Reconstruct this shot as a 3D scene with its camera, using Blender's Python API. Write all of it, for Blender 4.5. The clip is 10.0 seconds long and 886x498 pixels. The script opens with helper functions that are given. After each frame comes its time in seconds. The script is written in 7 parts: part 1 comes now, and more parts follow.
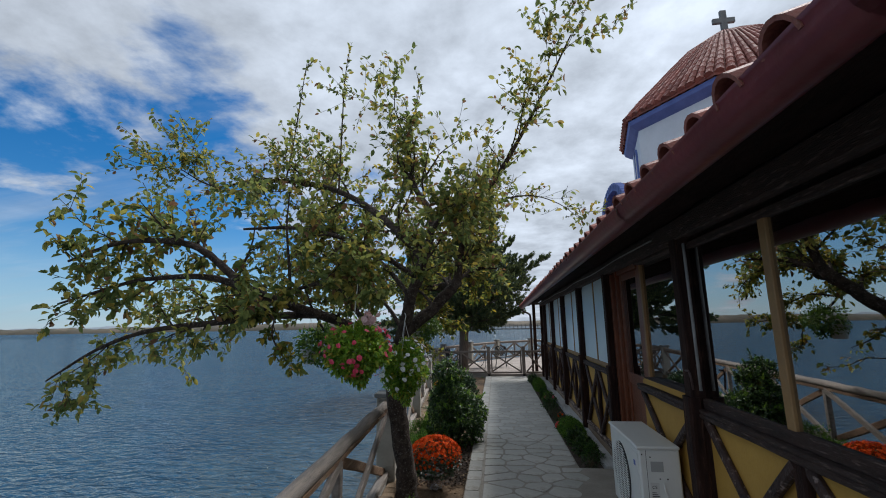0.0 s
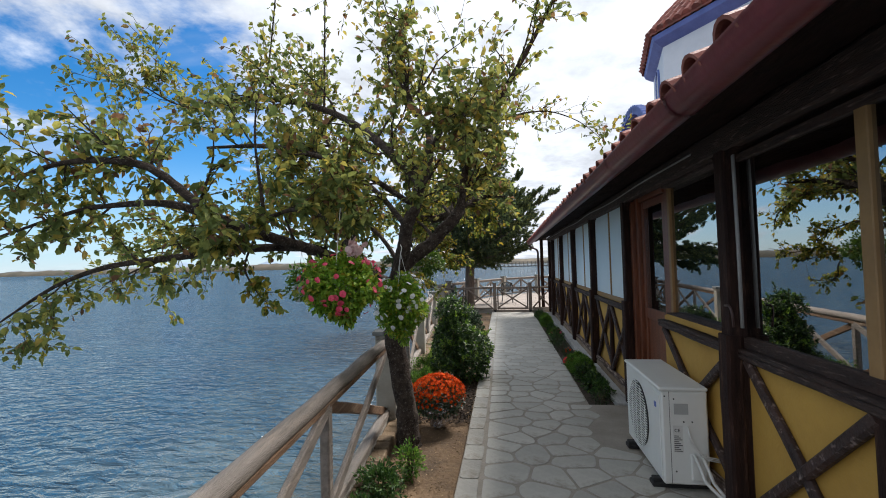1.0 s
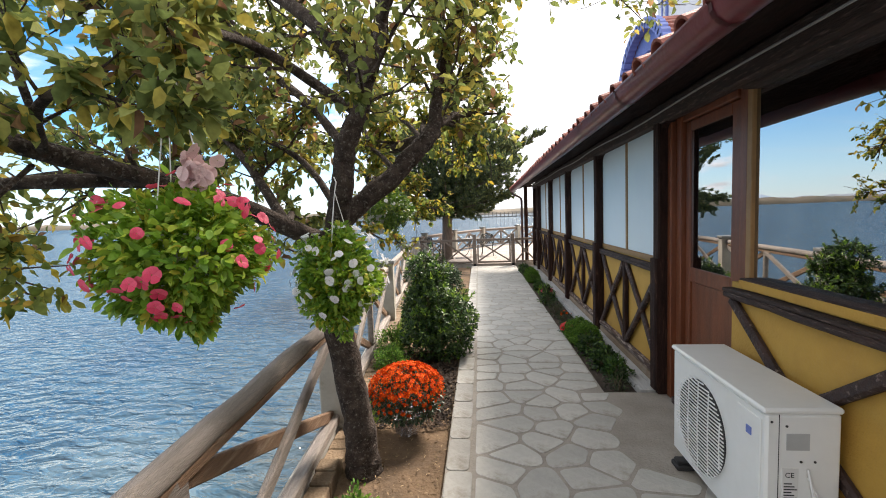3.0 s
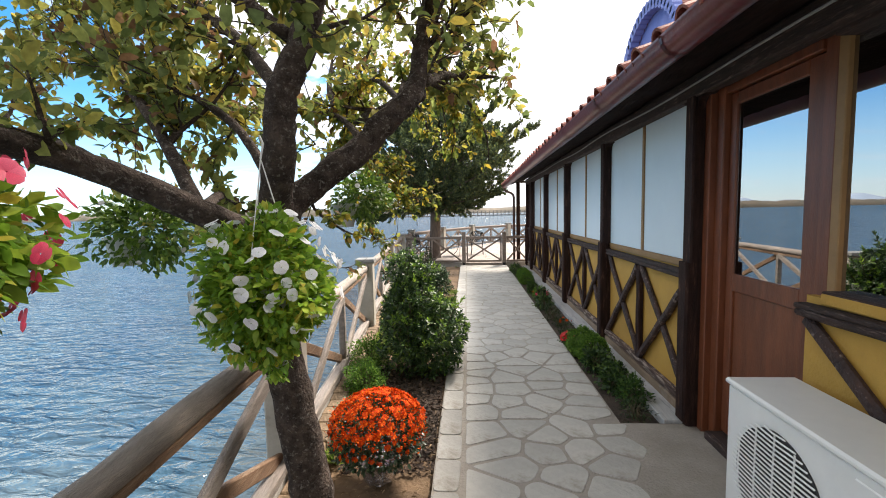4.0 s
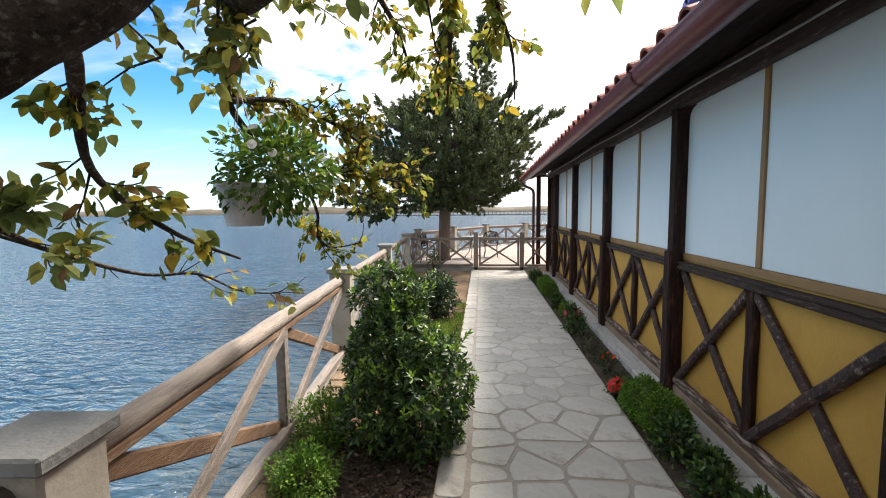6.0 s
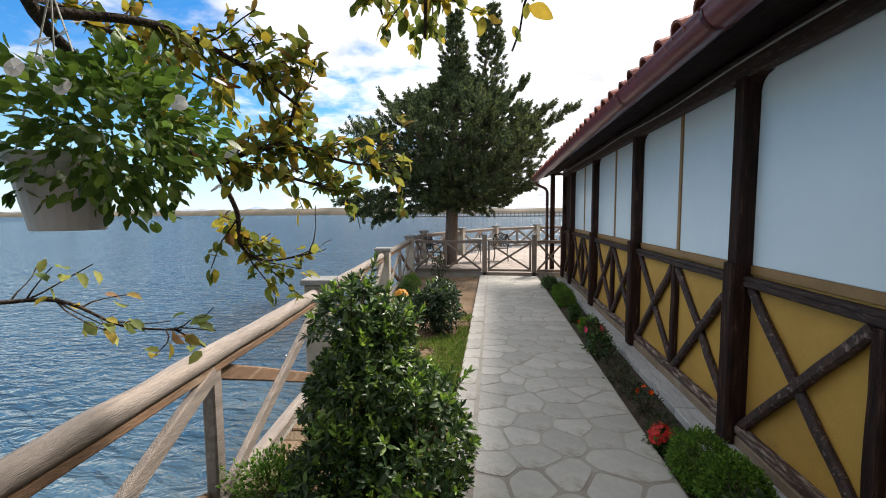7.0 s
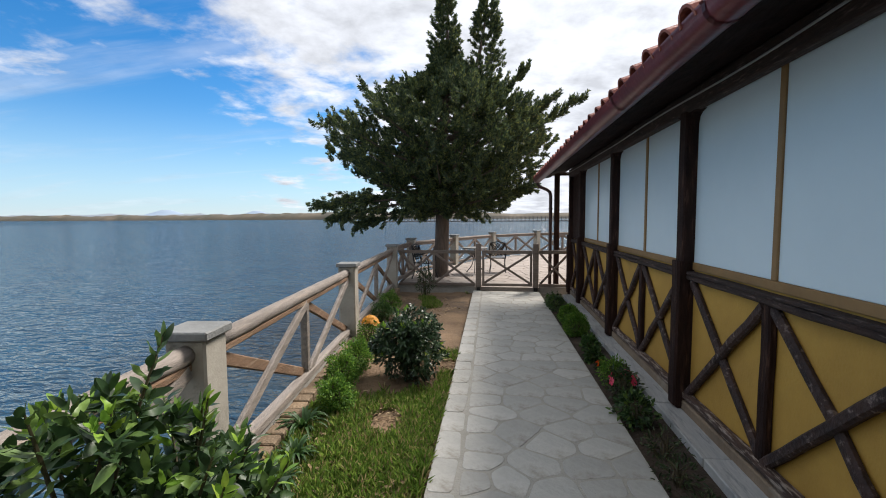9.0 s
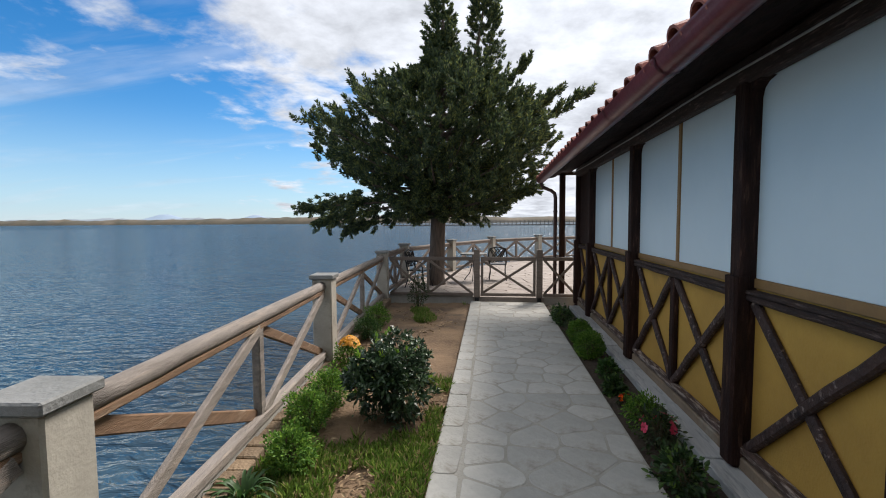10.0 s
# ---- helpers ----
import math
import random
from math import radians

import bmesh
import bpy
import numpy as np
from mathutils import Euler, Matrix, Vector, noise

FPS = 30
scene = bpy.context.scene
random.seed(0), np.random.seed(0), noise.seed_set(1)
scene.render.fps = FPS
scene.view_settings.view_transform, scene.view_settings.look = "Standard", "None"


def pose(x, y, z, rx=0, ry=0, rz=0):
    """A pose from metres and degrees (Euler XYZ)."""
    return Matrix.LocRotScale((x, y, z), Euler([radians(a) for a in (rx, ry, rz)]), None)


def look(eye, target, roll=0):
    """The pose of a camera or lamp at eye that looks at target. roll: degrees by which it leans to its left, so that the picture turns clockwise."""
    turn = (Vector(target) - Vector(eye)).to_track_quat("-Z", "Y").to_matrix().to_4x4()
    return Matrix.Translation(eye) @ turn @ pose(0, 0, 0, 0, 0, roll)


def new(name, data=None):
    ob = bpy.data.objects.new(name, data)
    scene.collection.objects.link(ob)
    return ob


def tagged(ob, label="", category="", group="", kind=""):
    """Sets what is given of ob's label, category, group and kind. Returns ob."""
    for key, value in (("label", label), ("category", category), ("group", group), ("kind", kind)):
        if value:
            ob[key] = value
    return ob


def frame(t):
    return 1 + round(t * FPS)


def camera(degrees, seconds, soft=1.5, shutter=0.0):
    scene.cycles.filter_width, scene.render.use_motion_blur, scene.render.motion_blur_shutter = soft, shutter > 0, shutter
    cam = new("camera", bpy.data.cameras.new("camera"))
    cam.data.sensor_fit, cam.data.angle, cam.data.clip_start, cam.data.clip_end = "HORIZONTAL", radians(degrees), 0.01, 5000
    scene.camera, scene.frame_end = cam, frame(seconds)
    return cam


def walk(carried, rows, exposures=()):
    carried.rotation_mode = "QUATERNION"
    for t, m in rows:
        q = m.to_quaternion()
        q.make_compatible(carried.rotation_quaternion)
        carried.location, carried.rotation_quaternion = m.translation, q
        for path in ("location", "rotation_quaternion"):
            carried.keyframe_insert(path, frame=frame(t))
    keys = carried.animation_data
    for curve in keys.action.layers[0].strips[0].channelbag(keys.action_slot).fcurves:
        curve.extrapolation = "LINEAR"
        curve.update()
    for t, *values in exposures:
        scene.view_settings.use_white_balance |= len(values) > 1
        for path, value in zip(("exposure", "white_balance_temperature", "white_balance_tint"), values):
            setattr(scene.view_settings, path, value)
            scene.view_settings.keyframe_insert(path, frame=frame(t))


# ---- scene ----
cam = camera(91.6, 10.0, 1.0)
PATH = [
    (0, (0.51, 0.351, 1.813), (0.254, 2.303, 2.166), -1.0),
    (0.5, (0.508, 0.629, 1.8), (0.224, 2.593, 2.048), -1.2),
    (1, (0.492, 0.896, 1.764), (0.196, 2.873, 1.836), -1.5),
    (1.5, (0.409, 1.259, 1.737), (0.116, 3.237, 1.701), -1.5),
    (2, (0.346, 1.597, 1.711), (0.096, 3.578, 1.597), -1.7),
    (2.5, (0.357, 2.009, 1.715), (0.137, 3.993, 1.585), -1.7),
    (2.7, (0.356, 2.153, 1.732), (0.143, 4.136, 1.584), -2.0),
    (4, (0.299, 3.122, 1.667), (0.156, 5.109, 1.499), -1.2),
    (4.5, (0.315, 3.509, 1.649), (0.164, 5.495, 1.466), -0.9),
    (5, (0.274, 3.94, 1.653), (0.113, 5.925, 1.466), -0.6),
    (5.5, (0.296, 4.345, 1.63), (0.097, 6.327, 1.445), -0.6),
    (5.7, (0.307, 4.492, 1.627), (0.107, 6.474, 1.448), -0.6),
    (7, (0.336, 5.548, 1.606), (0.081, 7.525, 1.44), -0.4),
    (7.5, (0.358, 5.923, 1.62), (0.098, 7.899, 1.457), -0.2),
    (8, (0.324, 6.341, 1.621), (0.066, 8.319, 1.468), -0.3),
    (8.5, (0.346, 6.716, 1.622), (0.093, 8.694, 1.477), -0.4),
    (9, (0.386, 7.071, 1.625), (0.139, 9.05, 1.481), -0.3),
    (9.5, (0.37, 7.507, 1.626), (0.123, 9.487, 1.486), -0.4),
    (10, (0.368, 7.906, 1.62), (0.125, 9.887, 1.494), -0.4),
]
EXPOSURES = [(0, 0.86, 6100, 10), (0.7, 1.28, 6350, 11), (1.5, 1.88, 6750, 13), (2.5, 2.34, 7050, 15), (4, 2.40, 7050, 15), (5.5, 2.32, 7050, 15), (7.5, 1.70, 6850, 14), (9, 1.46, 6650, 13), (10, 1.36, 6600, 13)]
walk(cam, [(t, look(eye, target, roll)) for t, eye, target, roll in PATH], EXPOSURES)


# ---- world and light ----
SUN_AZ, SUN_EL = 34.0, 47.0            # degrees right of the walk's direction, and above the horizon
world = bpy.data.worlds.new("sky")
scene.world = world
world.use_nodes = True
wn, wl = world.node_tree.nodes, world.node_tree.links
wn.clear()


def wnode(kind, **kw):
    n = wn.new(kind)
    for k, v in kw.items():
        n.inputs[k].default_value = v
    return n


def wmath(op, a, b=0.0, clamp=False):
    n = wn.new("ShaderNodeMath")
    n.operation, n.use_clamp = op, clamp
    for i, v in enumerate((a, b)):
        if isinstance(v, (int, float)):
            n.inputs[i].default_value = v
        else:
            wl.new(v, n.inputs[i])
    return n.outputs[0]


sky = wn.new("ShaderNodeTexSky")
sky.sky_type, sky.sun_disc = "NISHITA", False
sky.sun_elevation, sky.sun_rotation = radians(SUN_EL), radians(SUN_AZ)
sky.air_density, sky.dust_density, sky.ozone_density = 1.0, 0.0, 4.0
tc = wn.new("ShaderNodeTexCoord")
sep = wn.new("ShaderNodeSeparateXYZ")
wl.new(tc.outputs["Generated"], sep.inputs[0])
dx, dy, dz = sep.outputs[0], sep.outputs[1], sep.outputs[2]
lift = wmath("ADD", wmath("MAXIMUM", dz, 0.0), 0.16)
comb = wn.new("ShaderNodeCombineXYZ")
wl.new(wmath("DIVIDE", dx, lift), comb.inputs[0])
wl.new(wmath("DIVIDE", dy, lift), comb.inputs[1])
big = wnode("ShaderNodeTexNoise", Scale=0.55, Detail=3.0, Roughness=0.5)
fine = wnode("ShaderNodeTexNoise", Scale=2.3, Detail=10.0, Roughness=0.58, Distortion=0.15)
wl.new(comb.outputs[0], big.inputs["Vector"])
wl.new(comb.outputs[0], fine.inputs["Vector"])
# the cloud sheet thickens towards the sun's side and thins out over the open water
side = wmath("ADD", wmath("MULTIPLY", dx, 0.42), wmath("MULTIPLY", dz, 0.36))
side = wmath("ADD", side, wmath("MULTIPLY", wmath("MAXIMUM", wmath("SUBTRACT", 0.70, dy), 0.0), 0.22))
cover = wmath("ADD", wmath("ADD", wmath("MULTIPLY", big.outputs[0], 0.35), wmath("MULTIPLY", fine.outputs[0], 0.60)), side)
mask = wn.new("ShaderNodeMapRange")
mask.interpolation_type = "SMOOTHSTEP"
mask.inputs["From Min"].default_value, mask.inputs["From Max"].default_value = 0.325, 0.455
wl.new(cover, mask.inputs["Value"])
veil_map = wn.new("ShaderNodeMapping")    # thin streaks of high cloud
veil_map.inputs["Rotation"].default_value, veil_map.inputs["Scale"].default_value = (0, 0, radians(-38)), (0.42, 1.9, 1.0)
wl.new(comb.outputs[0], veil_map.inputs[0])
veil = wnode("ShaderNodeTexNoise", Scale=1.1, Detail=7.0, Roughness=0.55, Distortion=0.5)
wl.new(veil_map.outputs[0], veil.inputs["Vector"])
streak = wn.new("ShaderNodeMapRange")
streak.interpolation_type = "SMOOTHSTEP"
streak.inputs["From Min"].default_value, streak.inputs["From Max"].default_value, streak.inputs["To Max"].default_value = 0.52, 0.76, 0.42
wl.new(veil.outputs[0], streak.inputs["Value"])
cloudy = wmath("MAXIMUM", mask.outputs[0], streak.outputs[0])
puff = wnode("ShaderNodeTexNoise", Scale=3.0, Detail=9.0, Roughness=0.6, Distortion=0.1)
wl.new(comb.outputs[0], puff.inputs["Vector"])
shade = wn.new("ShaderNodeMapRange")
shade.inputs["From Min"].default_value, shade.inputs["From Max"].default_value = 0.34, 0.66
shade.inputs["To Min"].default_value, shade.inputs["To Max"].default_value = 2.3, 4.0
wl.new(puff.outputs[0], shade.inputs["Value"])
cloud = wn.new("ShaderNodeMixRGB")
cloud.blend_type = "MULTIPLY"
cloud.inputs[0].default_value = 1.0
cloud.inputs[1].default_value = (0.91, 0.98, 1.07, 1)
_a, _e = radians(SUN_AZ), radians(SUN_EL)
facing_sun = wmath("ADD", wmath("ADD", wmath("MULTIPLY", dx, math.sin(_a) * math.cos(_e)), wmath("MULTIPLY", dy, math.cos(_a) * math.cos(_e))), wmath("MULTIPLY", dz, math.sin(_e)))
glow = wmath("ADD", wmath("MULTIPLY", wmath("POWER", wmath("MAXIMUM", facing_sun, 0.0), 3.0), 0.30), 0.80)
wl.new(wmath("MULTIPLY", shade.outputs[0], glow), cloud.inputs[2])
mix = wn.new("ShaderNodeMixRGB")
wl.new(cloudy, mix.inputs[0])
deep = wn.new("ShaderNodeHueSaturation")
deep.inputs["Saturation"].default_value, deep.inputs["Value"].default_value = 1.36, 0.445
wl.new(sky.outputs[0], deep.inputs["Color"])
haze = wn.new("ShaderNodeMixRGB")         # pale blue air low over the water
low = wn.new("ShaderNodeMapRange")
low.interpolation_type = "SMOOTHSTEP"
low.inputs["From Min"].default_value, low.inputs["From Max"].default_value = 0.0, 0.24
low.inputs["To Min"].default_value, low.inputs["To Max"].default_value = 0.66, 0.0
wl.new(dz, low.inputs["Value"])
wl.new(low.outputs[0], haze.inputs[0])
wl.new(deep.outputs[0], haze.inputs[1])
haze.inputs[2].default_value = (1.28, 2.05, 2.85, 1)
wl.new(haze.outputs[0], mix.inputs[1])
wl.new(cloud.outputs[0], mix.inputs[2])
bg = wnode("ShaderNodeBackground", Strength=0.125)
wl.new(mix.outputs[0], bg.inputs["Color"])
wout = wn.new("ShaderNodeOutputWorld")
wl.new(bg.outputs[0], wout.inputs[0])

sun = new("sun", bpy.data.lights.new("sun", "SUN"))
sun.data.energy, sun.data.angle, sun.data.color = 2.3, radians(18.0), (1.0, 0.95, 0.88)
sun.matrix_world = look((0, 0, 30), Vector((0, 0, 30)) - Vector((math.sin(_a) * math.cos(_e), math.cos(_a) * math.cos(_e), math.sin(_e))))


# ---- materials ----
def mat(name, c1, c2=None, scale=6.0, rough=0.7, bump=0.0, bscale=None, metal=0.0, spec=0.5, stretch=(1, 1, 1), fine_mix=0.35,
        island=0.0, rand=0.0, c3=None, spot=0.62, spot_scale=1.5, coat=0.0):
    """A surface with colour varied at two scales, relief and optional stains (c3)."""
    m = bpy.data.materials.new(name)
    m.use_nodes = True
    n, l = m.node_tree.nodes, m.node_tree.links
    b = n["Principled BSDF"]
    c2 = c2 or tuple(v * 0.8 for v in c1)
    t = n.new("ShaderNodeTexCoord")
    mp = n.new("ShaderNodeMapping")
    mp.inputs["Scale"].default_value = stretch
    l.new(t.outputs["Object"], mp.inputs[0])
    a = n.new("ShaderNodeTexNoise")
    a.inputs["Scale"].default_value, a.inputs["Detail"].default_value = scale, 5
    f = n.new("ShaderNodeTexNoise")
    f.inputs["Scale"].default_value, f.inputs["Detail"].default_value = scale * 9, 4
    for q in (a, f):
        l.new(mp.outputs[0], q.inputs["Vector"])
    mx = n.new("ShaderNodeMath")
    mx.operation = "MULTIPLY_ADD"
    l.new(f.outputs[0], mx.inputs[0])
    mx.inputs[1].default_value = fine_mix
    l.new(a.outputs[0], mx.inputs[2])
    rg = n.new("ShaderNodeMapRange")
    rg.inputs["From Min"].default_value, rg.inputs["From Max"].default_value = 0.3 + fine_mix * 0.5, 0.7 + fine_mix * 0.5
    l.new(mx.outputs[0], rg.inputs["Value"])
    col = n.new("ShaderNodeMixRGB")
    l.new(rg.outputs[0], col.inputs[0])
    col.inputs[1].default_value, col.inputs[2].default_value = (*c2, 1), (*c1, 1)
    out = col.outputs[0]
    if c3:
        s = n.new("ShaderNodeTexNoise")
        s.inputs["Scale"].default_value, s.inputs["Detail"].default_value = spot_scale, 6
        s.inputs["Roughness"].default_value = 0.65
        l.new(mp.outputs[0], s.inputs["Vector"])
        sr = n.new("ShaderNodeMapRange")
        sr.inputs["From Min"].default_value, sr.inputs["From Max"].default_value = spot - 0.06, spot + 0.08
        l.new(s.outputs[0], sr.inputs["Value"])
        st = n.new("ShaderNodeMixRGB")
        l.new(sr.outputs[0], st.inputs[0])
        l.new(out, st.inputs[1])
        st.inputs[2].default_value = (*c3, 1)
        out = st.outputs[0]
    if island or rand:
        src = n.new("ShaderNodeNewGeometry").outputs["Random Per Island"] if island else n.new("ShaderNodeObjectInfo").outputs["Random"]
        k = island or rand
        vr = n.new("ShaderNodeMapRange")
        vr.inputs["To Min"].default_value, vr.inputs["To Max"].default_value = 1 - k, 1 + k
        l.new(src, vr.inputs["Value"])
        hs = n.new("ShaderNodeHueSaturation")
        l.new(vr.outputs[0], hs.inputs["Value"])
        l.new(out, hs.inputs["Color"])
        out = hs.outputs[0]
    l.new(out, b.inputs["Base Color"])
    b.inputs["Roughness"].default_value, b.inputs["Metallic"].default_value = rough, metal
    b.inputs["Specular IOR Level"].default_value = spec
    b.inputs["Coat Weight"].default_value = coat
    if bump:
        bn = n.new("ShaderNodeTexNoise")
        bn.inputs["Scale"].default_value, bn.inputs["Detail"].default_value = bscale or scale * 5, 6
        l.new(mp.outputs[0], bn.inputs["Vector"])
        bp = n.new("ShaderNodeBump")
        bp.inputs["Strength"].default_value, bp.inputs["Distance"].default_value = min(1.0, bump), 0.02
        l.new(bn.outputs[0], bp.inputs["Height"])
        l.new(bp.outputs[0], b.inputs["Normal"])
    return m


def leaf_mat(name, stops, rough=0.45, through_light=0.35, spec=0.4):
    """Leaves: each one its own tone from the stops, half translucent."""
    m = bpy.data.materials.new(name)
    m.use_nodes = True
    n, l = m.node_tree.nodes, m.node_tree.links
    b = n["Principled BSDF"]
    g = n.new("ShaderNodeNewGeometry")
    r = n.new("ShaderNodeValToRGB")
    while len(r.color_ramp.elements) < len(stops):
        r.color_ramp.elements.new(0.5)
    for e, (p, c) in zip(r.color_ramp.elements, stops):
        e.position, e.color = p, (*c, 1)
    l.new(g.outputs["Random Per Island"], r.inputs[0])
    t = n.new("ShaderNodeTexCoord")
    f = n.new("ShaderNodeTexNoise")
    f.inputs["Scale"].default_value, f.inputs["Detail"].default_value = 45, 3
    l.new(t.outputs["Object"], f.inputs["Vector"])
    fr = n.new("ShaderNodeMapRange")
    fr.inputs["From Min"].default_value, fr.inputs["From Max"].default_value = 0.3, 0.7
    fr.inputs["To Min"].default_value, fr.inputs["To Max"].default_value = 0.75, 1.2
    l.new(f.outputs[0], fr.inputs["Value"])
    hs = n.new("ShaderNodeHueSaturation")
    l.new(fr.outputs[0], hs.inputs["Value"])
    l.new(r.outputs[0], hs.inputs["Color"])
    l.new(hs.outputs[0], b.inputs["Base Color"])
    b.inputs["Roughness"].default_value, b.inputs["Specular IOR Level"].default_value = rough, spec
    tr = n.new("ShaderNodeBsdfTranslucent")
    l.new(hs.outputs[0], tr.inputs["Color"])
    mx = n.new("ShaderNodeMixShader")
    mx.inputs[0].default_value = through_light
    l.new(b.outputs[0], mx.inputs[1])
    l.new(tr.outputs[0], mx.inputs[2])
    l.new(mx.outputs[0], n["Material Output"].inputs[0])
    return m


def glass_mat(name, ior=1.9, tint=(0.85, 0.9, 0.9)):
    m = bpy.data.materials.new(name)
    m.use_nodes = True
    n, l = m.node_tree.nodes, m.node_tree.links
    n.remove(n["Principled BSDF"])
    tr, gl, mx, fr = n.new("ShaderNodeBsdfTransparent"), n.new("ShaderNodeBsdfGlossy"), n.new("ShaderNodeMixShader"), n.new("ShaderNodeFresnel")
    tr.inputs[0].default_value = (*tint, 1)
    gl.inputs["Roughness"].default_value = 0.01
    fr.inputs[0].default_value = ior
    coat = n.new("ShaderNodeMapRange")            # reflective solar coating
    coat.inputs["To Min"].default_value = 0.48
    l.new(fr.outputs[0], coat.inputs["Value"])
    l.new(coat.outputs[0], mx.inputs[0])
    l.new(tr.outputs[0], mx.inputs[1])
    l.new(gl.outputs[0], mx.inputs[2])
    l.new(mx.outputs[0], n["Material Output"].inputs[0])
    return m


M_DARKWOOD = mat("dark_stained_timber", (0.042, 0.020, 0.015), (0.014, 0.007, 0.006), 5, 0.75, 0.6, 30, spec=0.18, stretch=(6, 6, 0.8), c3=(0.11, 0.06, 0.04), spot=0.64, spot_scale=5)
M_WORNRAIL = mat("worn_bottom_rail", (0.10, 0.056, 0.040), (0.036, 0.019, 0.014), 5, 0.8, 0.8, 30, stretch=(6, 0.8, 6), c3=(0.38, 0.31, 0.26), spot=0.54, spot_scale=9)
M_FOOTING = mat("brown_stained_footing", (0.25, 0.185, 0.125), (0.17, 0.125, 0.085), 3, 0.9, 0.4, 40, c3=(0.30, 0.27, 0.22), spot=0.6, spot_scale=2)
M_DARKWOOD_Y = mat("dark_stained_rail", (0.046, 0.022, 0.016), (0.017, 0.009, 0.007), 5, 0.72, 0.7, 30, stretch=(6, 0.8, 6), c3=(0.17, 0.12, 0.10), spot=0.62, spot_scale=12)
M_BRACE = mat("weathered_brace_timber", (0.055, 0.026, 0.019), (0.018, 0.009, 0.008), 7, 0.7, 0.9, 30, c3=(0.25, 0.19, 0.165), spot=0.625, spot_scale=24)
M_DOORWOOD = mat("red_brown_door_wood", (0.20, 0.062, 0.026), (0.12, 0.036, 0.016), 4, 0.38, 0.15, 40, stretch=(5, 5, 0.7))
M_OCHRE = mat("ochre_painted_plaster", (0.49, 0.285, 0.052), (0.41, 0.23, 0.042), 2.2, 0.75, 0.25, 60, c3=(0.26, 0.14, 0.04), spot=0.68)
M_MULLION = mat("tan_painted_mullion", (0.30, 0.175, 0.066), (0.22, 0.125, 0.047), 4, 0.55, 0.1)
M_PANEL = mat("white_opaque_panel", (0.68, 0.81, 0.87), (0.63, 0.765, 0.83), 0.8, 0.30, 0.0)
M_GUTTER = mat("red_brown_gutter_metal", (0.17, 0.034, 0.044), (0.11, 0.023, 0.030), 3, 0.30, 0.10, 25, spec=0.5)
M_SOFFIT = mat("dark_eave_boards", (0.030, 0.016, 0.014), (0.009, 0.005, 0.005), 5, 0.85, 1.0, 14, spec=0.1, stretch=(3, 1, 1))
M_TILE = mat("terracotta_tile", (0.32, 0.105, 0.075), (0.20, 0.065, 0.05), 5, 0.75, 0.4, 40, rand=0.22, c3=(0.16, 0.075, 0.055), spot=0.62, spot_scale=4)
M_RAILWOOD = mat("silvered_railing_wood", (0.27, 0.235, 0.205), (0.17, 0.145, 0.124), 5, 0.75, 0.6, 40, stretch=(7, 0.8, 7), c3=(0.33, 0.275, 0.225), spot=0.60, spot_scale=3, rand=0.12)
M_RAILRAW = mat("raw_brown_railing_plank", (0.23, 0.135, 0.075), (0.13, 0.075, 0.042), 5, 0.8, 0.6, 40, stretch=(7, 0.8, 7), c3=(0.30, 0.22, 0.15), spot=0.60, spot_scale=3)
M_GATEWOOD = mat("grey_gate_wood", (0.20, 0.16, 0.13), (0.12, 0.095, 0.08), 5, 0.75, 0.5, 40, stretch=(0.8, 7, 7), rand=0.12)
M_POST = mat("grey_cream_post_plaster", (0.37, 0.345, 0.29), (0.275, 0.255, 0.215), 3.5, 0.85, 0.15, 60, c3=(0.15, 0.135, 0.11), spot=0.60, spot_scale=5)
M_CAP = mat("grey_stone_cap", (0.20, 0.205, 0.20), (0.14, 0.145, 0.14), 5, 0.8, 0.4, 50)
M_KERBBRICK = mat("sandy_kerb_brick", (0.23, 0.165, 0.10), (0.145, 0.10, 0.062), 6, 0.88, 0.7, 45, rand=0.30, c3=(0.29, 0.245, 0.18), spot=0.62, spot_scale=9)
M_CONCRETE = mat("grey_concrete", (0.33, 0.31, 0.28), (0.24, 0.225, 0.20), 2.5, 0.85, 0.35, 40, c3=(0.17, 0.16, 0.14), spot=0.64)
M_STONE = mat("flagstone_grey", (0.46, 0.45, 0.412), (0.355, 0.35, 0.322), 2.3, 0.72, 0.35, 35, rand=0.12, c3=(0.24, 0.215, 0.17), spot=0.62, spot_scale=2.0)
M_EDGING = mat("flagstone_edging", (0.40, 0.39, 0.355), (0.30, 0.295, 0.27), 2.3, 0.72, 0.35, 35, rand=0.16, c3=(0.22, 0.20, 0.16), spot=0.60, spot_scale=3.0)
M_COPING = mat("pale_cement_coping", (0.37, 0.355, 0.32), (0.27, 0.255, 0.225), 5, 0.85, 0.4, 50, c3=(0.18, 0.165, 0.135), spot=0.60, spot_scale=4)
M_WASH = mat("cement_wash", (0.385, 0.372, 0.33), (0.31, 0.295, 0.25), 4, 0.9, 0.5, 60)
M_TERRACE = mat("warm_terrace_stone", (0.30, 0.255, 0.22), (0.22, 0.185, 0.16), 2.3, 0.75, 0.35, 35, rand=0.12, c3=(0.17, 0.14, 0.115), spot=0.62, spot_scale=2.0)
M_PIPE = mat("dark_brown_pipe_metal", (0.085, 0.045, 0.04), (0.055, 0.03, 0.027), 4, 0.45, 0.1)
M_JOINT = mat("mortar_joint", (0.335, 0.305, 0.262), (0.25, 0.228, 0.195), 4, 0.9, 0.5, 60)
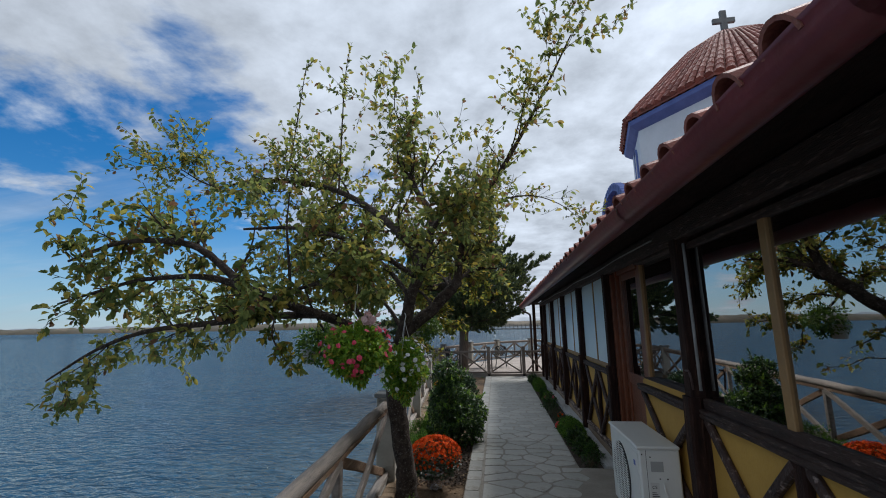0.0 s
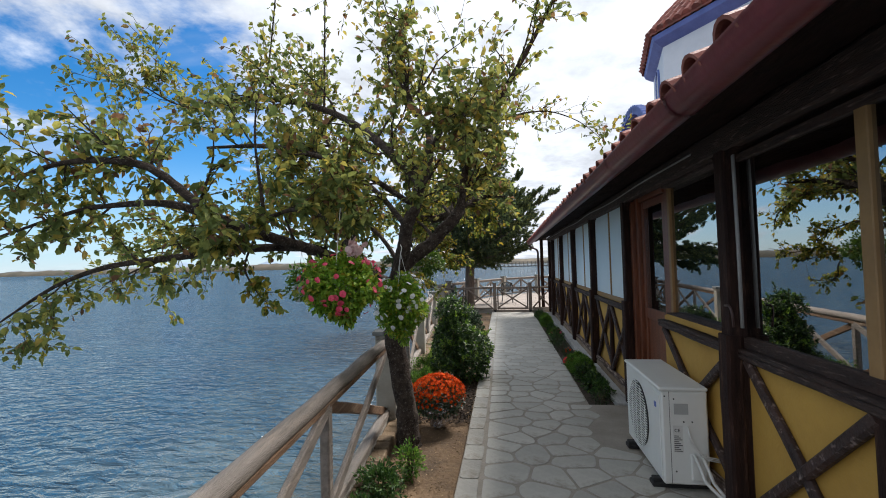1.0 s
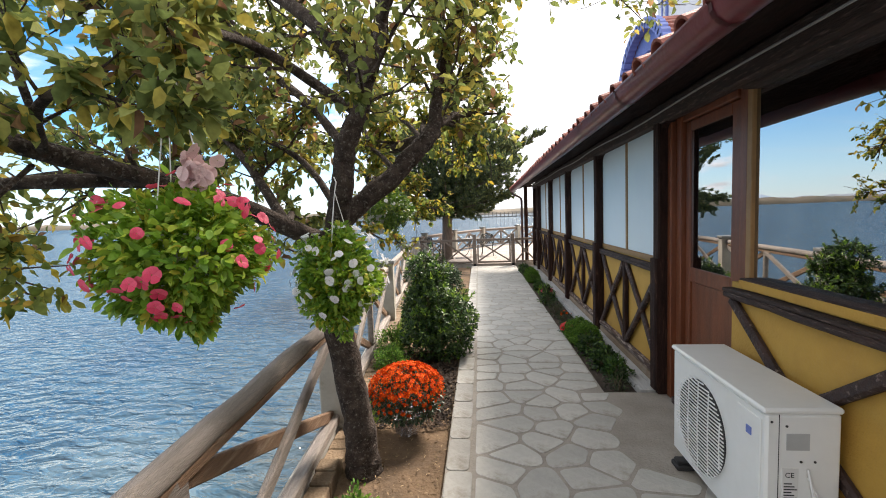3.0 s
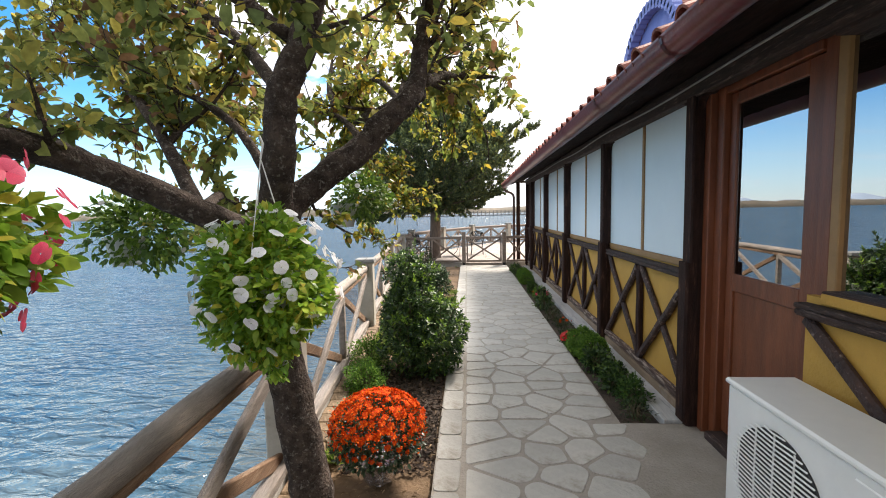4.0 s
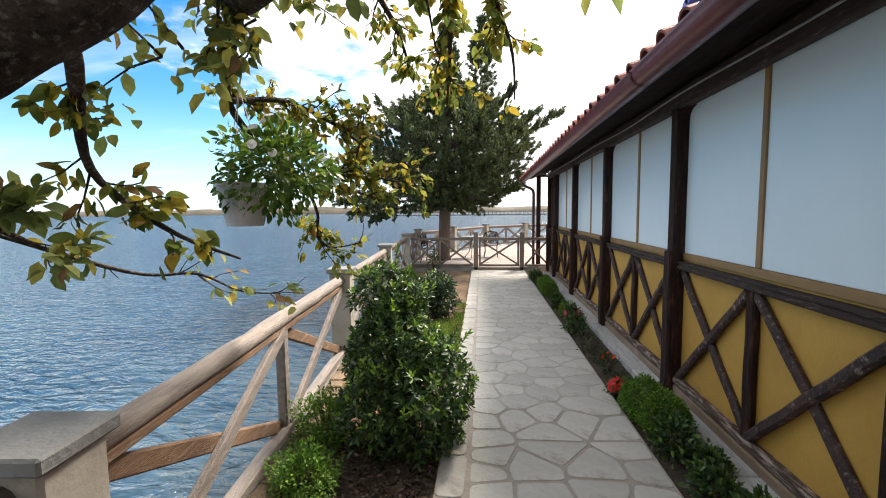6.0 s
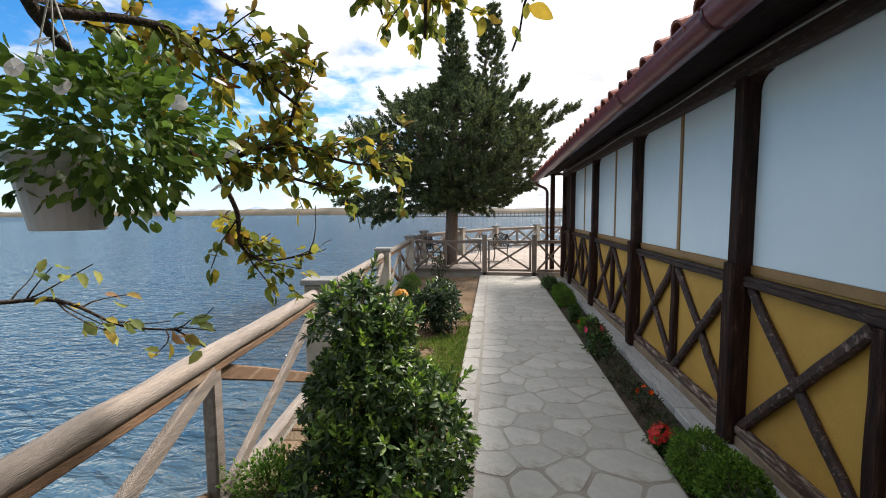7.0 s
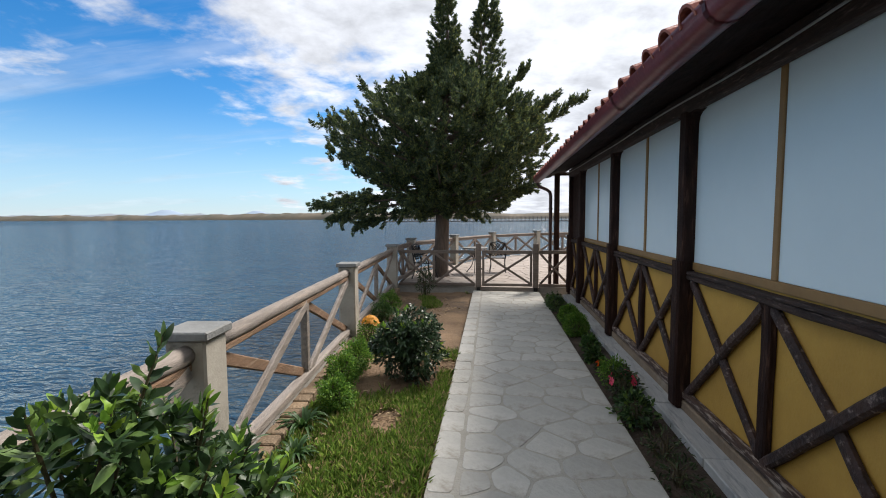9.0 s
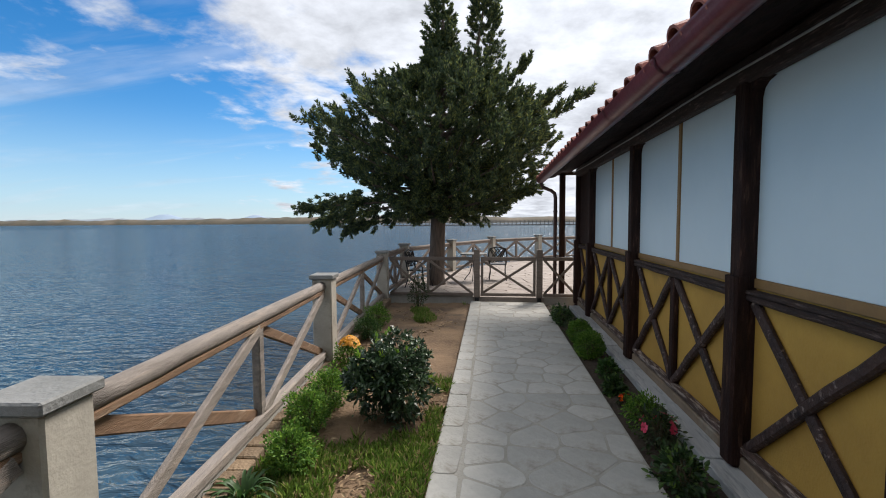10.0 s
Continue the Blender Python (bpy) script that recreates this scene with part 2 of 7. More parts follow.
M_CONDUIT = mat("dusty_grey_conduit", (0.33, 0.33, 0.33), (0.23, 0.225, 0.22), 5, 0.6)
M_MARBLE = mat("pale_marble_kerb", (0.50, 0.505, 0.49), (0.34, 0.355, 0.36), 3.5, 0.6, 0.2, 40, rand=0.12, c3=(0.21, 0.225, 0.235), spot=0.58, spot_scale=3, stretch=(7, 1, 1))
M_SOIL = mat("sandy_garden_soil", (0.23, 0.15, 0.085), (0.125, 0.08, 0.046), 2.2, 0.95, 0.9, 30, c3=(0.09, 0.06, 0.036), spot=0.56, spot_scale=1.4)
M_DARKSOIL = mat("dark_bed_soil", (0.07, 0.05, 0.035), (0.035, 0.025, 0.018), 8, 0.95, 1.0, 40)
M_PLASTER = mat("white_church_plaster", (0.72, 0.75, 0.78), (0.64, 0.67, 0.70), 1.5, 0.85, 0.2, 40)
M_BLUE = mat("blue_painted_plaster", (0.16, 0.22, 0.52), (0.12, 0.17, 0.42), 3, 0.7, 0.2, 40)
M_AC = mat("white_painted_sheet_metal", (0.76, 0.77, 0.745), (0.70, 0.71, 0.685), 2, 0.42, 0.05, 30, c3=(0.50, 0.50, 0.46), spot=0.70)
# casing white darkened to grey: shade of the grip put into colour
M_ACGREY = mat("painted_shade_grey", (0.42, 0.43, 0.42), (0.36, 0.37, 0.36), 3, 0.5)
M_ACDARK = mat("dark_fan_plastic", (0.03, 0.03, 0.032), (0.015, 0.015, 0.016), 4, 0.5)
M_RUBBER = mat("black_rubber", (0.02, 0.02, 0.02), (0.012, 0.012, 0.012), 6, 0.8)
M_WHITEPLASTIC = mat("white_plastic", (0.70, 0.70, 0.68), (0.62, 0.62, 0.60), 3, 0.4)
M_GREYPLASTIC = mat("grey_plastic_pot", (0.55, 0.57, 0.58), (0.48, 0.50, 0.51), 4, 0.5)
M_IRON = mat("black_cast_iron", (0.02, 0.02, 0.022), (0.01, 0.01, 0.011), 8, 0.45, 0.2, 60, metal=0.4)
M_BARK = mat("dark_rough_bark", (0.085, 0.064, 0.052), (0.024, 0.018, 0.015), 16, 0.92, 1.0, 75, spec=0.2, c3=(0.19, 0.175, 0.155), spot=0.61, spot_scale=52)
M_CEDARBARK = mat("grey_brown_cedar_bark", (0.15, 0.115, 0.092), (0.07, 0.053, 0.043), 6, 0.9, 1.0, 20, stretch=(4, 4, 0.7))
M_STEM = mat("green_brown_stem", (0.11, 0.09, 0.045), (0.06, 0.05, 0.03), 12, 0.8)
M_GLASS = glass_mat("window_glass", 2.1, (0.55, 0.6, 0.6))
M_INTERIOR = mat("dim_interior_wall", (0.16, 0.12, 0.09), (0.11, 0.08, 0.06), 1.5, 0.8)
M_FOIL = mat("crumpled_silver_foil", (0.75, 0.75, 0.78), (0.45, 0.45, 0.5), 14, 0.25, 1.0, 30, metal=0.9)
M_BRASS = mat("dull_brass", (0.45, 0.31, 0.12), (0.30, 0.20, 0.08), 6, 0.35, metal=0.9)
M_WAX = mat("ochre_wax", (0.55, 0.36, 0.12), (0.48, 0.30, 0.1), 6, 0.5)
M_FLAME = bpy.data.materials.new("candle_flame")
M_FLAME.use_nodes = True
M_FLAME.node_tree.nodes["Principled BSDF"].inputs["Base Color"].default_value = (1.0, 0.4, 0.06, 1)
M_FLAME.node_tree.nodes["Principled BSDF"].inputs["Emission Color"].default_value = (1.0, 0.32, 0.04, 1)
M_FLAME.node_tree.nodes["Principled BSDF"].inputs["Emission Strength"].default_value = 6.0
M_SHORE = mat("dry_shore_scrub", (0.095, 0.075, 0.05), (0.045, 0.045, 0.032), 0.02, 0.95, c3=(0.15, 0.12, 0.085), spot=0.62, spot_scale=0.015)
# the two hill colours have the distance haze mixed in
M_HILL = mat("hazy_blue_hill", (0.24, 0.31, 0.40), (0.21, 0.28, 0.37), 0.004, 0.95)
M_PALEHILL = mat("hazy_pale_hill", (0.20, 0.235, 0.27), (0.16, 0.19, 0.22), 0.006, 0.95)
M_PIER = mat("grey_pier_timber", (0.20, 0.19, 0.18), (0.12, 0.115, 0.11), 0.5, 0.85)

L_QUINCE = leaf_mat("quince_leaf", [(0, (0.09, 0.13, 0.042)), (0.35, (0.18, 0.225, 0.068)), (0.68, (0.31, 0.325, 0.088)), (0.90, (0.46, 0.36, 0.07)), (0.95, (0.25, 0.145, 0.075)), (1.0, (0.17, 0.09, 0.05))], 0.6, 0.52, 0.2)
L_QUINCENEAR = leaf_mat("quince_spray_leaf", [(0, (0.07, 0.11, 0.025)), (0.40, (0.16, 0.195, 0.04)), (0.68, (0.31, 0.29, 0.05)), (0.88, (0.46, 0.34, 0.04)), (1.0, (0.16, 0.08, 0.035))], 0.6, 0.5, 0.2)
L_CEDAR = leaf_mat("cedar_spray", [(0, (0.032, 0.056, 0.036)), (0.50, (0.066, 0.10, 0.054)), (0.82, (0.14, 0.185, 0.062)), (1.0, (0.26, 0.28, 0.085))], 0.6, 0.28, 0.3)
L_LAUREL = leaf_mat("laurel_leaf", [(0, (0.018, 0.042, 0.016)), (0.55, (0.042, 0.088, 0.028)), (0.85, (0.085, 0.155, 0.038)), (1.0, (0.16, 0.26, 0.05))], 0.40, 0.26, 0.4)
L_YOUNG = leaf_mat("young_laurel_shoot", [(0, (0.11, 0.23, 0.03)), (0.6, (0.20, 0.36, 0.045)), (1.0, (0.34, 0.48, 0.06))], 0.4, 0.3)
L_FRESH = leaf_mat("fresh_green_leaf", [(0, (0.10, 0.22, 0.024)), (0.55, (0.22, 0.38, 0.04)), (0.9, (0.36, 0.48, 0.06)), (1.0, (0.55, 0.44, 0.06))], 0.42, 0.45)
L_POT = leaf_mat("pot_leaf", [(0, (0.05, 0.11, 0.02)), (0.6, (0.11, 0.20, 0.03)), (1.0, (0.22, 0.32, 0.05))], 0.42, 0.4)
L_BOX = leaf_mat("box_leaf", [(0, (0.05, 0.125, 0.022)), (0.6, (0.11, 0.23, 0.035)), (1.0, (0.23, 0.37, 0.055))], 0.5, 0.35, 0.2)
L_DARKBUSH = leaf_mat("dark_bush_leaf", [(0, (0.016, 0.038, 0.018)), (0.6, (0.034, 0.070, 0.030)), (1.0, (0.075, 0.12, 0.05))], 0.36, 0.15, 0.5)
L_BASIL = leaf_mat("low_herb_leaf", [(0, (0.022, 0.06, 0.016)), (0.6, (0.048, 0.115, 0.025)), (1.0, (0.11, 0.20, 0.04))], 0.5, 0.3)
L_DARKHERB = leaf_mat("dark_ground_leaf", [(0, (0.022, 0.042, 0.016)), (0.6, (0.045, 0.075, 0.026)), (1.0, (0.10, 0.11, 0.05))], 0.55, 0.25)
L_GRASS = leaf_mat("lawn_blade", [(0, (0.09, 0.17, 0.03)), (0.5, (0.18, 0.30, 0.05)), (0.80, (0.29, 0.39, 0.08)), (0.88, (0.36, 0.31, 0.14)), (1.0, (0.43, 0.34, 0.18))], 0.5, 0.42)
L_BARKCHIP = leaf_mat("bark_chip", [(0, (0.03, 0.02, 0.014)), (0.7, (0.075, 0.05, 0.034)), (1.0, (0.16, 0.11, 0.07))], 0.85, 0.05)
L_STRAW = leaf_mat("dry_litter", [(0, (0.16, 0.10, 0.05)), (1.0, (0.36, 0.26, 0.15))], 0.8, 0.1)
P_ORANGE = leaf_mat("orange_petal", [(0, (0.42, 0.026, 0.006)), (0.6, (0.68, 0.078, 0.008)), (1.0, (0.80, 0.165, 0.012))], 0.8, 0.25, 0.1)
P_PINK = leaf_mat("pink_petal", [(0, (0.70, 0.045, 0.11)), (1.0, (0.84, 0.12, 0.21))], 0.5, 0.3)
P_WHITE = leaf_mat("white_petal", [(0, (0.74, 0.75, 0.78)), (1.0, (0.86, 0.86, 0.88))], 0.5, 0.3)
P_RED = leaf_mat("red_petal", [(0, (0.55, 0.02, 0.02)), (1.0, (0.72, 0.04, 0.03))], 0.5, 0.3)
P_YELLOW = leaf_mat("amber_petal", [(0, (0.62, 0.26, 0.02)), (1.0, (0.80, 0.42, 0.04))], 0.5, 0.3)
P_PALE = leaf_mat("faded_pink_petal", [(0, (0.66, 0.46, 0.46)), (1.0, (0.80, 0.62, 0.60))], 0.6, 0.3)


def water_mat():
    m = bpy.data.materials.new("lagoon_water")
    m.use_nodes = True
    n, l = m.node_tree.nodes, m.node_tree.links
    n.remove(n["Principled BSDF"])
    t = n.new("ShaderNodeTexCoord")
    bed = n.new("ShaderNodeTexNoise")
    bed.inputs["Scale"].default_value, bed.inputs["Detail"].default_value, bed.inputs["Roughness"].default_value = 0.8, 7, 0.68
    l.new(t.outputs["Object"], bed.inputs["Vector"])
    r = n.new("ShaderNodeValToRGB")
    r.color_ramp.elements[0].position, r.color_ramp.elements[0].color = 0.38, (0.005, 0.036, 0.076, 1)
    r.color_ramp.elements[1].position, r.color_ramp.elements[1].color = 0.68, (0.015, 0.058, 0.100, 1)
    l.new(bed.outputs[0], r.inputs[0])
    pale = n.new("ShaderNodeValToRGB")             # sandy bottom showing through by the quay
    pale.color_ramp.elements[0].position, pale.color_ramp.elements[0].color = 0.36, (0.045, 0.100, 0.125, 1)
    pale.color_ramp.elements[1].position, pale.color_ramp.elements[1].color = 0.62, (0.195, 0.240, 0.235, 1)
    l.new(bed.outputs[0], pale.inputs[0])
    sx = n.new("ShaderNodeSeparateXYZ")
    l.new(t.outputs["Object"], sx.inputs[0])
    shoal = n.new("ShaderNodeMapRange")
    shoal.interpolation_type = "SMOOTHSTEP"
    shoal.inputs["From Min"].default_value, shoal.inputs["From Max"].default_value = -6.5, -0.8
    shoal.inputs["To Max"].default_value = 0.9
    l.new(sx.outputs[0], shoal.inputs["Value"])
    along = n.new("ShaderNodeMapRange")            # the bank shelves off along the quay
    along.interpolation_type = "SMOOTHSTEP"
    along.inputs["From Min"].default_value, along.inputs["From Max"].default_value = 2.5, 9.0
    along.inputs["To Min"].default_value, along.inputs["To Max"].default_value = 1.0, 0.25
    l.new(sx.outputs[1], along.inputs["Value"])
    bank = n.new("ShaderNodeMath")
    bank.operation = "MULTIPLY"
    l.new(shoal.outputs[0], bank.inputs[0])
    l.new(along.outputs[0], bank.inputs[1])
    depth = n.new("ShaderNodeMixRGB")
    l.new(bank.outputs[0], depth.inputs[0])
    l.new(r.outputs[0], depth.inputs[1])
    l.new(pale.outputs[0], depth.inputs[2])
    mp = n.new("ShaderNodeMapping")
    mp.inputs["Scale"].default_value = (1.0, 2.0, 1.0)
    mp.inputs["Rotation"].default_value = (0, 0, 0.30)
    l.new(t.outputs["Object"], mp.inputs[0])
    w1, w2 = n.new("ShaderNodeTexNoise"), n.new("ShaderNodeTexNoise")
    w1.inputs["Scale"].default_value, w1.inputs["Detail"].default_value, w1.inputs["Distortion"].default_value = 2.7, 3, 0.5
    w2.inputs["Scale"].default_value, w2.inputs["Detail"].default_value = 0.35, 4
    add = n.new("ShaderNodeMath")
    add.operation = "MULTIPLY_ADD"
    for w in (w1, w2):
        l.new(mp.outputs[0], w.inputs["Vector"])
    l.new(w2.outputs[0], add.inputs[0])
    add.inputs[1].default_value = 1.2
    l.new(w1.outputs[0], add.inputs[2])
    bp = n.new("ShaderNodeBump")
    bp.inputs["Strength"].default_value, bp.inputs["Distance"].default_value = 1.0, 0.165
    l.new(add.outputs[0], bp.inputs["Height"])
    body, gloss, mx, fr = n.new("ShaderNodeBsdfDiffuse"), n.new("ShaderNodeBsdfGlossy"), n.new("ShaderNodeMixShader"), n.new("ShaderNodeFresnel")
    l.new(depth.outputs[0], body.inputs["Color"])
    gloss.inputs["Roughness"].default_value = 0.035
    fr.inputs["IOR"].default_value = 1.42
    for q in (body, gloss, fr):
        l.new(bp.outputs[0], q.inputs["Normal"])
    damp = n.new("ShaderNodeMath")                # wave faces hide one another at low angles
    damp.operation = "MULTIPLY"
    damp.inputs[1].default_value = 0.86
    l.new(fr.outputs[0], damp.inputs[0])
    l.new(damp.outputs[0], mx.inputs[0])
    l.new(body.outputs[0], mx.inputs[1])
    l.new(gloss.outputs[0], mx.inputs[2])
    l.new(mx.outputs[0], n["Material Output"].inputs[0])
    return m


M_WATER = water_mat()


# ---- builders ----
def mesh_of(name, bm, material, smooth=False):
    me = bpy.data.meshes.new(name)
    bm.normal_update()
    bm.to_mesh(me)
    bm.free()
    me.materials.append(material)
    if smooth:
        me.shade_smooth()
    return me


def part(name, bm, material, parent=None, label="", smooth=False):
    """Links a bmesh (or a ready mesh) as one object under a thing or a part."""
    me = mesh_of(name, bm, material, smooth) if isinstance(bm, bmesh.types.BMesh) else bm
    ob = new(name, me)
    ob.parent = parent
    return tagged(ob, label)


def thing(name, label, category, at=(0, 0, 0), turn=0.0, group="", kind=""):
    ob = new(name)
    ob.empty_display_size = 0.1
    ob.matrix_basis = pose(*at, 0, 0, turn)
    return tagged(ob, label, category, group, kind)


def structure(name, bm, material, label, category, smooth=False):
    return tagged(part(name, bm, material, None, "", smooth), label, category, "", "structure")


def box(bm, a, b, bevel=0.0):
    """An upright box from corner a to corner b."""
    r = bmesh.ops.create_cube(bm, size=1.0)
    c = [(p + q) / 2 for p, q in zip(a, b)]
    s = [abs(q - p) for p, q in zip(a, b)]
    for v in r["verts"]:
        v.co = Vector((c[0] + v.co.x * s[0], c[1] + v.co.y * s[1], c[2] + v.co.z * s[2]))
    if bevel:
        bmesh.ops.bevel(bm, geom=list({e for v in r["verts"] for e in v.link_edges}), offset=bevel, segments=1, affect="EDGES")
    return bm


def beam(bm, p, q, w, h, bevel=0.006, wob=0.0):
    """A bar of section w by h from p to q; its h side stays as upright as it can."""
    p, q = Vector(p), Vector(q)
    d = (q - p)
    n = d.normalized()
    side = n.cross(Vector((0, 0, 1)))
    if side.length < 0.05:
        side = Vector((0, 1, 0)).cross(n) if abs(n.y) < 0.9 else Vector((1, 0, 0))
    side.normalize()
    up = side.cross(n).normalized()
    rows = []
    k = 6 if wob else 1
    for i in range(k + 1):
        c = p + d * (i / k)
        j = Vector((random.uniform(-wob, wob), random.uniform(-wob, wob), random.uniform(-wob, wob))) if wob else Vector()
        b = bevel
        ring = []
        for sx, sy in ((1, 1), (-1, 1), (-1, -1), (1, -1)):
            pts = ((sx * (w / 2 - b), sy * h / 2), (sx * w / 2, sy * (h / 2 - b)))
            if sx * sy > 0:
                pts = pts[::-1]
            for u, v in pts:
                ring.append(bm.verts.new(c + j + side * u + up * v))
        rows.append(ring)
    for r0, r1 in zip(rows, rows[1:]):
        for i in range(8):
            bm.faces.new((r0[i], r0[(i + 1) % 8], r1[(i + 1) % 8], r1[i]))
    bm.faces.new(rows[0][::-1])
    bm.faces.new(rows[-1])
    return bm


def tube(bm, pts, radii, seg=8, cap=True):
    """A round bar through pts with a radius at each."""
    pts = [Vector(p) for p in pts]
    rows = []
    u = None
    for i, p in enumerate(pts):
        d = (pts[min(i + 1, len(pts) - 1)] - pts[max(i - 1, 0)]).normalized()
        u = d.cross(Vector((0.3, 0.2, 1)).normalized()) if u is None else u - d * u.dot(d)      # carried along without twist
        if u.length < 0.05:
            u = d.cross(Vector((1, 0, 0)))
        u.normalize()
        v = d.cross(u).normalized()
        r = radii[i] if hasattr(radii, "__len__") else radii
        rows.append([bm.verts.new(p + (u * math.cos(a) + v * math.sin(a)) * r) for a in [2 * math.pi * k / seg for k in range(seg)]])
    for r0, r1 in zip(rows, rows[1:]):
        for k in range(seg):
            bm.faces.new((r0[k], r0[(k + 1) % seg], r1[(k + 1) % seg], r1[k]))
    if cap:
        bm.faces.new(rows[0][::-1])
        bm.faces.new(rows[-1])
    return bm


def lathe(bm, profile, seg=20, centre=(0, 0, 0)):
    """Turns a profile of (radius, z) round the upright axis."""
    c = Vector(centre)
    rows = [[bm.verts.new(c + Vector((r * math.cos(a), r * math.sin(a), z))) for a in [2 * math.pi * k / seg for k in range(seg)]] for r, z in profile]
    for r0, r1 in zip(rows, rows[1:]):
        for k in range(seg):
            bm.faces.new((r0[k], r0[(k + 1) % seg], r1[(k + 1) % seg], r1[k]))
    if profile[0][0] > 1e-4:
        bm.faces.new(rows[0][::-1])
    if profile[-1][0] > 1e-4:
        bm.faces.new(rows[-1])
    return bm


def fine_leaves(name, centre, along, size, wide, material, rng):
    """Leaves seen from close by: a rounded outline, a sunk midrib and a curl of their own."""
    n = len(centre)
    along = along / (np.linalg.norm(along, axis=1, keepdims=True) + 1e-9)
    side = np.cross(along, rng.normal(size=(n, 3)) * 0.6 + np.array([0, 0, 1.0]))
    side /= np.linalg.norm(side, axis=1, keepdims=True) + 1e-9
    up = np.cross(side, along)
    u = np.array([0.0, 0.12, 0.30, 0.50, 0.70, 0.87, 1.0])
    w = np.array([0.0, 0.26, 0.45, 0.50, 0.42, 0.24, 0.0])
    curl, cup, wave = rng.normal(size=(n, 1)) * 0.22 + 0.18, rng.uniform(0.05, 0.3, (n, 1)), rng.normal(size=(n, 1)) * 0.05
    rows = []
    for s in (1, 0, -1):
        for uu, ww in zip(u, w):
            if s == 0 or ww > 0:
                lift_ = -curl * uu ** 2 + cup * wide * ww * abs(s) + wave * math.sin(uu * 9 + s)
                rows.append(centre + (along * uu + side * (s * ww * wide) + up * lift_) * size[:, None])
    v = np.stack(rows, axis=1).reshape(-1, 3)
    rim, rib, k = list(range(5)), list(range(5, 12)), 17
    tris = []
    for a, flip in ((rim, False), (list(range(12, 17)), True)):
        edge = [rib[0], *a, rib[6]]
        for i in range(6):
            q = [(edge[i], edge[i + 1], rib[i + 1]), (edge[i], rib[i + 1], rib[i])]
            for t in q:
                if len(set(t)) == 3:
                    tris.append(t[::-1] if flip else t)
    f = np.array(tris)
    faces = (np.arange(n)[:, None, None] * k + f[None]).reshape(-1)
    me = bpy.data.meshes.new(name)
    me.vertices.add(len(v))
    me.vertices.foreach_set("co", v.astype(np.float32).ravel())
    me.loops.add(len(faces))
    me.loops.foreach_set("vertex_index", faces.astype(np.int32))
    me.polygons.add(n * len(f))
    me.polygons.foreach_set("loop_start", np.arange(n * len(f), dtype=np.int32) * 3)
    me.update(calc_edges=True)
    me.validate()
    me.materials.append(material)
    me.shade_smooth()
    return me


def needle_mesh(name, centre, along, size, wide, material, rng):
    """Scale-leaf sprays: each a narrow kite of two triangles."""
    n = len(centre)
    along = along / (np.linalg.norm(along, axis=1, keepdims=True) + 1e-9)
    side = np.cross(along, rng.normal(size=(n, 3)))
    side /= np.linalg.norm(side, axis=1, keepdims=True) + 1e-9
    L, W = size[:, None], (size * wide * 0.5)[:, None]
    v = np.stack([centre, centre + along * L * 0.45 + side * W, centre + along * L, centre + along * L * 0.45 - side * W], axis=1).reshape(-1, 3)
    me = bpy.data.meshes.new(name)
    me.vertices.add(n * 4)
    me.vertices.foreach_set("co", v.astype(np.float32).ravel())
    me.loops.add(n * 4)
    me.loops.foreach_set("vertex_index", np.arange(n * 4, dtype=np.int32))
    me.polygons.add(n)
    me.polygons.foreach_set("loop_start", np.arange(n, dtype=np.int32) * 4)
    me.update(calc_edges=True)
    me.materials.append(material)
    return me


def leaf_mesh(name, centre, along, size, wide, material, fold=0.12, normal=None, rng=None):
    """Many leaves in one mesh: each a folded blade of six triangles at centre, pointing along."""
    rng = rng or np.random.default_rng(3)
    n = len(centre)
    along = along / (np.linalg.norm(along, axis=1, keepdims=True) + 1e-9)
    if normal is None:
        normal = rng.normal(size=(n, 3)) * 0.6 + np.array([0, 0, 1.0])
    side = np.cross(along, normal)
    side /= np.linalg.norm(side, axis=1, keepdims=True) + 1e-9
    up = np.cross(side, along)
    L, W = size[:, None], (size * wide)[:, None]
    v = np.stack([centre, centre + along * L * 0.30 + side * W * 0.44 + up * L * fold, centre + along * L * 0.68 + side * W * 0.40 + up * L * fold * 0.7,
                  centre + along * L - up * L * fold * 0.8, centre + along * L * 0.68 - side * W * 0.40 + up * L * fold * 0.7,
                  centre + along * L * 0.30 - side * W * 0.44 + up * L * fold, centre + along * L * 0.5], axis=1).reshape(-1, 3)
    f = np.array([[6, (k + 1) % 6, k] for k in range(6)])
    faces = (np.arange(n)[:, None, None] * 7 + f[None]).reshape(-1)
    me = bpy.data.meshes.new(name)
    me.vertices.add(len(v))
    me.vertices.foreach_set("co", v.astype(np.float32).ravel())
    me.loops.add(len(faces))
    me.loops.foreach_set("vertex_index", faces.astype(np.int32))
    me.polygons.add(n * 6)
    me.polygons.foreach_set("loop_start", np.arange(n * 6, dtype=np.int32) * 3)
    me.update(calc_edges=True)
    me.materials.append(material)
    me.shade_smooth()
    return me


def ellipsoid_leaves(rng, n, r, lump=0.18, shell=0.45, squash_below=0.0):
    """Places and directions of leaves that fill the outer part of an uneven round form, centred at the origin."""
    d = rng.normal(size=(n, 3))
    d /= np.linalg.norm(d, axis=1, keepdims=True)
    k = 1 + lump * (np.sin(d[:, 0] * 5 + 1.3) * np.cos(d[:, 1] * 4.2 - 0.7) + 0.7 * np.sin(d[:, 2] * 6 + d[:, 0] * 3)) + rng.normal(size=n) * 0.05
    q = (1 - shell * rng.random(n) ** 1.5) * k
    return d * q[:, None] * np.array(r), d + rng.normal(size=(n, 3)) * 0.5 + np.array([0, 0, 0.25])


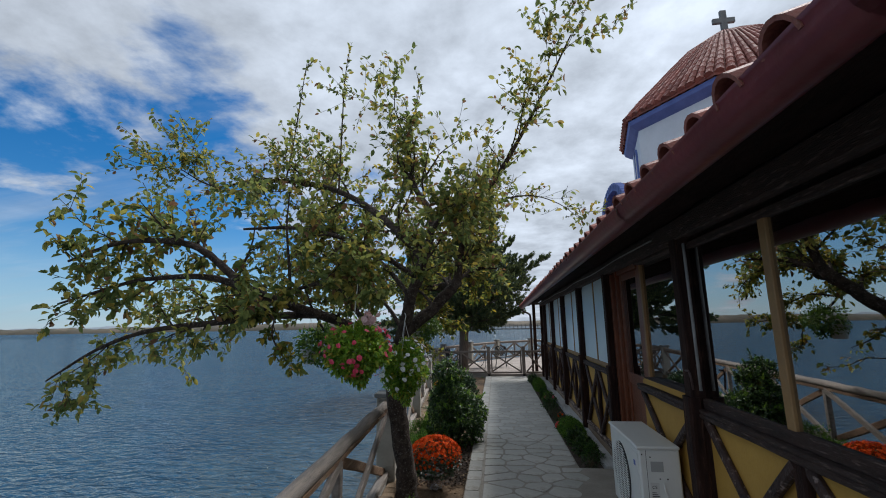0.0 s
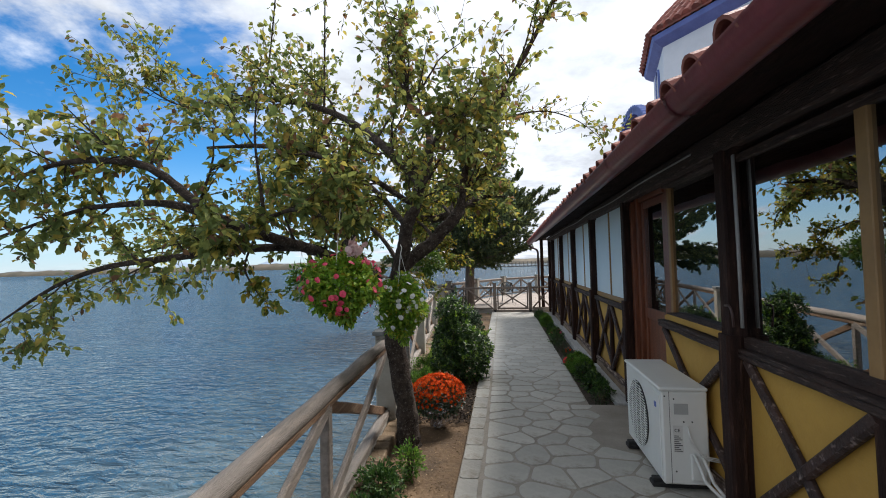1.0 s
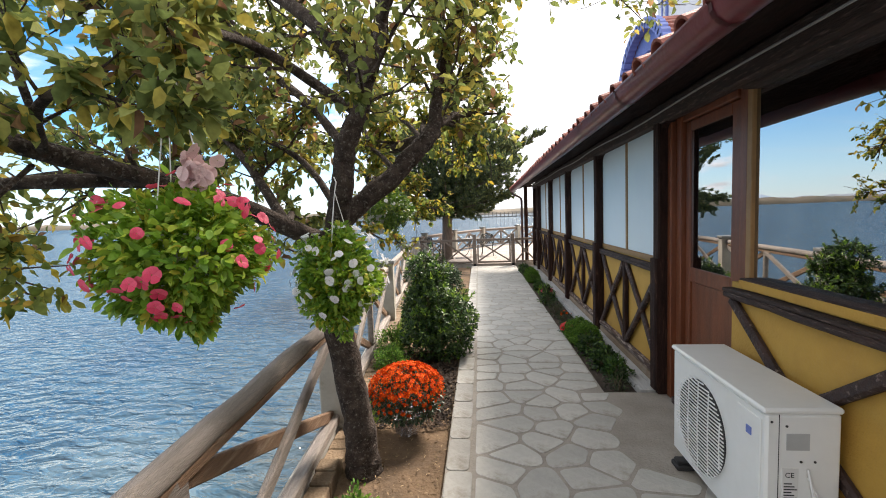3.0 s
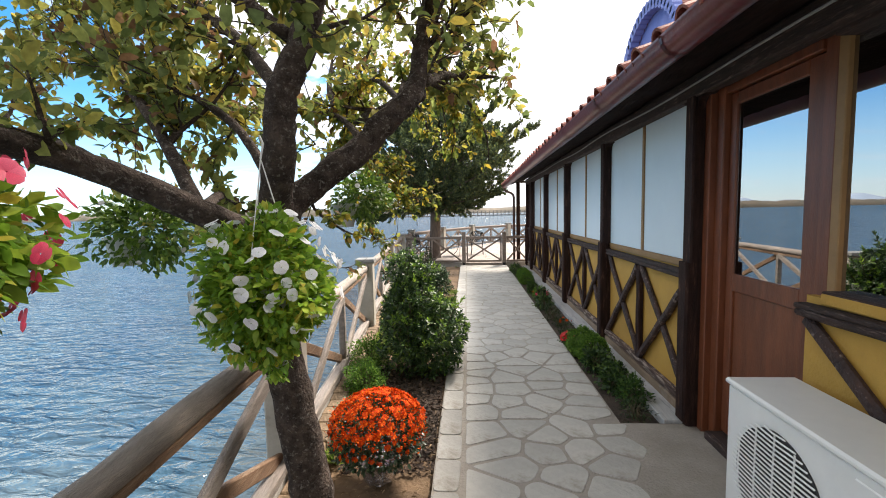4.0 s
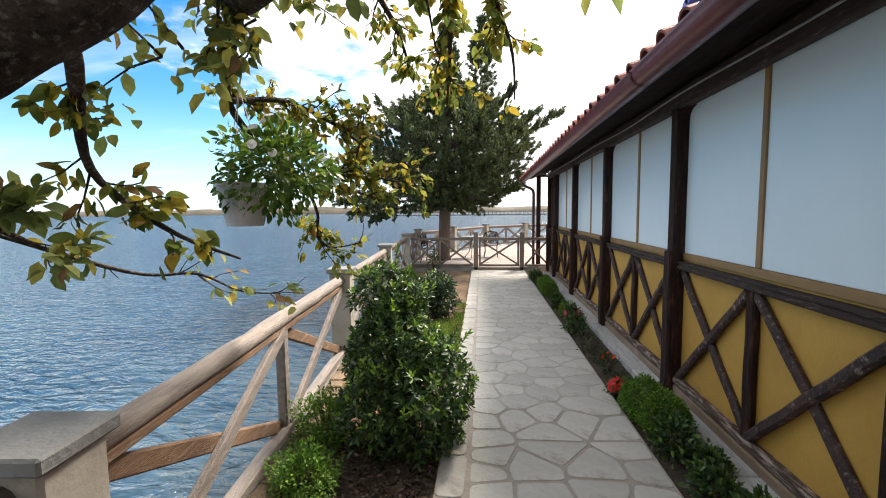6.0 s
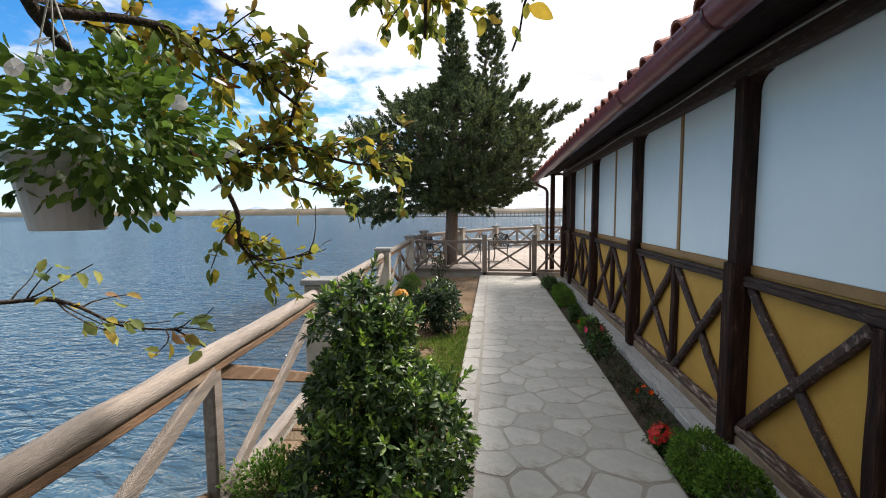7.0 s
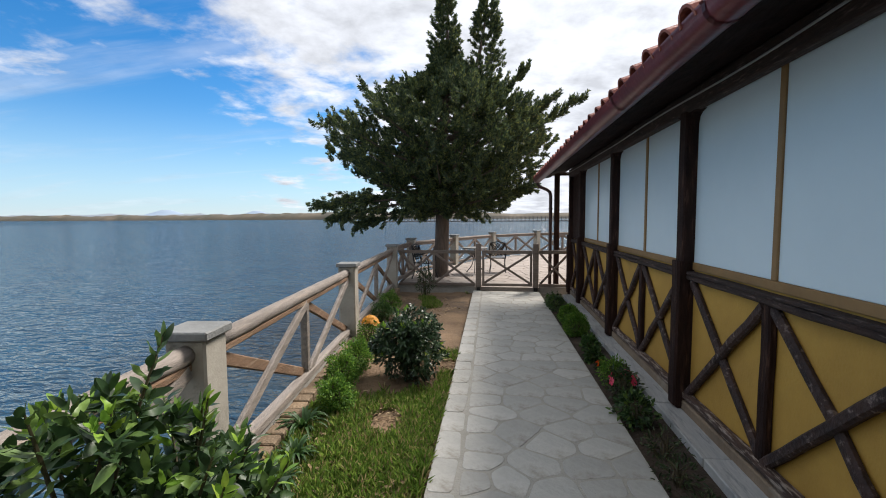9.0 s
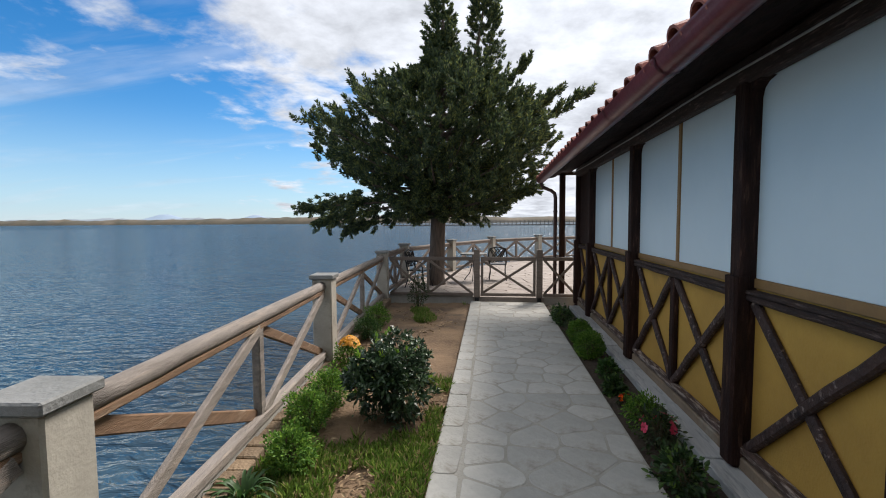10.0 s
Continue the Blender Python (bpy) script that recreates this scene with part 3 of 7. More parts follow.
def blossoms(name, places, facing, radius, material, parent, petals=5, rng=None, label="", wide=0.75):
    """Flowers of a few rounded petals each, every one a part of its own on a shared mesh."""
    rng = rng or np.random.default_rng(5)
    kinds = []
    shape = [(0.06, 0.05), (0.35, 0.30), (0.70, 0.50), (0.93, 0.34), (1.0, 0.0), (0.93, -0.34), (0.70, -0.50), (0.35, -0.30), (0.06, -0.05)]
    for q in range(3):
        bm = bmesh.new()
        for k in range(petals):
            w = 2 * math.pi * k / petals + rng.normal() * 0.08
            ln, tilt = rng.uniform(0.88, 1.08), 0.16 + rng.normal() * 0.10
            d, sd = Vector((math.cos(w), math.sin(w), 0)), Vector((-math.sin(w), math.cos(w), 0))
            half = wide * 1.1 * min(1.0, 5.6 / petals)
            mid = bm.verts.new(d * ln * 0.6 + Vector((0, 0, tilt * 0.6 + 0.05)))
            ring = [bm.verts.new(d * (u * ln) + sd * (v * half) + Vector((0, 0, tilt * u - 0.10 * u ** 3 + 0.004 * k))) for u, v in shape]
            for i in range(len(ring)):
                bm.faces.new((mid, ring[i], ring[(i + 1) % len(ring)]))
        kinds.append(mesh_of(name, bm, material, True))
    for p, f in zip(places, facing):
        o = part(name, kinds[int(rng.integers(3))], material, parent, label)
        f = Vector(f) + Vector(rng.normal(size=3)) * 0.18
        o.matrix_basis = Matrix.LocRotScale(Vector(p), f.to_track_quat("Z", "Y"), Vector((1, 1, 1)) * radius * rng.uniform(0.8, 1.2))


# ---- ground, path, water ----
def edge_left(y):                       # the path's edges draw together slightly towards the gate
    return 0.03 - 0.014 * max(0.0, y - 5)


def edge_right(y):
    return 1.43 - 0.011 * max(0.0, y - 6)


RAIL = [(-0.60, 1.66), (-0.92, 5.74), (-1.27, 9.24), (-1.60, 12.65), (-1.97, 16.62)]
WATER = -0.75


def rail_x(y):
    for (xa, ya), (xb, yb) in zip(RAIL, RAIL[1:]):
        if y <= yb or (xb, yb) == RAIL[-1]:
            return xa + (xb - xa) * (y - ya) / (yb - ya)


bm = bmesh.new()
rings = [[bm.verts.new((x, y, WATER)) for x in (-3000, -200, -40, -12, -4, 8, 60, 900)] for y in (-300, -20, 0, 8, 16, 26, 60, 300, 1200)]
for r0, r1 in zip(rings, rings[1:]):
    for i in range(7):
        bm.faces.new((r0[i], r0[i + 1], r1[i + 1], r1[i]))
structure("water", bm, M_WATER, "calm rippled blue lagoon water, shallow by the quay", "water")

bm = bmesh.new()                        # soil between the kerb and the path, gently uneven
ys = np.arange(-1.0, 16.71, 0.14)
rows = []
for y in ys:
    a, b = rail_x(y) + 0.12, edge_left(y) + 0.02
    rows.append([bm.verts.new((a + (b - a) * i / 14, y, -0.055 + 0.05 * noise.noise((a + (b - a) * i / 14, y * 1.0, 3)) + 0.018 * noise.noise((a * 5 + i * 0.7, y * 6, 7)) - (0.03 if i in (0, 14) else 0))) for i in range(15)])
for r0, r1 in zip(rows, rows[1:]):
    for i in range(14):
        bm.faces.new((r0[i], r0[i + 1], r1[i + 1], r1[i]))
ground = structure("ground", bm, M_SOIL, "sandy brown soil of the planting bed by the railing", "soil", True)

bm = bmesh.new()                        # land under everything, up to the quay's edge
outline = [(-0.05 + RAIL[0][0], -6.0), *[(x - 0.16, y) for x, y in RAIL], (-2.15, 18.8), (-1.2, 21.3), (0.0, 24.0), (2.0, 26.0), (5.0, 27.4), (22, 27.4), (22, -6.0)]
top = [bm.verts.new((x, y, -0.12)) for x, y in outline]
low = [bm.verts.new((x, y, -2.5)) for x, y in outline]
bm.faces.new(top)
for i in range(len(top)):
    j = (i + 1) % len(top)
    bm.faces.new((top[i], low[i], low[j], top[j]))
structure("quay", bm, M_CONCRETE, "grey concrete quay under the garden and the building", "quay")

bm = bmesh.new()                        # mortar bed of the path
cuts_y = [-5, -2, 1, 3, 5, 6.46, 7.4, 8.2]
for ya, yb in zip(cuts_y, cuts_y[1:]):
    q = [(edge_left(ya), ya), (2.02 if yb <= 6.46 else edge_right(ya), ya), (2.02 if yb <= 6.46 else edge_right(yb), yb), (edge_left(yb), yb)]
    t = [bm.verts.new((x, y, -0.005)) for x, y in q]
    d = [bm.verts.new((x, y, -0.14)) for x, y in q]
    bm.faces.new(t)
    for i in range(4):
        bm.faces.new((t[i], d[i], d[(i + 1) % 4], t[(i + 1) % 4]))
path_bm = bm
bm = bmesh.new()                        # further on the joints are washed over with cement
for ya, yb in zip((8.2, 10, 12, 14), (10, 12, 14, 16.62)):
    q = [(edge_left(ya), ya), (edge_right(ya), ya), (edge_right(yb), yb), (edge_left(yb), yb)]
    t = [bm.verts.new((x, y, -0.006)) for x, y in q]
    d = [bm.verts.new((x, y, -0.14)) for x, y in q]
    bm.faces.new(t)
    for i in range(4):
        bm.faces.new((t[i], d[i], d[(i + 1) % 4], t[(i + 1) % 4]))
far_bm, bm = bm, path_bm
path_bed = structure("path", bm, M_JOINT, "crazy-paved grey flagstone path with mortar joints", "path")
part("far_bed", far_bm, M_WASH, path_bed)

bm = bmesh.new()                        # soil of the strip under the wall
box(bm, (1.30, 6.40, -0.15), (1.80, 16.6, -0.05))
structure("bed_strip", bm, M_DARKSOIL, "narrow dark soil strip between path and wall kerb", "soil")

bm = bmesh.new()                        # terrace slab
pts = [(-1.95, 16.82), (-1.95, 18.75), (-1.0, 21.3), (0.2, 23.9), (2.1, 25.7), (5.0, 27.0), (9.0, 27.2), (9.0, 16.82)]
t = [bm.verts.new((x, y, 0.055)) for x, y in pts]
d = [bm.verts.new((x, y, -0.14)) for x, y in pts]
bm.faces.new(t)
for i in range(len(pts)):
    bm.faces.new((t[i], d[i], d[(i + 1) % len(pts)], t[(i + 1) % len(pts)]))
terrace = structure("terrace", bm, M_TERRACE, "raised stone-paved terrace behind the gate", "terrace")

# far shore, hills and pier
rng = np.random.default_rng(11)


def ridge(name, y, x0, x1, h0, h1, step, seed, material, label, category, dep=60, lo=0.25):
    bm = bmesh.new()
    rows = []
    x = x0
    while x <= x1:
        k = 0.5 + 0.5 * noise.noise((x * 0.0016 + seed, seed, 0)) + 0.35 * noise.noise((x * 0.012, seed, 4)) + 0.15 * noise.noise((x * 0.05, seed, 9))
        h = h0 + (h1 - h0) * max(lo, min(1.0, k))
        rows.append([bm.verts.new((x, y, WATER - 0.1)), bm.verts.new((x, y + dep * 0.1, WATER + h * 0.35)), bm.verts.new((x, y + dep * 0.5, WATER + h)), bm.verts.new((x, y + dep, WATER))])
        x += step
    for r0, r1 in zip(rows, rows[1:]):
        for i in range(3):
            bm.faces.new((r0[i], r1[i], r1[i + 1], r0[i + 1]))
    return structure(name, bm, material, label, category, True)


ridge("far_shore", 900, -2400, 900, 6, 19, 9, 2.0, M_SHORE, "low scrubby brown shore across the lagoon", "shore")
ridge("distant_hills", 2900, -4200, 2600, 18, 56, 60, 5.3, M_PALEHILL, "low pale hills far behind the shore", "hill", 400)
for hx, hw, hh in ((-2900, 330, 84), (-2050, 260, 70)):
    bm = bmesh.new()
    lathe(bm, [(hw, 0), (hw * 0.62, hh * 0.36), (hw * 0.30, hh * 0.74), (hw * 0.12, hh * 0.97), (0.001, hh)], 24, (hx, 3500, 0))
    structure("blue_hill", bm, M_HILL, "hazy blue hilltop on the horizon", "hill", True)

pier = thing("pier", "long grey timber pier on piles across the bay", "pier", (-40, 272, WATER))
bm = bmesh.new()
box(bm, (-30, 0, 2.0), (190, 3.2, 2.35), 0.05)
part("deck", bm, M_PIER, pier)
bm = bmesh.new()
box(bm, (-30, 0.1, 3.0), (190, 0.25, 3.15))
part("handrail", bm, M_PIER, pier)
pile_me = None
for i in range(92):
    if pile_me is None:
        bm = bmesh.new()
        tube(bm, [(0, 0, -0.5), (0, 0, 3.1)], [0.24, 0.22], 6)
        pile_me = mesh_of("pile", bm, M_PIER)
    o = part("pile", pile_me, M_PIER, pier)
    o.location = (-29 + i * 2.4, 0.15, 0)
bm = bmesh.new()
box(bm, (-30, -0.2, -0.3), (190, 3.5, 0.55))
part("plinth", bm, M_PIER, pier, "low rubble footing at the waterline")


# ---- building ----
PITCH = 2.22
POSTS = [-0.52, 1.70, 3.94, 6.42, *[8.60 + PITCH * k for k in range(4)]]      # near side of each timber post, PW wide
XW, XF, PW = 2.0, 1.90, 0.13
wall = new("wall_west")
tagged(wall, "ochre half-timbered wall with white panels and dark X braces", "wall", "", "structure")

bm = bmesh.new()                                      # ochre lower wall, with an opening for the door
for y0, y1 in ((-4.4, 5.43), (6.35, 16.5)):
    box(bm, (XW, y0, -0.1), (XW + 0.22, y1, 1.21))
part("lower_wall", bm, M_OCHRE, wall)
bm = bmesh.new()
box(bm, (XW - 0.02, -4.4, 2.48), (XW + 0.22, 16.55, 2.95))
part("wall_plate", bm, M_DARKWOOD_Y, wall)
bm = bmesh.new()
box(bm, (XF, -4.4, 2.46), (XW - 0.021, 16.55, 2.62), 0.01)
part("top_beam", bm, M_DARKWOOD_Y, wall)

for y in POSTS + [16.40]:
    bm = bmesh.new()
    w = PW
    beam(bm, (XF + 0.065, y + w / 2, -0.04), (XF + 0.065, y + w / 2, 2.47), PW, w, 0.012, 0.002)
    part("post", bm, M_DARKWOOD, wall)
    bm = bmesh.new()                                  # stouter foot of the post, up to the rail
    beam(bm, (XF + 0.02, y + PW / 2 - 0.005, 0.03), (XF + 0.02, y + PW / 2 - 0.005, 1.26), 0.10, PW + 0.006, 0.016, 0.003)
    part("post_foot", bm, M_DARKWOOD, wall)
for y in POSTS[3:] + [POSTS[2], POSTS[1]]:            # small curved brackets under the beam
    for s in (-1, 1):
        bm = bmesh.new()
        b0 = y if s < 0 else y + PW
        pr = [(0, 0), (0, -0.10), (0.02, -0.045), (0.06, -0.015), (0.13, 0)]
        f = [bm.verts.new((XF + 0.02, b0 + s * u, 2.465 + w)) for u, w in pr]
        k = [bm.verts.new((XW - 0.002, b0 + s * u, 2.465 + w)) for u, w in pr]
        bm.faces.new(f if s > 0 else f[::-1])
        bm.faces.new(k[::-1] if s > 0 else k)
        for i in range(5):
            j = (i + 1) % 5
            bm.faces.new((f[i], k[i], k[j], f[j]) if s > 0 else (f[j], k[j], k[i], f[i]))
        bmesh.ops.recalc_face_normals(bm, faces=bm.faces)
        part("bracket", bm, M_DARKWOOD, wall)


def brace_bay(y0, y1):
    """Rails, an upright and crossed braces in front of the ochre wall, between y0 and y1."""
    xa = XF + 0.055
    for z0, z1 in ((1.106, 1.148), (0.102, 0.162)):
        bm = bmesh.new()
        beam(bm, (xa + 0.012, y0, (z0 + z1) / 2), (xa + 0.012, y1, (z0 + z1) / 2), 0.066, z1 - z0, 0.012, 0.004)
        part("rail", bm, M_DARKWOOD_Y if z0 > 1 else M_WORNRAIL, wall)
        if z0 > 1:                                    # narrower capping strip
            bm = bmesh.new()
            beam(bm, (xa + 0.014, y0, 1.163), (xa + 0.014, y1, 1.163), 0.070, 0.026, 0.006, 0.003)
            part("capping", bm, M_DARKWOOD_Y, wall)
    halves = [(y0, (y0 + y1) / 2), ((y0 + y1) / 2, y1)] if y1 - y0 > 1.4 else [(y0, y1)]
    if len(halves) == 2:
        bm = bmesh.new()
        m = (y0 + y1) / 2
        beam(bm, (xa + 0.018, m, 0.155), (xa + 0.018, m, 1.105), 0.05, 0.085, 0.01, 0.003)
        part("upright", bm, M_DARKWOOD, wall)
    for a, b in halves:
        a, b = a + 0.03, b - 0.03
        bm = bmesh.new()
        beam(bm, (xa + 0.012, a, 1.095), (xa + 0.012, b, 0.16), 0.050, 0.068, 0.014, 0.006)
        part("brace", bm, M_BRACE, wall)
        bm = bmesh.new()
        beam(bm, (xa + 0.024, a, 0.16), (xa + 0.024, b, 1.095), 0.046, 0.068, 0.014, 0.006)
        part("brace", bm, M_BRACE, wall)


for k, y in enumerate(POSTS[:-1]):
    if k == 2:
        brace_bay(y + PW, 5.42)                     # under the window beside the door
    else:
        brace_bay(y + PW, POSTS[k + 1])
brace_bay(POSTS[-1] + PW, 16.40)

for y in POSTS[3:-1]:                                 # white panels in pairs with a tan mullion
    a, b = y + PW, min(q for q in POSTS if q > y)
    m = (a + b) / 2
    for c, d in ((a - 0.01, m - 0.02), (m + 0.02, b + 0.01)):
        bm = bmesh.new()
        box(bm, (XW - 0.004, c, 1.25), (XW + 0.03, d, 2.479), 0.003)
        part("white_panel", bm, M_PANEL, wall)
    bm = bmesh.new()
    box(bm, (XW - 0.018, m - 0.024, 1.25), (XW + 0.05, m + 0.024, 2.478), 0.004)
    part("mullion", bm, M_MULLION, wall)
    bm = bmesh.new()
    box(bm, (XW - 0.016, a, 1.19), (XW + 0.1, b, 1.25), 0.004)
    part("sill_strip", bm, M_MULLION, wall)
bm = bmesh.new()                                      # dark boarded end bay
box(bm, (XW - 0.03, POSTS[-1] + PW, 1.19), (XW + 0.2, 16.40, 2.46))
part("end_boarding", bm, M_DARKWOOD, wall)
bm = bmesh.new()                                      # end wall and the far side of the building
box(bm, (XW + 0.23, 16.40, -0.1), (10.0, 16.55, 3.0))
structure("wall_north", bm, M_OCHRE, "plain ochre end wall of the building", "wall")
bm = bmesh.new()
box(bm, (10.0, -4.4, -0.1), (10.2, 16.55, 3.0))
box(bm, (XW + 0.23, -4.6, -0.1), (10.0, -4.4, 3.0))
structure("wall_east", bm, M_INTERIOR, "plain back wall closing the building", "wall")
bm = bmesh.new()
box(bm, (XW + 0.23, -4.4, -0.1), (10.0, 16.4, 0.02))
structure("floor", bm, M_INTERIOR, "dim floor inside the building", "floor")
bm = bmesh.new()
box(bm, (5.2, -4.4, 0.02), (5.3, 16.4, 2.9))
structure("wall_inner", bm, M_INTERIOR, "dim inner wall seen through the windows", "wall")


def window(name, y0, y1, z0, z1, label, mullions=(), back=0.0, more=0.0):
    w = tagged(new(name), label, "window", "", "structure")
    bm = bmesh.new()
    f = 0.05
    box(bm, (XW - 0.025, y0, z0 - (f if back else 0.071)), (XW + 0.10, y1, z0), 0.004)
    box(bm, (XW - 0.025, y0, z1), (XW + 0.10, y1, z1 + f), 0.004)
    part("frame", bm, M_DARKWOOD_Y, w)
    ys = [y0, *mullions, y1]
    for m in mullions:
        bm = bmesh.new()
        box(bm, (XW - 0.02, m - 0.035, z0 - f + 0.001), (XW + 0.09, m + 0.035, z1 + f - 0.001), 0.005)
        part("mullion", bm, M_MULLION, w)
    for a, b in zip(ys, ys[1:]):
        a, b = a + (0.035 if a in mullions else 0.0), b - (0.035 if b in mullions else 0.0)
        bm = bmesh.new()
        box(bm, (XW + back, a - more, z0 - more), (XW + back + 0.012, b, z1 + more))
        pane = part("pane", bm, M_GLASS, w)
        pane.visible_shadow = False
    return w


window("window_1", 4.07, 5.308, 1.25, 2.44, "fixed window beside the door, glass mirroring the lagoon", (), 0.065, 0.03)
window("window_2", 1.83, 3.94, 1.25, 2.38, "wide window with tan mullion, glass mirroring tree and lagoon", (2.94,))
window("window_3", -0.35, 1.70, 1.25, 2.38, "wide window with tan mullion, glass mirroring the sky", (0.8,))
bm = bmesh.new()
box(bm, (XW - 0.03, 4.07, 1.185), (XW + 0.062, 5.308, 1.240), 0.006)
part("sill_strip", bm, M_OCHRE, wall)
bm = bmesh.new()
box(bm, (XW, -4.4, 1.215), (XW + 0.2, -0.35, 2.455))
part("upper_boarding", bm, M_DARKWOOD, wall)

door = tagged(new("door_1"), "closed red-brown wooden door with a large glass pane", "door", "", "structure")
bm = bmesh.new()
for y0, y1, x0 in ((6.26, 6.345, 2.02), (6.345, 6.415, 1.975), (5.367, 5.45, 2.045)):
    box(bm, (x0, y0, -0.02), (XW + 0.16, y1, 2.50), 0.006)
box(bm, (2.03, 5.45, 2.43), (XW + 0.16, 6.26, 2.52), 0.006)
part("door_frame", bm, M_DOORWOOD, door)
bm = bmesh.new()
box(bm, (2.04, 5.31, -0.02), (XW + 0.15, 5.365, 2.50), 0.005)
part("jamb", bm, M_MULLION, door, "thin tan painted jamb")
bm = bmesh.new()
for a, b in (((2.06, 5.455, 0.06), (2.12, 5.57, 2.425)), ((2.06, 6.18, 0.06), (2.12, 6.255, 2.425)), ((2.061, 5.57, 2.345), (2.119, 6.18, 2.425)), ((2.061, 5.57, 1.09), (2.119, 6.18, 1.21)), ((2.061, 5.57, 0.06), (2.119, 6.18, 0.20))):
    box(bm, a, b, 0.006)
leaf_part = part("door_leaf", bm, M_DOORWOOD, door)
bm = bmesh.new()
box(bm, (2.08, 5.57, 0.20), (2.10, 6.18, 1.09))
part("lower_panel", bm, M_DOORWOOD, leaf_part)
bm = bmesh.new()
box(bm, (2.072, 5.57, 1.21), (2.082, 6.18, 2.345))
p = part("pane", bm, M_GLASS, leaf_part)
p.visible_shadow = False
bm = bmesh.new()
box(bm, (1.95, 5.45, -0.02), (2.2, 6.26, 0.05), 0.006)
part("threshold", bm, M_DARKWOOD_Y, door)

# roof: boards under the eave, gutter, tiles
XG, ZG = 1.30, 2.40
ceil = bmesh.new()
v = [ceil.verts.new(p) for p in ((1.33, -4.8, 2.505), (1.33, 17.25, 2.505), (6.2, 17.25, 3.93), (6.2, -4.8, 3.93))]
u = [ceil.verts.new(p) for p in ((1.33, -4.8, 2.535), (1.33, 17.25, 2.535), (6.2, 17.25, 3.96), (6.2, -4.8, 3.96))]
ceil.faces.new(v)
ceil.faces.new(u[::-1])
for i in range(4):
    ceil.faces.new((v[i], u[i], u[(i + 1) % 4], v[(i + 1) % 4]))
bmesh.ops.recalc_face_normals(ceil, faces=ceil.faces)
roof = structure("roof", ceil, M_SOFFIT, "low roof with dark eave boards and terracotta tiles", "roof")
bm = bmesh.new()
v = [bm.verts.new(p) for p in ((6.2, -4.8, 3.96), (6.2, 17.25, 3.96), (11, 17.25, 2.7), (11, -4.8, 2.7))]
bm.faces.new(v)
part("far_slope", bm, M_TILE, roof)
bm = bmesh.new()                                      # sagging dark boards that close the eave from below
rows = []
for y in np.arange(-4.6, 17.21, 0.09):
    rows.append([bm.verts.new((1.35 + 0.57 * f, y, 2.492 + 0.160 * f - 0.016 + 0.026 * noise.noise((f * 4.1, y * 1.6, 5)) + 0.016 * noise.noise((f * 9, y * 7, 1)))) for f in np.linspace(0, 1, 9)])
for r0, r1 in zip(rows, rows[1:]):
    for i in range(8):
        bm.faces.new((r0[i], r0[i + 1], r1[i + 1], r1[i]))
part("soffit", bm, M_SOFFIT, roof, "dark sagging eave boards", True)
ceiling_bm = bmesh.new()
box(ceiling_bm, (XW + 0.23, -4.4, 2.90), (10, 16.4, 2.97))
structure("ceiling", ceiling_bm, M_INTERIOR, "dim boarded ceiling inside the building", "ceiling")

gutter = thing("gutter", "half-round red-brown metal gutter along the tiled eave", "gutter", (XG, 0, ZG))
bm = bmesh.new()
prof = [(math.cos(a) * 0.085, math.sin(a) * 0.085 + 0.085) for a in np.linspace(math.pi, 2 * math.pi, 10)]
prof = [(-0.094, 0.094), *prof, (0.089, 0.094)]
inner = [(x * 0.93, z + 0.004) for x, z in prof]
loop = prof + inner[::-1]
r0 = [bm.verts.new((x, -4.8, z)) for x, z in loop]
r1 = [bm.verts.new((x, 17.2, z)) for x, z in loop]
for i in range(len(loop)):
    j = (i + 1) % len(loop)
    bm.faces.new((r0[i], r0[j], r1[j], r1[i]))
cap = [bm.verts.new((x, 17.19, z)) for x, z in prof]
bm.faces.new(cap)
bmesh.ops.recalc_face_normals(bm, faces=bm.faces)
part("trough", bm, M_GUTTER, gutter, smooth=True)
hoop_me = None
for y in (1.2, 2.95, 4.15, 5.35, 6.5, 7.65, 9.0, 10.4, 11.5, 12.8, 14.2, 15.6, 16.8):
    if hoop_me is None:
        bm = bmesh.new()
        a0 = [bm.verts.new((x * 1.05, -0.014, (z - 0.08) * 1.05 + 0.08)) for x, z in prof]
        a1 = [bm.verts.new((x * 1.05, 0.014, (z - 0.08) * 1.05 + 0.08)) for x, z in prof]
        for i in range(len(prof) - 1):
            bm.faces.new((a0[i], a1[i], a1[i + 1], a0[i + 1]))
        bmesh.ops.solidify(bm, geom=bm.faces[:], thickness=0.003)
        hoop_me = mesh_of("bracket_strap", bm, M_GUTTER)
    o = part("bracket_strap", hoop_me, M_GUTTER, gutter)
    o.location = (0, y, 0)
downpipe = thing("downpipe", "dark brown metal downpipe from the gutter's end to the ground", "pipe", (XG, 17.05, 0))
bm = bmesh.new()
tube(bm, [(0, 0, 2.46), (0, 0, 2.38), (0.03, 0, 2.32), (0.20, 0, 2.25), (0.27, 0, 2.19), (0.29, 0, 2.1), (0.29, 0, 0.05)], 0.038, 10)
part("pipe", bm, M_PIPE, downpipe, smooth=True)
for z in (0.7, 1.8):
    bm = bmesh.new()
    tube(bm, [(0.29, 0, z), (0.29, 0, z + 0.03)], 0.046, 10)
    part("clip", bm, M_PIPE, downpipe)
porch = thing("porch_post", "red-brown timber porch post under the roof's end", "post", (1.72, 17.0, 0.055))
bm = bmesh.new()
beam(bm, (0, 0, 0), (0, 0, 2.5), 0.11, 0.11, 0.01)
part("shaft", bm, M_DARKWOOD, porch)
bm = bmesh.new()
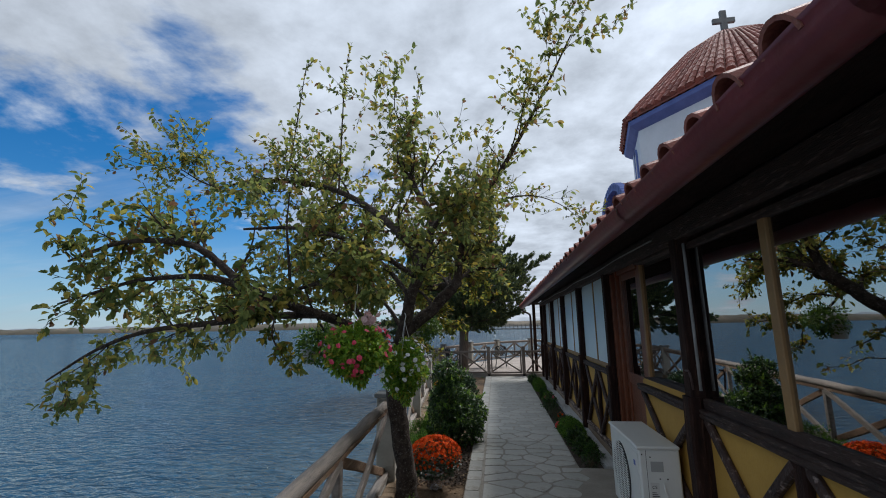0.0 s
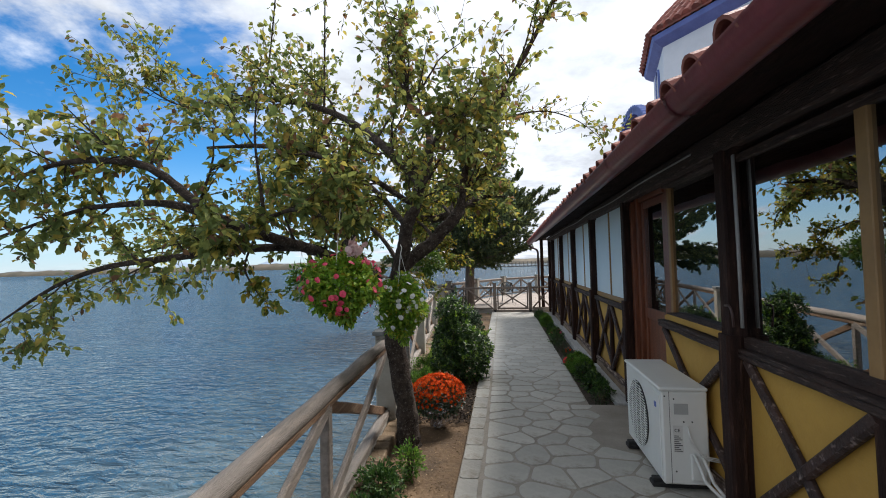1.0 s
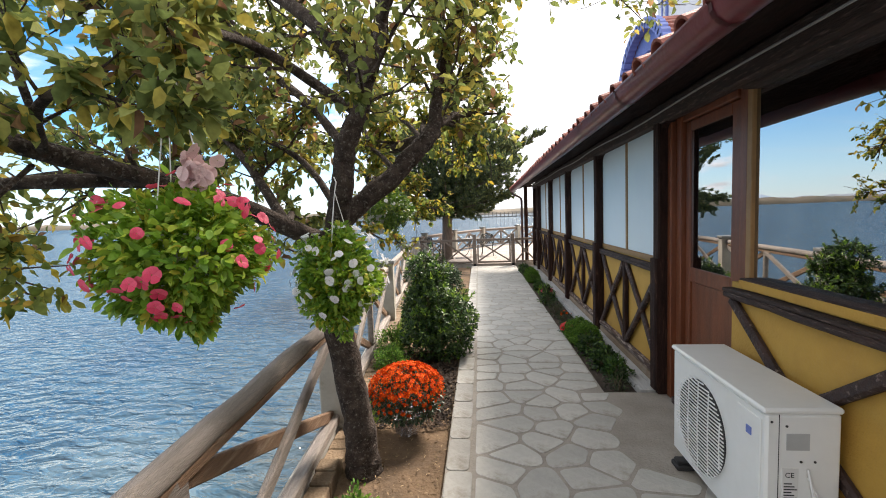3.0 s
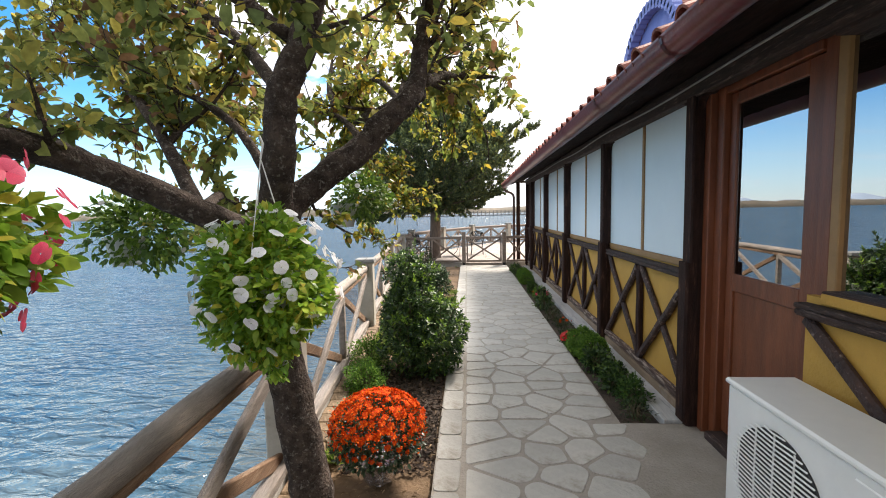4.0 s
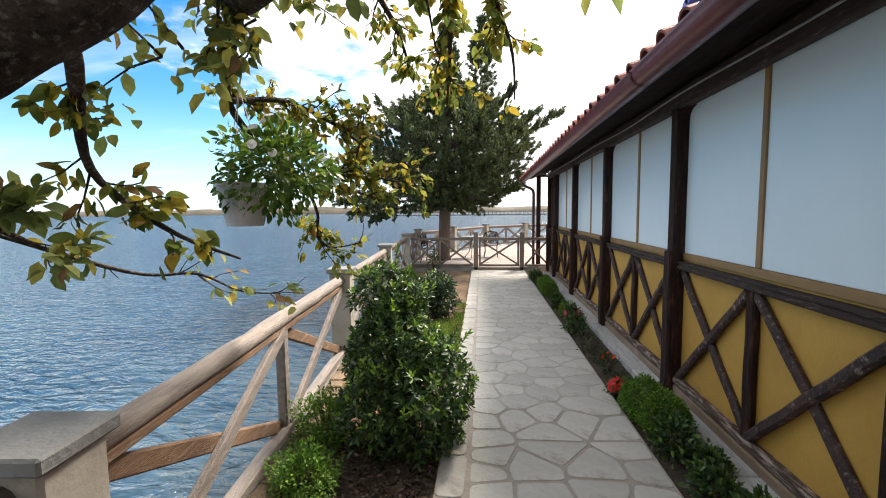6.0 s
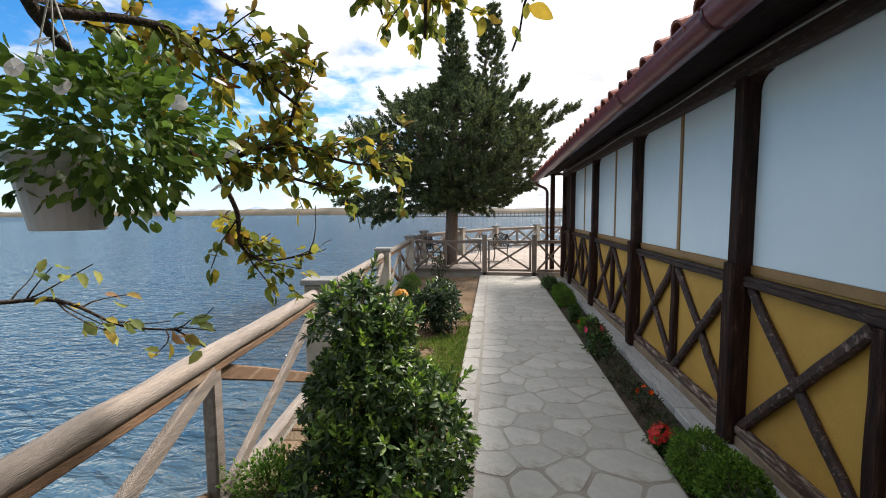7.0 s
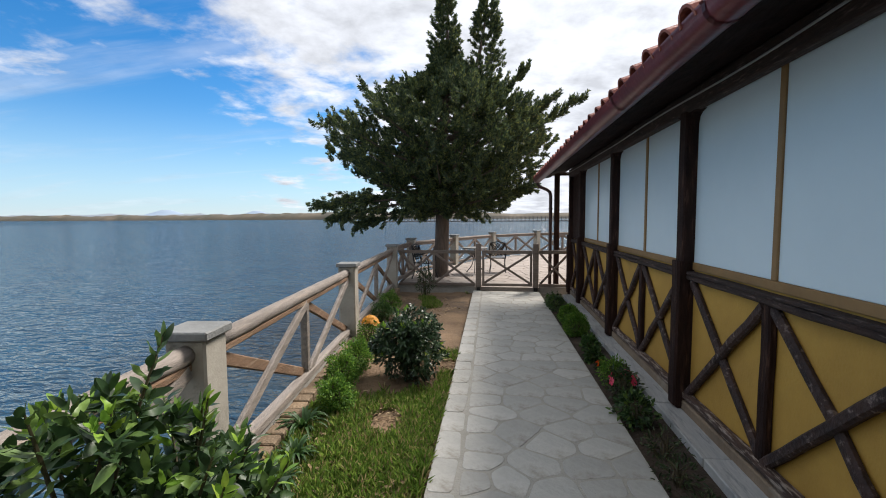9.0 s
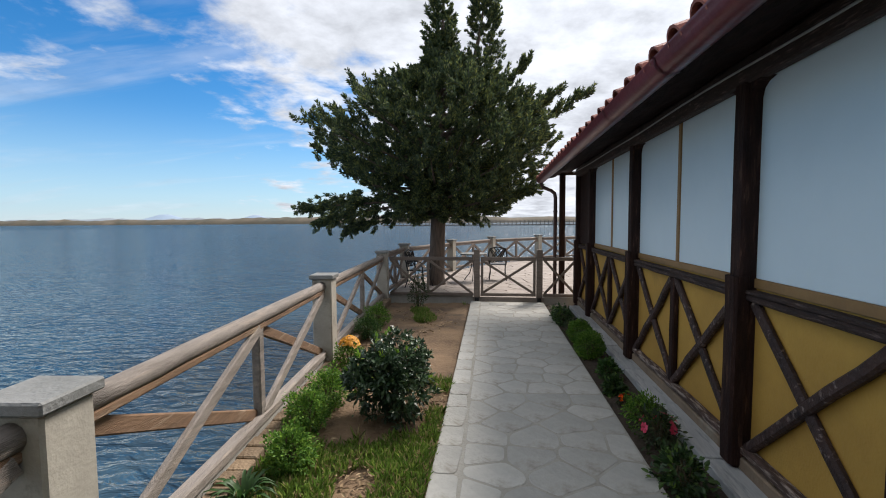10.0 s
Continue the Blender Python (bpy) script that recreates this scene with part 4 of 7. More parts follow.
beam(bm, (-0.4, 0, 2.53), (0.35, 0, 2.53), 0.09, 0.07, 0.01)
part("crossbar", bm, M_DARKWOOD_Y, porch)
conduit = thing("eave_conduit", "thin grey cable conduit clipped under the eave", "cable", (1.86, 0, 2.535))
bm = bmesh.new()
tube(bm, [(-0.012 * math.sin(y * 1.7), y, 0.008 * math.sin(y * 2.3 + 1)) for y in np.arange(4.3, 16.9, 0.35)], 0.0075, 6)
part("cable", bm, M_CONDUIT, conduit)
conduit = thing("post_conduit", "pale grey conduit running down beside a timber post", "cable", (1.955, 3.905, 1.31))
bm = bmesh.new()
tube(bm, [(0.0, 0.0, 0.0), (0.0, 0.003, 0.5), (0.0, 0.012, 1.0), (0.0, 0.02, 1.30)], 0.011, 8)
part("pipe", bm, M_CONDUIT, conduit, smooth=True)
bm = bmesh.new()
tube(bm, [(-0.065, -0.030, 0.01), (-0.072, -0.033, 0.09), (-0.077, -0.025, 0.13), (-0.077, -0.005, 0.145), (-0.077, 0.045, 0.14)], 0.007, 8)
part("cable", bm, M_PIPE, conduit, "dark cable looped on the post", True)


# ---- railings and gate ----
def railing_post(x, y, z0, top, turn):
    t = thing("railing_post", "square cream-grey plastered railing post with stone cap", "post", (x, y, z0), turn, "railing posts")
    bm = bmesh.new()
    box(bm, (-0.11, -0.11, -0.1), (0.11, 0.11, top - z0 - 0.05), 0.012)
    part("shaft", bm, M_POST, t)
    bm = bmesh.new()
    box(bm, (-0.135, -0.135, top - z0 - 0.05), (0.135, 0.135, top - z0), 0.008)
    part("cap", bm, M_CAP, t)
    return t


def railing(a, b, z0, rail_z, low_z, halves=2, r=0.052, label="weathered wooden railing with crossed braces by the water", wood=None):
    """A bay between two posts: round handrail, low rail, upright and crossed braces."""
    wood = wood or M_RAILWOOD
    a, b = Vector((*a, 0)), Vector((*b, 0))
    d = b - a
    ln = d.length - 0.22
    turn = math.degrees(math.atan2(-d.x, d.y))
    s = a + d.normalized() * 0.11
    t = thing("wooden_railing", label, "railing", (s.x, s.y, z0), turn, "railings along the water")
    h, lo = rail_z - z0, low_z - z0
    bm = bmesh.new()
    n = 14
    tube(bm, [(random.uniform(-0.004, 0.004), ln * i / n, h + random.uniform(-0.004, 0.004)) for i in range(n + 1)], [r * random.uniform(0.95, 1.05) for _ in range(n + 1)], 12)
    part("handrail", bm, wood, t, "round debarked log handrail", True)
    bm = bmesh.new()
    beam(bm, (0, 0, h - r - 0.012), (0, ln, h - r - 0.012), 0.07, 0.045, 0.008, 0.002)
    part("support_plank", bm, M_RAILRAW if wood is M_RAILWOOD else wood, t)
    bm = bmesh.new()
    beam(bm, (0, 0, lo), (0, ln, lo), 0.09, 0.075, 0.012, 0.003)
    part("bottom_rail", bm, wood, t)
    for k in range(1, halves):
        bm = bmesh.new()
        beam(bm, (0, ln * k / halves, lo), (0, ln * k / halves, h - r - 0.02), 0.065, 0.085, 0.01)
        part("upright", bm, wood, t)
    for k in range(halves):
        y0, y1 = ln * k / halves + 0.02, ln * (k + 1) / halves - 0.02
        bm = bmesh.new()
        beam(bm, (0.018, y0, lo + 0.03), (0.018, y1, h - r - 0.03), 0.04, 0.085, 0.008, 0.002)
        part("brace", bm, wood, t)
        bm = bmesh.new()
        beam(bm, (-0.02, y0, h - r - 0.03), (-0.02, y1, lo + 0.03), 0.04, 0.085, 0.008, 0.002)
        part("brace", bm, M_RAILRAW if wood is M_RAILWOOD else wood, t)
    return t


turns = []
for i, (x, y) in enumerate(RAIL):
    q0, q1 = RAIL[max(0, i - 1)], RAIL[min(len(RAIL) - 1, i + 1)]
    turns.append(math.degrees(math.atan2(-(q1[0] - q0[0]), q1[1] - q0[1])))
for (x, y), a in zip(RAIL, turns):
    railing_post(x, y, 0.0, 1.03, a)
prev = (-0.30, -2.2)
railing_post(*prev, 0.0, 1.03, turns[0])
for a, b in zip([prev] + RAIL, RAIL):
    railing(a, b, 0.0, 0.90, 0.12)
CURVE = [(-1.97, 16.62), (-1.98, 18.85), (-1.02, 21.4), (0.22, 24.0), (2.1, 25.9), (4.4, 27.0)]
for (x, y), q in zip(CURVE[1:], CURVE):
    railing_post(x, y, 0.05, 1.07, math.degrees(math.atan2(-(x - q[0]), y - q[1])))
for a, b in zip(CURVE, CURVE[1:]):
    railing(a, b, 0.05, 0.93, 0.16, 2, 0.045, "grey wooden terrace railing with crossed braces", M_GATEWOOD)

kerb = tagged(new("kerb"), "low sandy brick kerb under the railing", "kerb", "", "structure")
brick_me = []
for k in range(4):
    bm = bmesh.new()
    box(bm, (-0.08, -0.066, -0.16), (0.06, 0.066, 0.040 + 0.005 * k), 0.009)
    brick_me.append(mesh_of("brick", bm, M_KERBBRICK))
for (xa, ya), (xb, yb), a in zip(RAIL, RAIL[1:], turns):
    n = int(math.hypot(xb - xa, yb - ya) / 0.138)
    for i in range(n):
        f = (i + 0.5) / n
        o = part("brick", brick_me[random.randrange(4)], M_KERBBRICK, kerb)
        o.matrix_basis = pose(xa + (xb - xa) * f + 0.110 + random.uniform(-0.006, 0.006), ya + (yb - ya) * f, random.uniform(-0.006, 0.004), 0, 0, a + random.uniform(-1.2, 1.2))
bm = bmesh.new()
for (xa, ya), (xb, yb) in zip(RAIL, RAIL[1:]):
    beam(bm, (xa - 0.045, ya, -0.06), (xb - 0.045, yb, -0.06), 0.14, 0.25, 0.01)
part("coping", bm, M_COPING, kerb, "grey concrete coping under the low rail")

GY = 16.78


def fence_panel(name, x0, x1, label, category, posts=()):
    t = thing(name, label, category, (x0, GY, 0.0))
    w = x1 - x0
    bm = bmesh.new()
    beam(bm, (0, 0, 0.855), (w, 0, 0.855), 0.055, 0.075, 0.008)
    part("top_rail", bm, M_GATEWOOD, t)
    bm = bmesh.new()
    beam(bm, (0, 0, 0.115), (w, 0, 0.115), 0.05, 0.06, 0.008)
    part("bottom_rail", bm, M_GATEWOOD, t)
    for x in posts:
        bm = bmesh.new()
        beam(bm, (x, 0, 0.13), (x, 0, 0.83), 0.05, 0.055, 0.006)
        part("stile", bm, M_GATEWOOD, t)
    cuts = [0, *[x for x in posts if 0.1 < x < w - 0.1], w]
    for a, b in zip(cuts, cuts[1:]):
        bm = bmesh.new()
        beam(bm, (a + 0.03, 0.014, 0.14), (b - 0.03, 0.014, 0.82), 0.03, 0.05, 0.006)
        part("brace", bm, M_GATEWOOD, t)
        bm = bmesh.new()
        beam(bm, (a + 0.03, -0.016, 0.82), (b - 0.03, -0.016, 0.14), 0.03, 0.05, 0.006)
        part("brace", bm, M_GATEWOOD, t)
    return t


fence_panel("wooden_fence", -1.86, -0.09, "grey wooden fence panel with crossed braces", "fence", (0.82,))
fence_panel("wooden_gate", 0.06, 1.18, "closed grey wooden gate with one crossed brace", "gate", (0.03, 1.09))
fence_panel("wooden_fence", 1.32, 1.99, "short grey wooden fence panel against the wall", "fence", (0.63,))
for x in (-0.02, 1.25):
    t = thing("gate_post", "grey wooden gate post with dark iron foot", "post", (x, GY, 0.0), 0, "gate posts")
    bm = bmesh.new()
    beam(bm, (0, 0, 0.06), (0, 0, 1.04), 0.12, 0.10, 0.012)
    part("shaft", bm, M_GATEWOOD, t)
    bm = bmesh.new()
    beam(bm, (0, 0, -0.03), (0, 0, 0.10), 0.085, 0.075, 0.008)
    part("foot", bm, M_IRON, t, "dark iron post foot")
bm = bmesh.new()
box(bm, (-1.9, GY + 0.035, -0.12), (-0.1, GY + 0.19, 0.075), 0.012)
box(bm, (1.33, GY + 0.035, -0.12), (2.0, GY + 0.19, 0.075), 0.012)
structure("terrace_kerb", bm, M_CONCRETE, "pale concrete step at the terrace's edge", "kerb")

# marble kerb under the wall
plinth = tagged(new("wall_kerb"), "pale grey marble kerb slabs along the wall's foot", "kerb", "", "structure")
slab_me = []
for k in range(3):
    bm = bmesh.new()
    box(bm, (-0.125, -0.44, -0.14), (0.125, 0.44, 0.012 + 0.003 * k), 0.006)
    slab_me.append(mesh_of("slab", bm, M_MARBLE))
y = 6.92
while y < 16.4:
    o = part("slab", slab_me[random.randrange(3)], M_MARBLE, plinth)
    o.matrix_basis = pose(1.885, y, 0, 0, 0, random.uniform(-0.5, 0.5))
    y += 0.89
bm = bmesh.new()
box(bm, (1.935, 6.46, -0.1), (1.998, 16.5, 0.088), 0.01)
structure("wall_foot", bm, M_FOOTING, "brown stained rendered footing of the wall", "footing")


# ---- trees ----
def grow(rng, start, d, length, radius, level, out, leaves, bend=0.25, lift=0.15):
    """One branch as a wandering line; its twigs come from it in turn."""
    n = max(4, int(length / (0.16 if level < 2 else 0.09)))
    p, d = Vector(start), Vector(d).normalized()
    pts, rad = [p.copy()], [radius]
    for i in range(n):
        j = Vector(rng.normal(size=3)) * bend
        d = (d + j * 0.5 + Vector((0, 0, lift)) * 0.12).normalized()
        p = p + d * (length / n)
        pts.append(p.copy())
        rad.append(radius * (1 - 0.8 * (i + 1) / n))
        if level >= 2 or i > n * 0.4:
            leaves.append((p.copy(), d.copy(), level))
    out.append((pts, rad, level))
    if level < 3:
        m = int(length * (5.2 if level == 1 else 8.5)) + 2
        for k in range(m):
            f = rng.uniform(0.22, 1.0)
            i = min(n - 1, int(f * n))
            dd = (pts[i + 1] - pts[i]).normalized()
            s = dd.cross(Vector(rng.normal(size=3))).normalized()
            nd = dd * rng.uniform(0.3, 0.8) + s * rng.uniform(0.6, 1.0) + Vector((0, 0, rng.uniform(-0.1, 0.5)))
            grow(rng, pts[i], nd, length * rng.uniform(0.22, 0.45) if level == 1 else length * rng.uniform(0.3, 0.6), rad[i] * 0.55, level + 1, out, leaves, bend * 1.1, lift)


def smooth_line(pts, k=6):
    """Catmull-Rom through pts of (x, y, z, r)."""
    a = np.array([pts[0], *pts, pts[-1]], float)
    res = []
    for i in range(1, len(a) - 2):
        for u in np.linspace(0, 1, k, endpoint=False):
            p0, p1, p2, p3 = a[i - 1], a[i], a[i + 1], a[i + 2]
            res.append(0.5 * (2 * p1 + (p2 - p0) * u + (2 * p0 - 5 * p1 + 4 * p2 - p3) * u * u + (3 * p1 - p0 - 3 * p2 + p3) * u ** 3))
    res.append(a[-2])
    return np.array(res)


def bark_tube(bm, pts, radii, seg=30, step=0.022):
    """A limb with long furrows and plates of bark, swollen here and there."""
    fine_pts, fine_r = [], []
    for p, q, ra, rb in zip(pts, pts[1:], radii, radii[1:]):
        n = max(1, int((q - p).length / step))
        for i in range(n):
            fine_pts.append(p.lerp(q, i / n))
            fine_r.append(ra + (rb - ra) * i / n)
    fine_pts.append(pts[-1])
    fine_r.append(radii[-1])
    first = len(bm.verts)
    tube(bm, fine_pts, fine_r, seg)
    bm.verts.ensure_lookup_table()
    run = 0.0
    for i, (p, r) in enumerate(zip(fine_pts, fine_r)):
        run += (p - fine_pts[max(0, i - 1)]).length
        for k in range(seg):
            v = bm.verts[first + i * seg + k]
            a = 2 * math.pi * k / seg
            ca, sa = math.cos(a), math.sin(a)
            ridge_ = abs(noise.noise((ca * 3.4, sa * 3.4, run * 5.5))) + 0.6 * noise.noise((ca * 6.5, sa * 6.5, run * 13 + 7))
            swell = noise.noise((ca * 0.9, sa * 0.9, run * 3.2 + 20))
            v.co += (v.co - p) * (0.13 * ridge_ - 0.04 + 0.09 * swell)


tree = thing("quince_tree", "gnarled quince tree with yellowing autumn leaves in the bed", "tree", (-0.58, 5.08, -0.06))
T0 = Vector((-0.58, 5.08, -0.06))
BOUGHS = {                               # x, y, z, radius along the trunk and the main limbs
    "trunk": [(-0.55, 5.21, -0.14, 0.14), (-0.558, 5.20, 0.06, 0.114), (-0.583, 5.19, 0.42, 0.100), (-0.645, 5.18, 0.84, 0.094), (-0.68, 5.14, 1.16, 0.090), (-0.645, 5.08, 1.42, 0.094), (-0.60, 5.03, 1.62, 0.084)],
    "upright": [(-0.61, 5.04, 1.56, 0.074), (-0.53, 4.90, 1.77, 0.066), (-0.45, 4.78, 1.95, 0.062), (-0.415, 4.75, 2.13, 0.057), (-0.345, 4.76, 2.28, 0.054), (-0.30, 4.77, 2.44, 0.050), (-0.20, 4.82, 2.80, 0.042), (-0.24, 4.95, 3.1, 0.034), (-0.45, 5.05, 3.5, 0.028), (-0.5, 5.0, 4.3, 0.014)],
    "arm": [(-0.63, 5.08, 1.55, 0.074), (-0.60, 5.22, 1.72, 0.070), (-0.46, 5.31, 1.86, 0.069), (-0.27, 5.39, 2.03, 0.067), (-0.07, 5.47, 2.25, 0.062), (0.0, 5.54, 2.38, 0.052), (0.05, 5.6, 2.75, 0.040), (0.22, 5.5, 3.2, 0.034), (0.65, 5.3, 3.75, 0.026), (1.05, 5.15, 4.4, 0.016), (1.45, 5.05, 5.15, 0.008)],
    "left_limb": [(-0.61, 5.03, 1.55, 0.070), (-0.80, 4.80, 1.69, 0.054), (-1.02, 4.60, 1.84, 0.047), (-1.20, 4.30, 1.94, 0.043), (-1.40, 3.95, 2.04, 0.040), (-1.55, 3.62, 2.14, 0.040), (-1.66, 3.56, 2.27, 0.030), (-1.90, 3.50, 2.47, 0.028), (-2.15, 3.45, 2.53, 0.023), (-2.54, 3.40, 2.52, 0.016), (-2.87, 3.30, 2.37, 0.009)],
    "low_limb": [(-1.50, 3.72, 2.12, 0.036), (-1.85, 3.60, 2.24, 0.026), (-2.31, 3.60, 2.25, 0.020), (-2.58, 3.55, 2.21, 0.015), (-3.14, 3.50, 2.05, 0.008)],
    "under_limb": [(-1.20, 4.30, 1.94, 0.034), (-1.60, 4.05, 1.93, 0.029), (-1.97, 3.90, 1.88, 0.025), (-2.52, 3.80, 1.82, 0.020), (-2.90, 3.70, 1.68, 0.014), (-3.27, 3.60, 1.42, 0.007)],
    "outer_limb": [(-1.02, 4.60, 1.84, 0.036), (-1.6, 4.95, 2.02, 0.032), (-2.3, 5.2, 2.12, 0.026), (-3.0, 5.2, 2.10, 0.018), (-3.6, 5.1, 1.95, 0.009)],
    "fill_limb": [(-0.80, 4.80, 1.69, 0.030), (-1.25, 5.15, 2.15, 0.026), (-1.75, 5.55, 2.48, 0.020), (-2.3, 5.9, 2.72, 0.010)],
    "back_limb": [(-0.42, 4.75, 2.12, 0.028), (-0.8, 5.2, 2.5, 0.026), (-1.4, 5.7, 3.0, 0.034), (-1.8, 6.0, 3.5, 0.024), (-2.1, 6.0, 4.0, 0.012)],
    "front_limb": [(-0.36, 4.76, 2.32, 0.026), (-0.75, 4.40, 2.58, 0.024), (-1.25, 4.05, 2.72, 0.020), (-1.75, 3.85, 2.70, 0.010)],
    "overhead_limb": [(-0.20, 4.82, 2.80, 0.026), (0.0, 4.5, 2.96, 0.020), (0.14, 4.2, 2.97, 0.014), (0.22, 3.95, 2.82, 0.006)],
    "path_limb": [(0.02, 5.58, 2.40, 0.042), (0.10, 5.85, 2.50, 0.034), (0.25, 6.05, 2.56, 0.024), (0.48, 6.1, 2.56, 0.008)],
    "canopy_limb": [(0.10, 5.85, 2.50, 0.020), (0.16, 6.25, 2.52, 0.016), (0.16, 6.6, 2.36, 0.010), (0.12, 6.85, 2.12, 0.004)],
    "behind_limb": [(-0.22, 5.92, 2.33, 0.022), (-0.18, 6.4, 2.55, 0.016), (-0.12, 6.85, 2.50, 0.010), (-0.10, 7.2, 2.35, 0.004)],
    "gap_limb": [(-0.36, 5.35, 1.95, 0.020), (-0.52, 5.55, 1.93, 0.016), (-0.70, 5.75, 1.74, 0.010), (-0.55, 5.82, 1.58, 0.007), (-0.36, 5.84, 1.50, 0.003)],
    "back_left_limb": [(-0.80, 4.80, 1.69, 0.026), (-1.0, 5.3, 1.78, 0.020), (-1.12, 5.7, 1.66, 0.013), (-1.10, 6.0, 1.50, 0.005)],
    "inner_limb": [(-0.53, 4.90, 1.77, 0.024), (-0.75, 5.05, 2.05, 0.020), (-1.05, 5.2, 2.25, 0.016), (-1.4, 5.4, 2.35, 0.011), (-1.7, 5.5, 2.25, 0.005)],
    "spray_limb": [(0.02, 5.58, 2.42, 0.020), (0.12, 5.9, 2.44, 0.016), (0.28, 6.2, 2.42, 0.011), (0.40, 6.4, 2.24, 0.006), (0.42, 6.45, 2.05, 0.003)],
    "rear_spray": [(-0.07, 5.47, 2.25, 0.022), (-0.12, 5.8, 2.44, 0.017), (-0.08, 6.1, 2.58, 0.012), (0.05, 6.4, 2.55, 0.007), (0.10, 6.6, 2.30, 0.003)],
    "rear_left": [(-0.27, 5.39, 2.03, 0.022), (-0.5, 5.7, 2.25, 0.017), (-0.9, 5.9, 2.36, 0.012), (-1.35, 6.0, 2.30, 0.005)],
    "mid_spray": [(-0.07, 5.47, 2.25, 0.020), (-0.30, 5.85, 2.50, 0.014), (-0.52, 6.08, 2.46, 0.009), (-0.62, 6.2, 2.22, 0.004)],
    "basket_limb": [(-0.75, 4.40, 2.58, 0.020), (-0.66, 3.95, 2.44, 0.018), (-0.60, 3.68, 2.30, 0.016), (-0.595, 3.63, 2.0, 0.010)],
    "near_limb": [(-1.40, 3.95, 2.04, 0.024), (-1.15, 3.72, 2.13, 0.018), (-0.92, 3.62, 2.16, 0.012), (-0.72, 3.58, 2.10, 0.006)],
    "near_side": [(-1.55, 3.62, 2.14, 0.020), (-1.32, 3.46, 2.02, 0.014), (-1.16, 3.42, 1.86, 0.006)],
    "near_sprig": [(-1.42, 3.92, 1.98, 0.010), (-1.32, 3.66, 1.78, 0.007), (-1.20, 3.6, 1.62, 0.005), (-1.10, 3.58, 1.53, 0.003)],
    "near_shoot": [(-1.25, 3.80, 2.12, 0.014), (-1.24, 3.72, 2.4, 0.011), (-1.26, 3.7, 2.7, 0.008), (-1.24, 3.7, 3.0, 0.004)],
    "upper_spray": [(-0.78, 6.50, 2.10, 0.014), (-0.64, 6.72, 2.15, 0.011), (-0.46, 6.84, 2.07, 0.008), (-0.30, 6.90, 1.95, 0.004)],
    "outer_spray": [(-0.80, 6.50, 2.14, 0.014), (-0.95, 6.72, 2.22, 0.011), (-0.84, 6.92, 2.16, 0.007), (-0.66, 7.02, 2.06, 0.004)],
    "right_limb": [(0.20, 5.5, 3.18, 0.016), (0.55, 5.6, 3.35, 0.012), (0.95, 5.7, 3.42, 0.008), (1.30, 5.75, 3.30, 0.005), (1.55, 5.8, 3.1, 0.003)],
    "drooping_limb": [(-0.645, 6.93, 1.79, 0.010), (-0.62, 7.03, 1.62, 0.009), (-0.655, 7.10, 1.49, 0.007), (-0.60, 7.18, 1.42, 0.006), (-0.45, 7.30, 1.44, 0.003)],
    "far_sprig": [(-1.6, 4.96, 2.02, 0.016), (-1.68, 5.3, 1.96, 0.015), (-1.78, 6.0, 1.70, 0.014), (-1.5, 6.7, 1.34, 0.009), (-1.26, 6.9, 1.30, 0.007), (-1.05, 6.95, 1.20, 0.005), (-0.83, 6.98, 1.18, 0.003)],
    "upright_sprig": [(-0.40, 6.98, 1.85, 0.006), (-0.36, 6.99, 1.98, 0.005), (-0.33, 7.0, 2.16, 0.003)],
    "outer_sprig": [(-0.62, 6.95, 1.80, 0.008), (-0.42, 7.05, 1.74, 0.006), (-0.25, 7.22, 1.68, 0.003)],
    "side_limb": [(0.0, 5.60, 2.34, 0.048), (-0.22, 5.92, 2.33, 0.046), (-0.55, 6.2, 2.34, 0.038), (-0.8, 6.5, 2.6, 0.024), (-0.9, 6.9, 3.0, 0.010)],
    "hanging_limb": [(-0.5, 6.16, 2.34, 0.020), (-0.78, 6.5, 2.10, 0.016), (-0.72, 6.8, 1.88, 0.013), (-0.645, 6.93, 1.79, 0.011), (-0.467, 6.95, 1.83, 0.009), (-0.384, 7.02, 1.85, 0.008), (-0.263, 7.2, 1.81, 0.006), (-0.10, 7.26, 1.79, 0.003)],
    "top_limb": [(-0.29, 4.78, 2.50, 0.030), (-0.42, 4.85, 2.66, 0.040), (-0.70, 5.0, 2.96, 0.042), (-1.29, 5.3, 3.42, 0.036), (-1.93, 5.4, 3.66, 0.029), (-2.64, 5.4, 3.74, 0.021), (-3.13, 5.3, 3.66, 0.013), (-3.56, 5.2, 3.89, 0.006)],
    "first_shoot": [(-2.20, 5.40, 3.70, 0.012), (-2.08, 5.35, 4.3, 0.009), (-1.98, 5.3, 4.9, 0.006), (-1.93, 5.3, 5.3, 0.003)],
    "second_shoot": [(-1.45, 5.33, 3.48, 0.012), (-1.42, 5.3, 4.2, 0.009), (-1.40, 5.3, 4.9, 0.006), (-1.36, 5.3, 5.35, 0.003)],
    "third_shoot": [(-0.45, 5.05, 3.50, 0.012), (-0.56, 5.3, 4.0, 0.009), (-0.45, 5.3, 4.5, 0.006), (-0.40, 5.3, 4.9, 0.003)],
}
SHOOTS = ("near_shoot", "first_shoot", "second_shoot", "third_shoot")
SPARSE = ("upper_spray", "outer_spray", "near_sprig", "rear_left", "mid_spray", "gap_limb", "spray_limb", "rear_spray", "drooping_limb", "hanging_limb", "far_sprig", "upright_sprig", "outer_sprig", "canopy_limb", "behind_limb")
rng = np.random.default_rng(21)
lines, fine_lines, tips, thin, bare = [], [], [], [], []
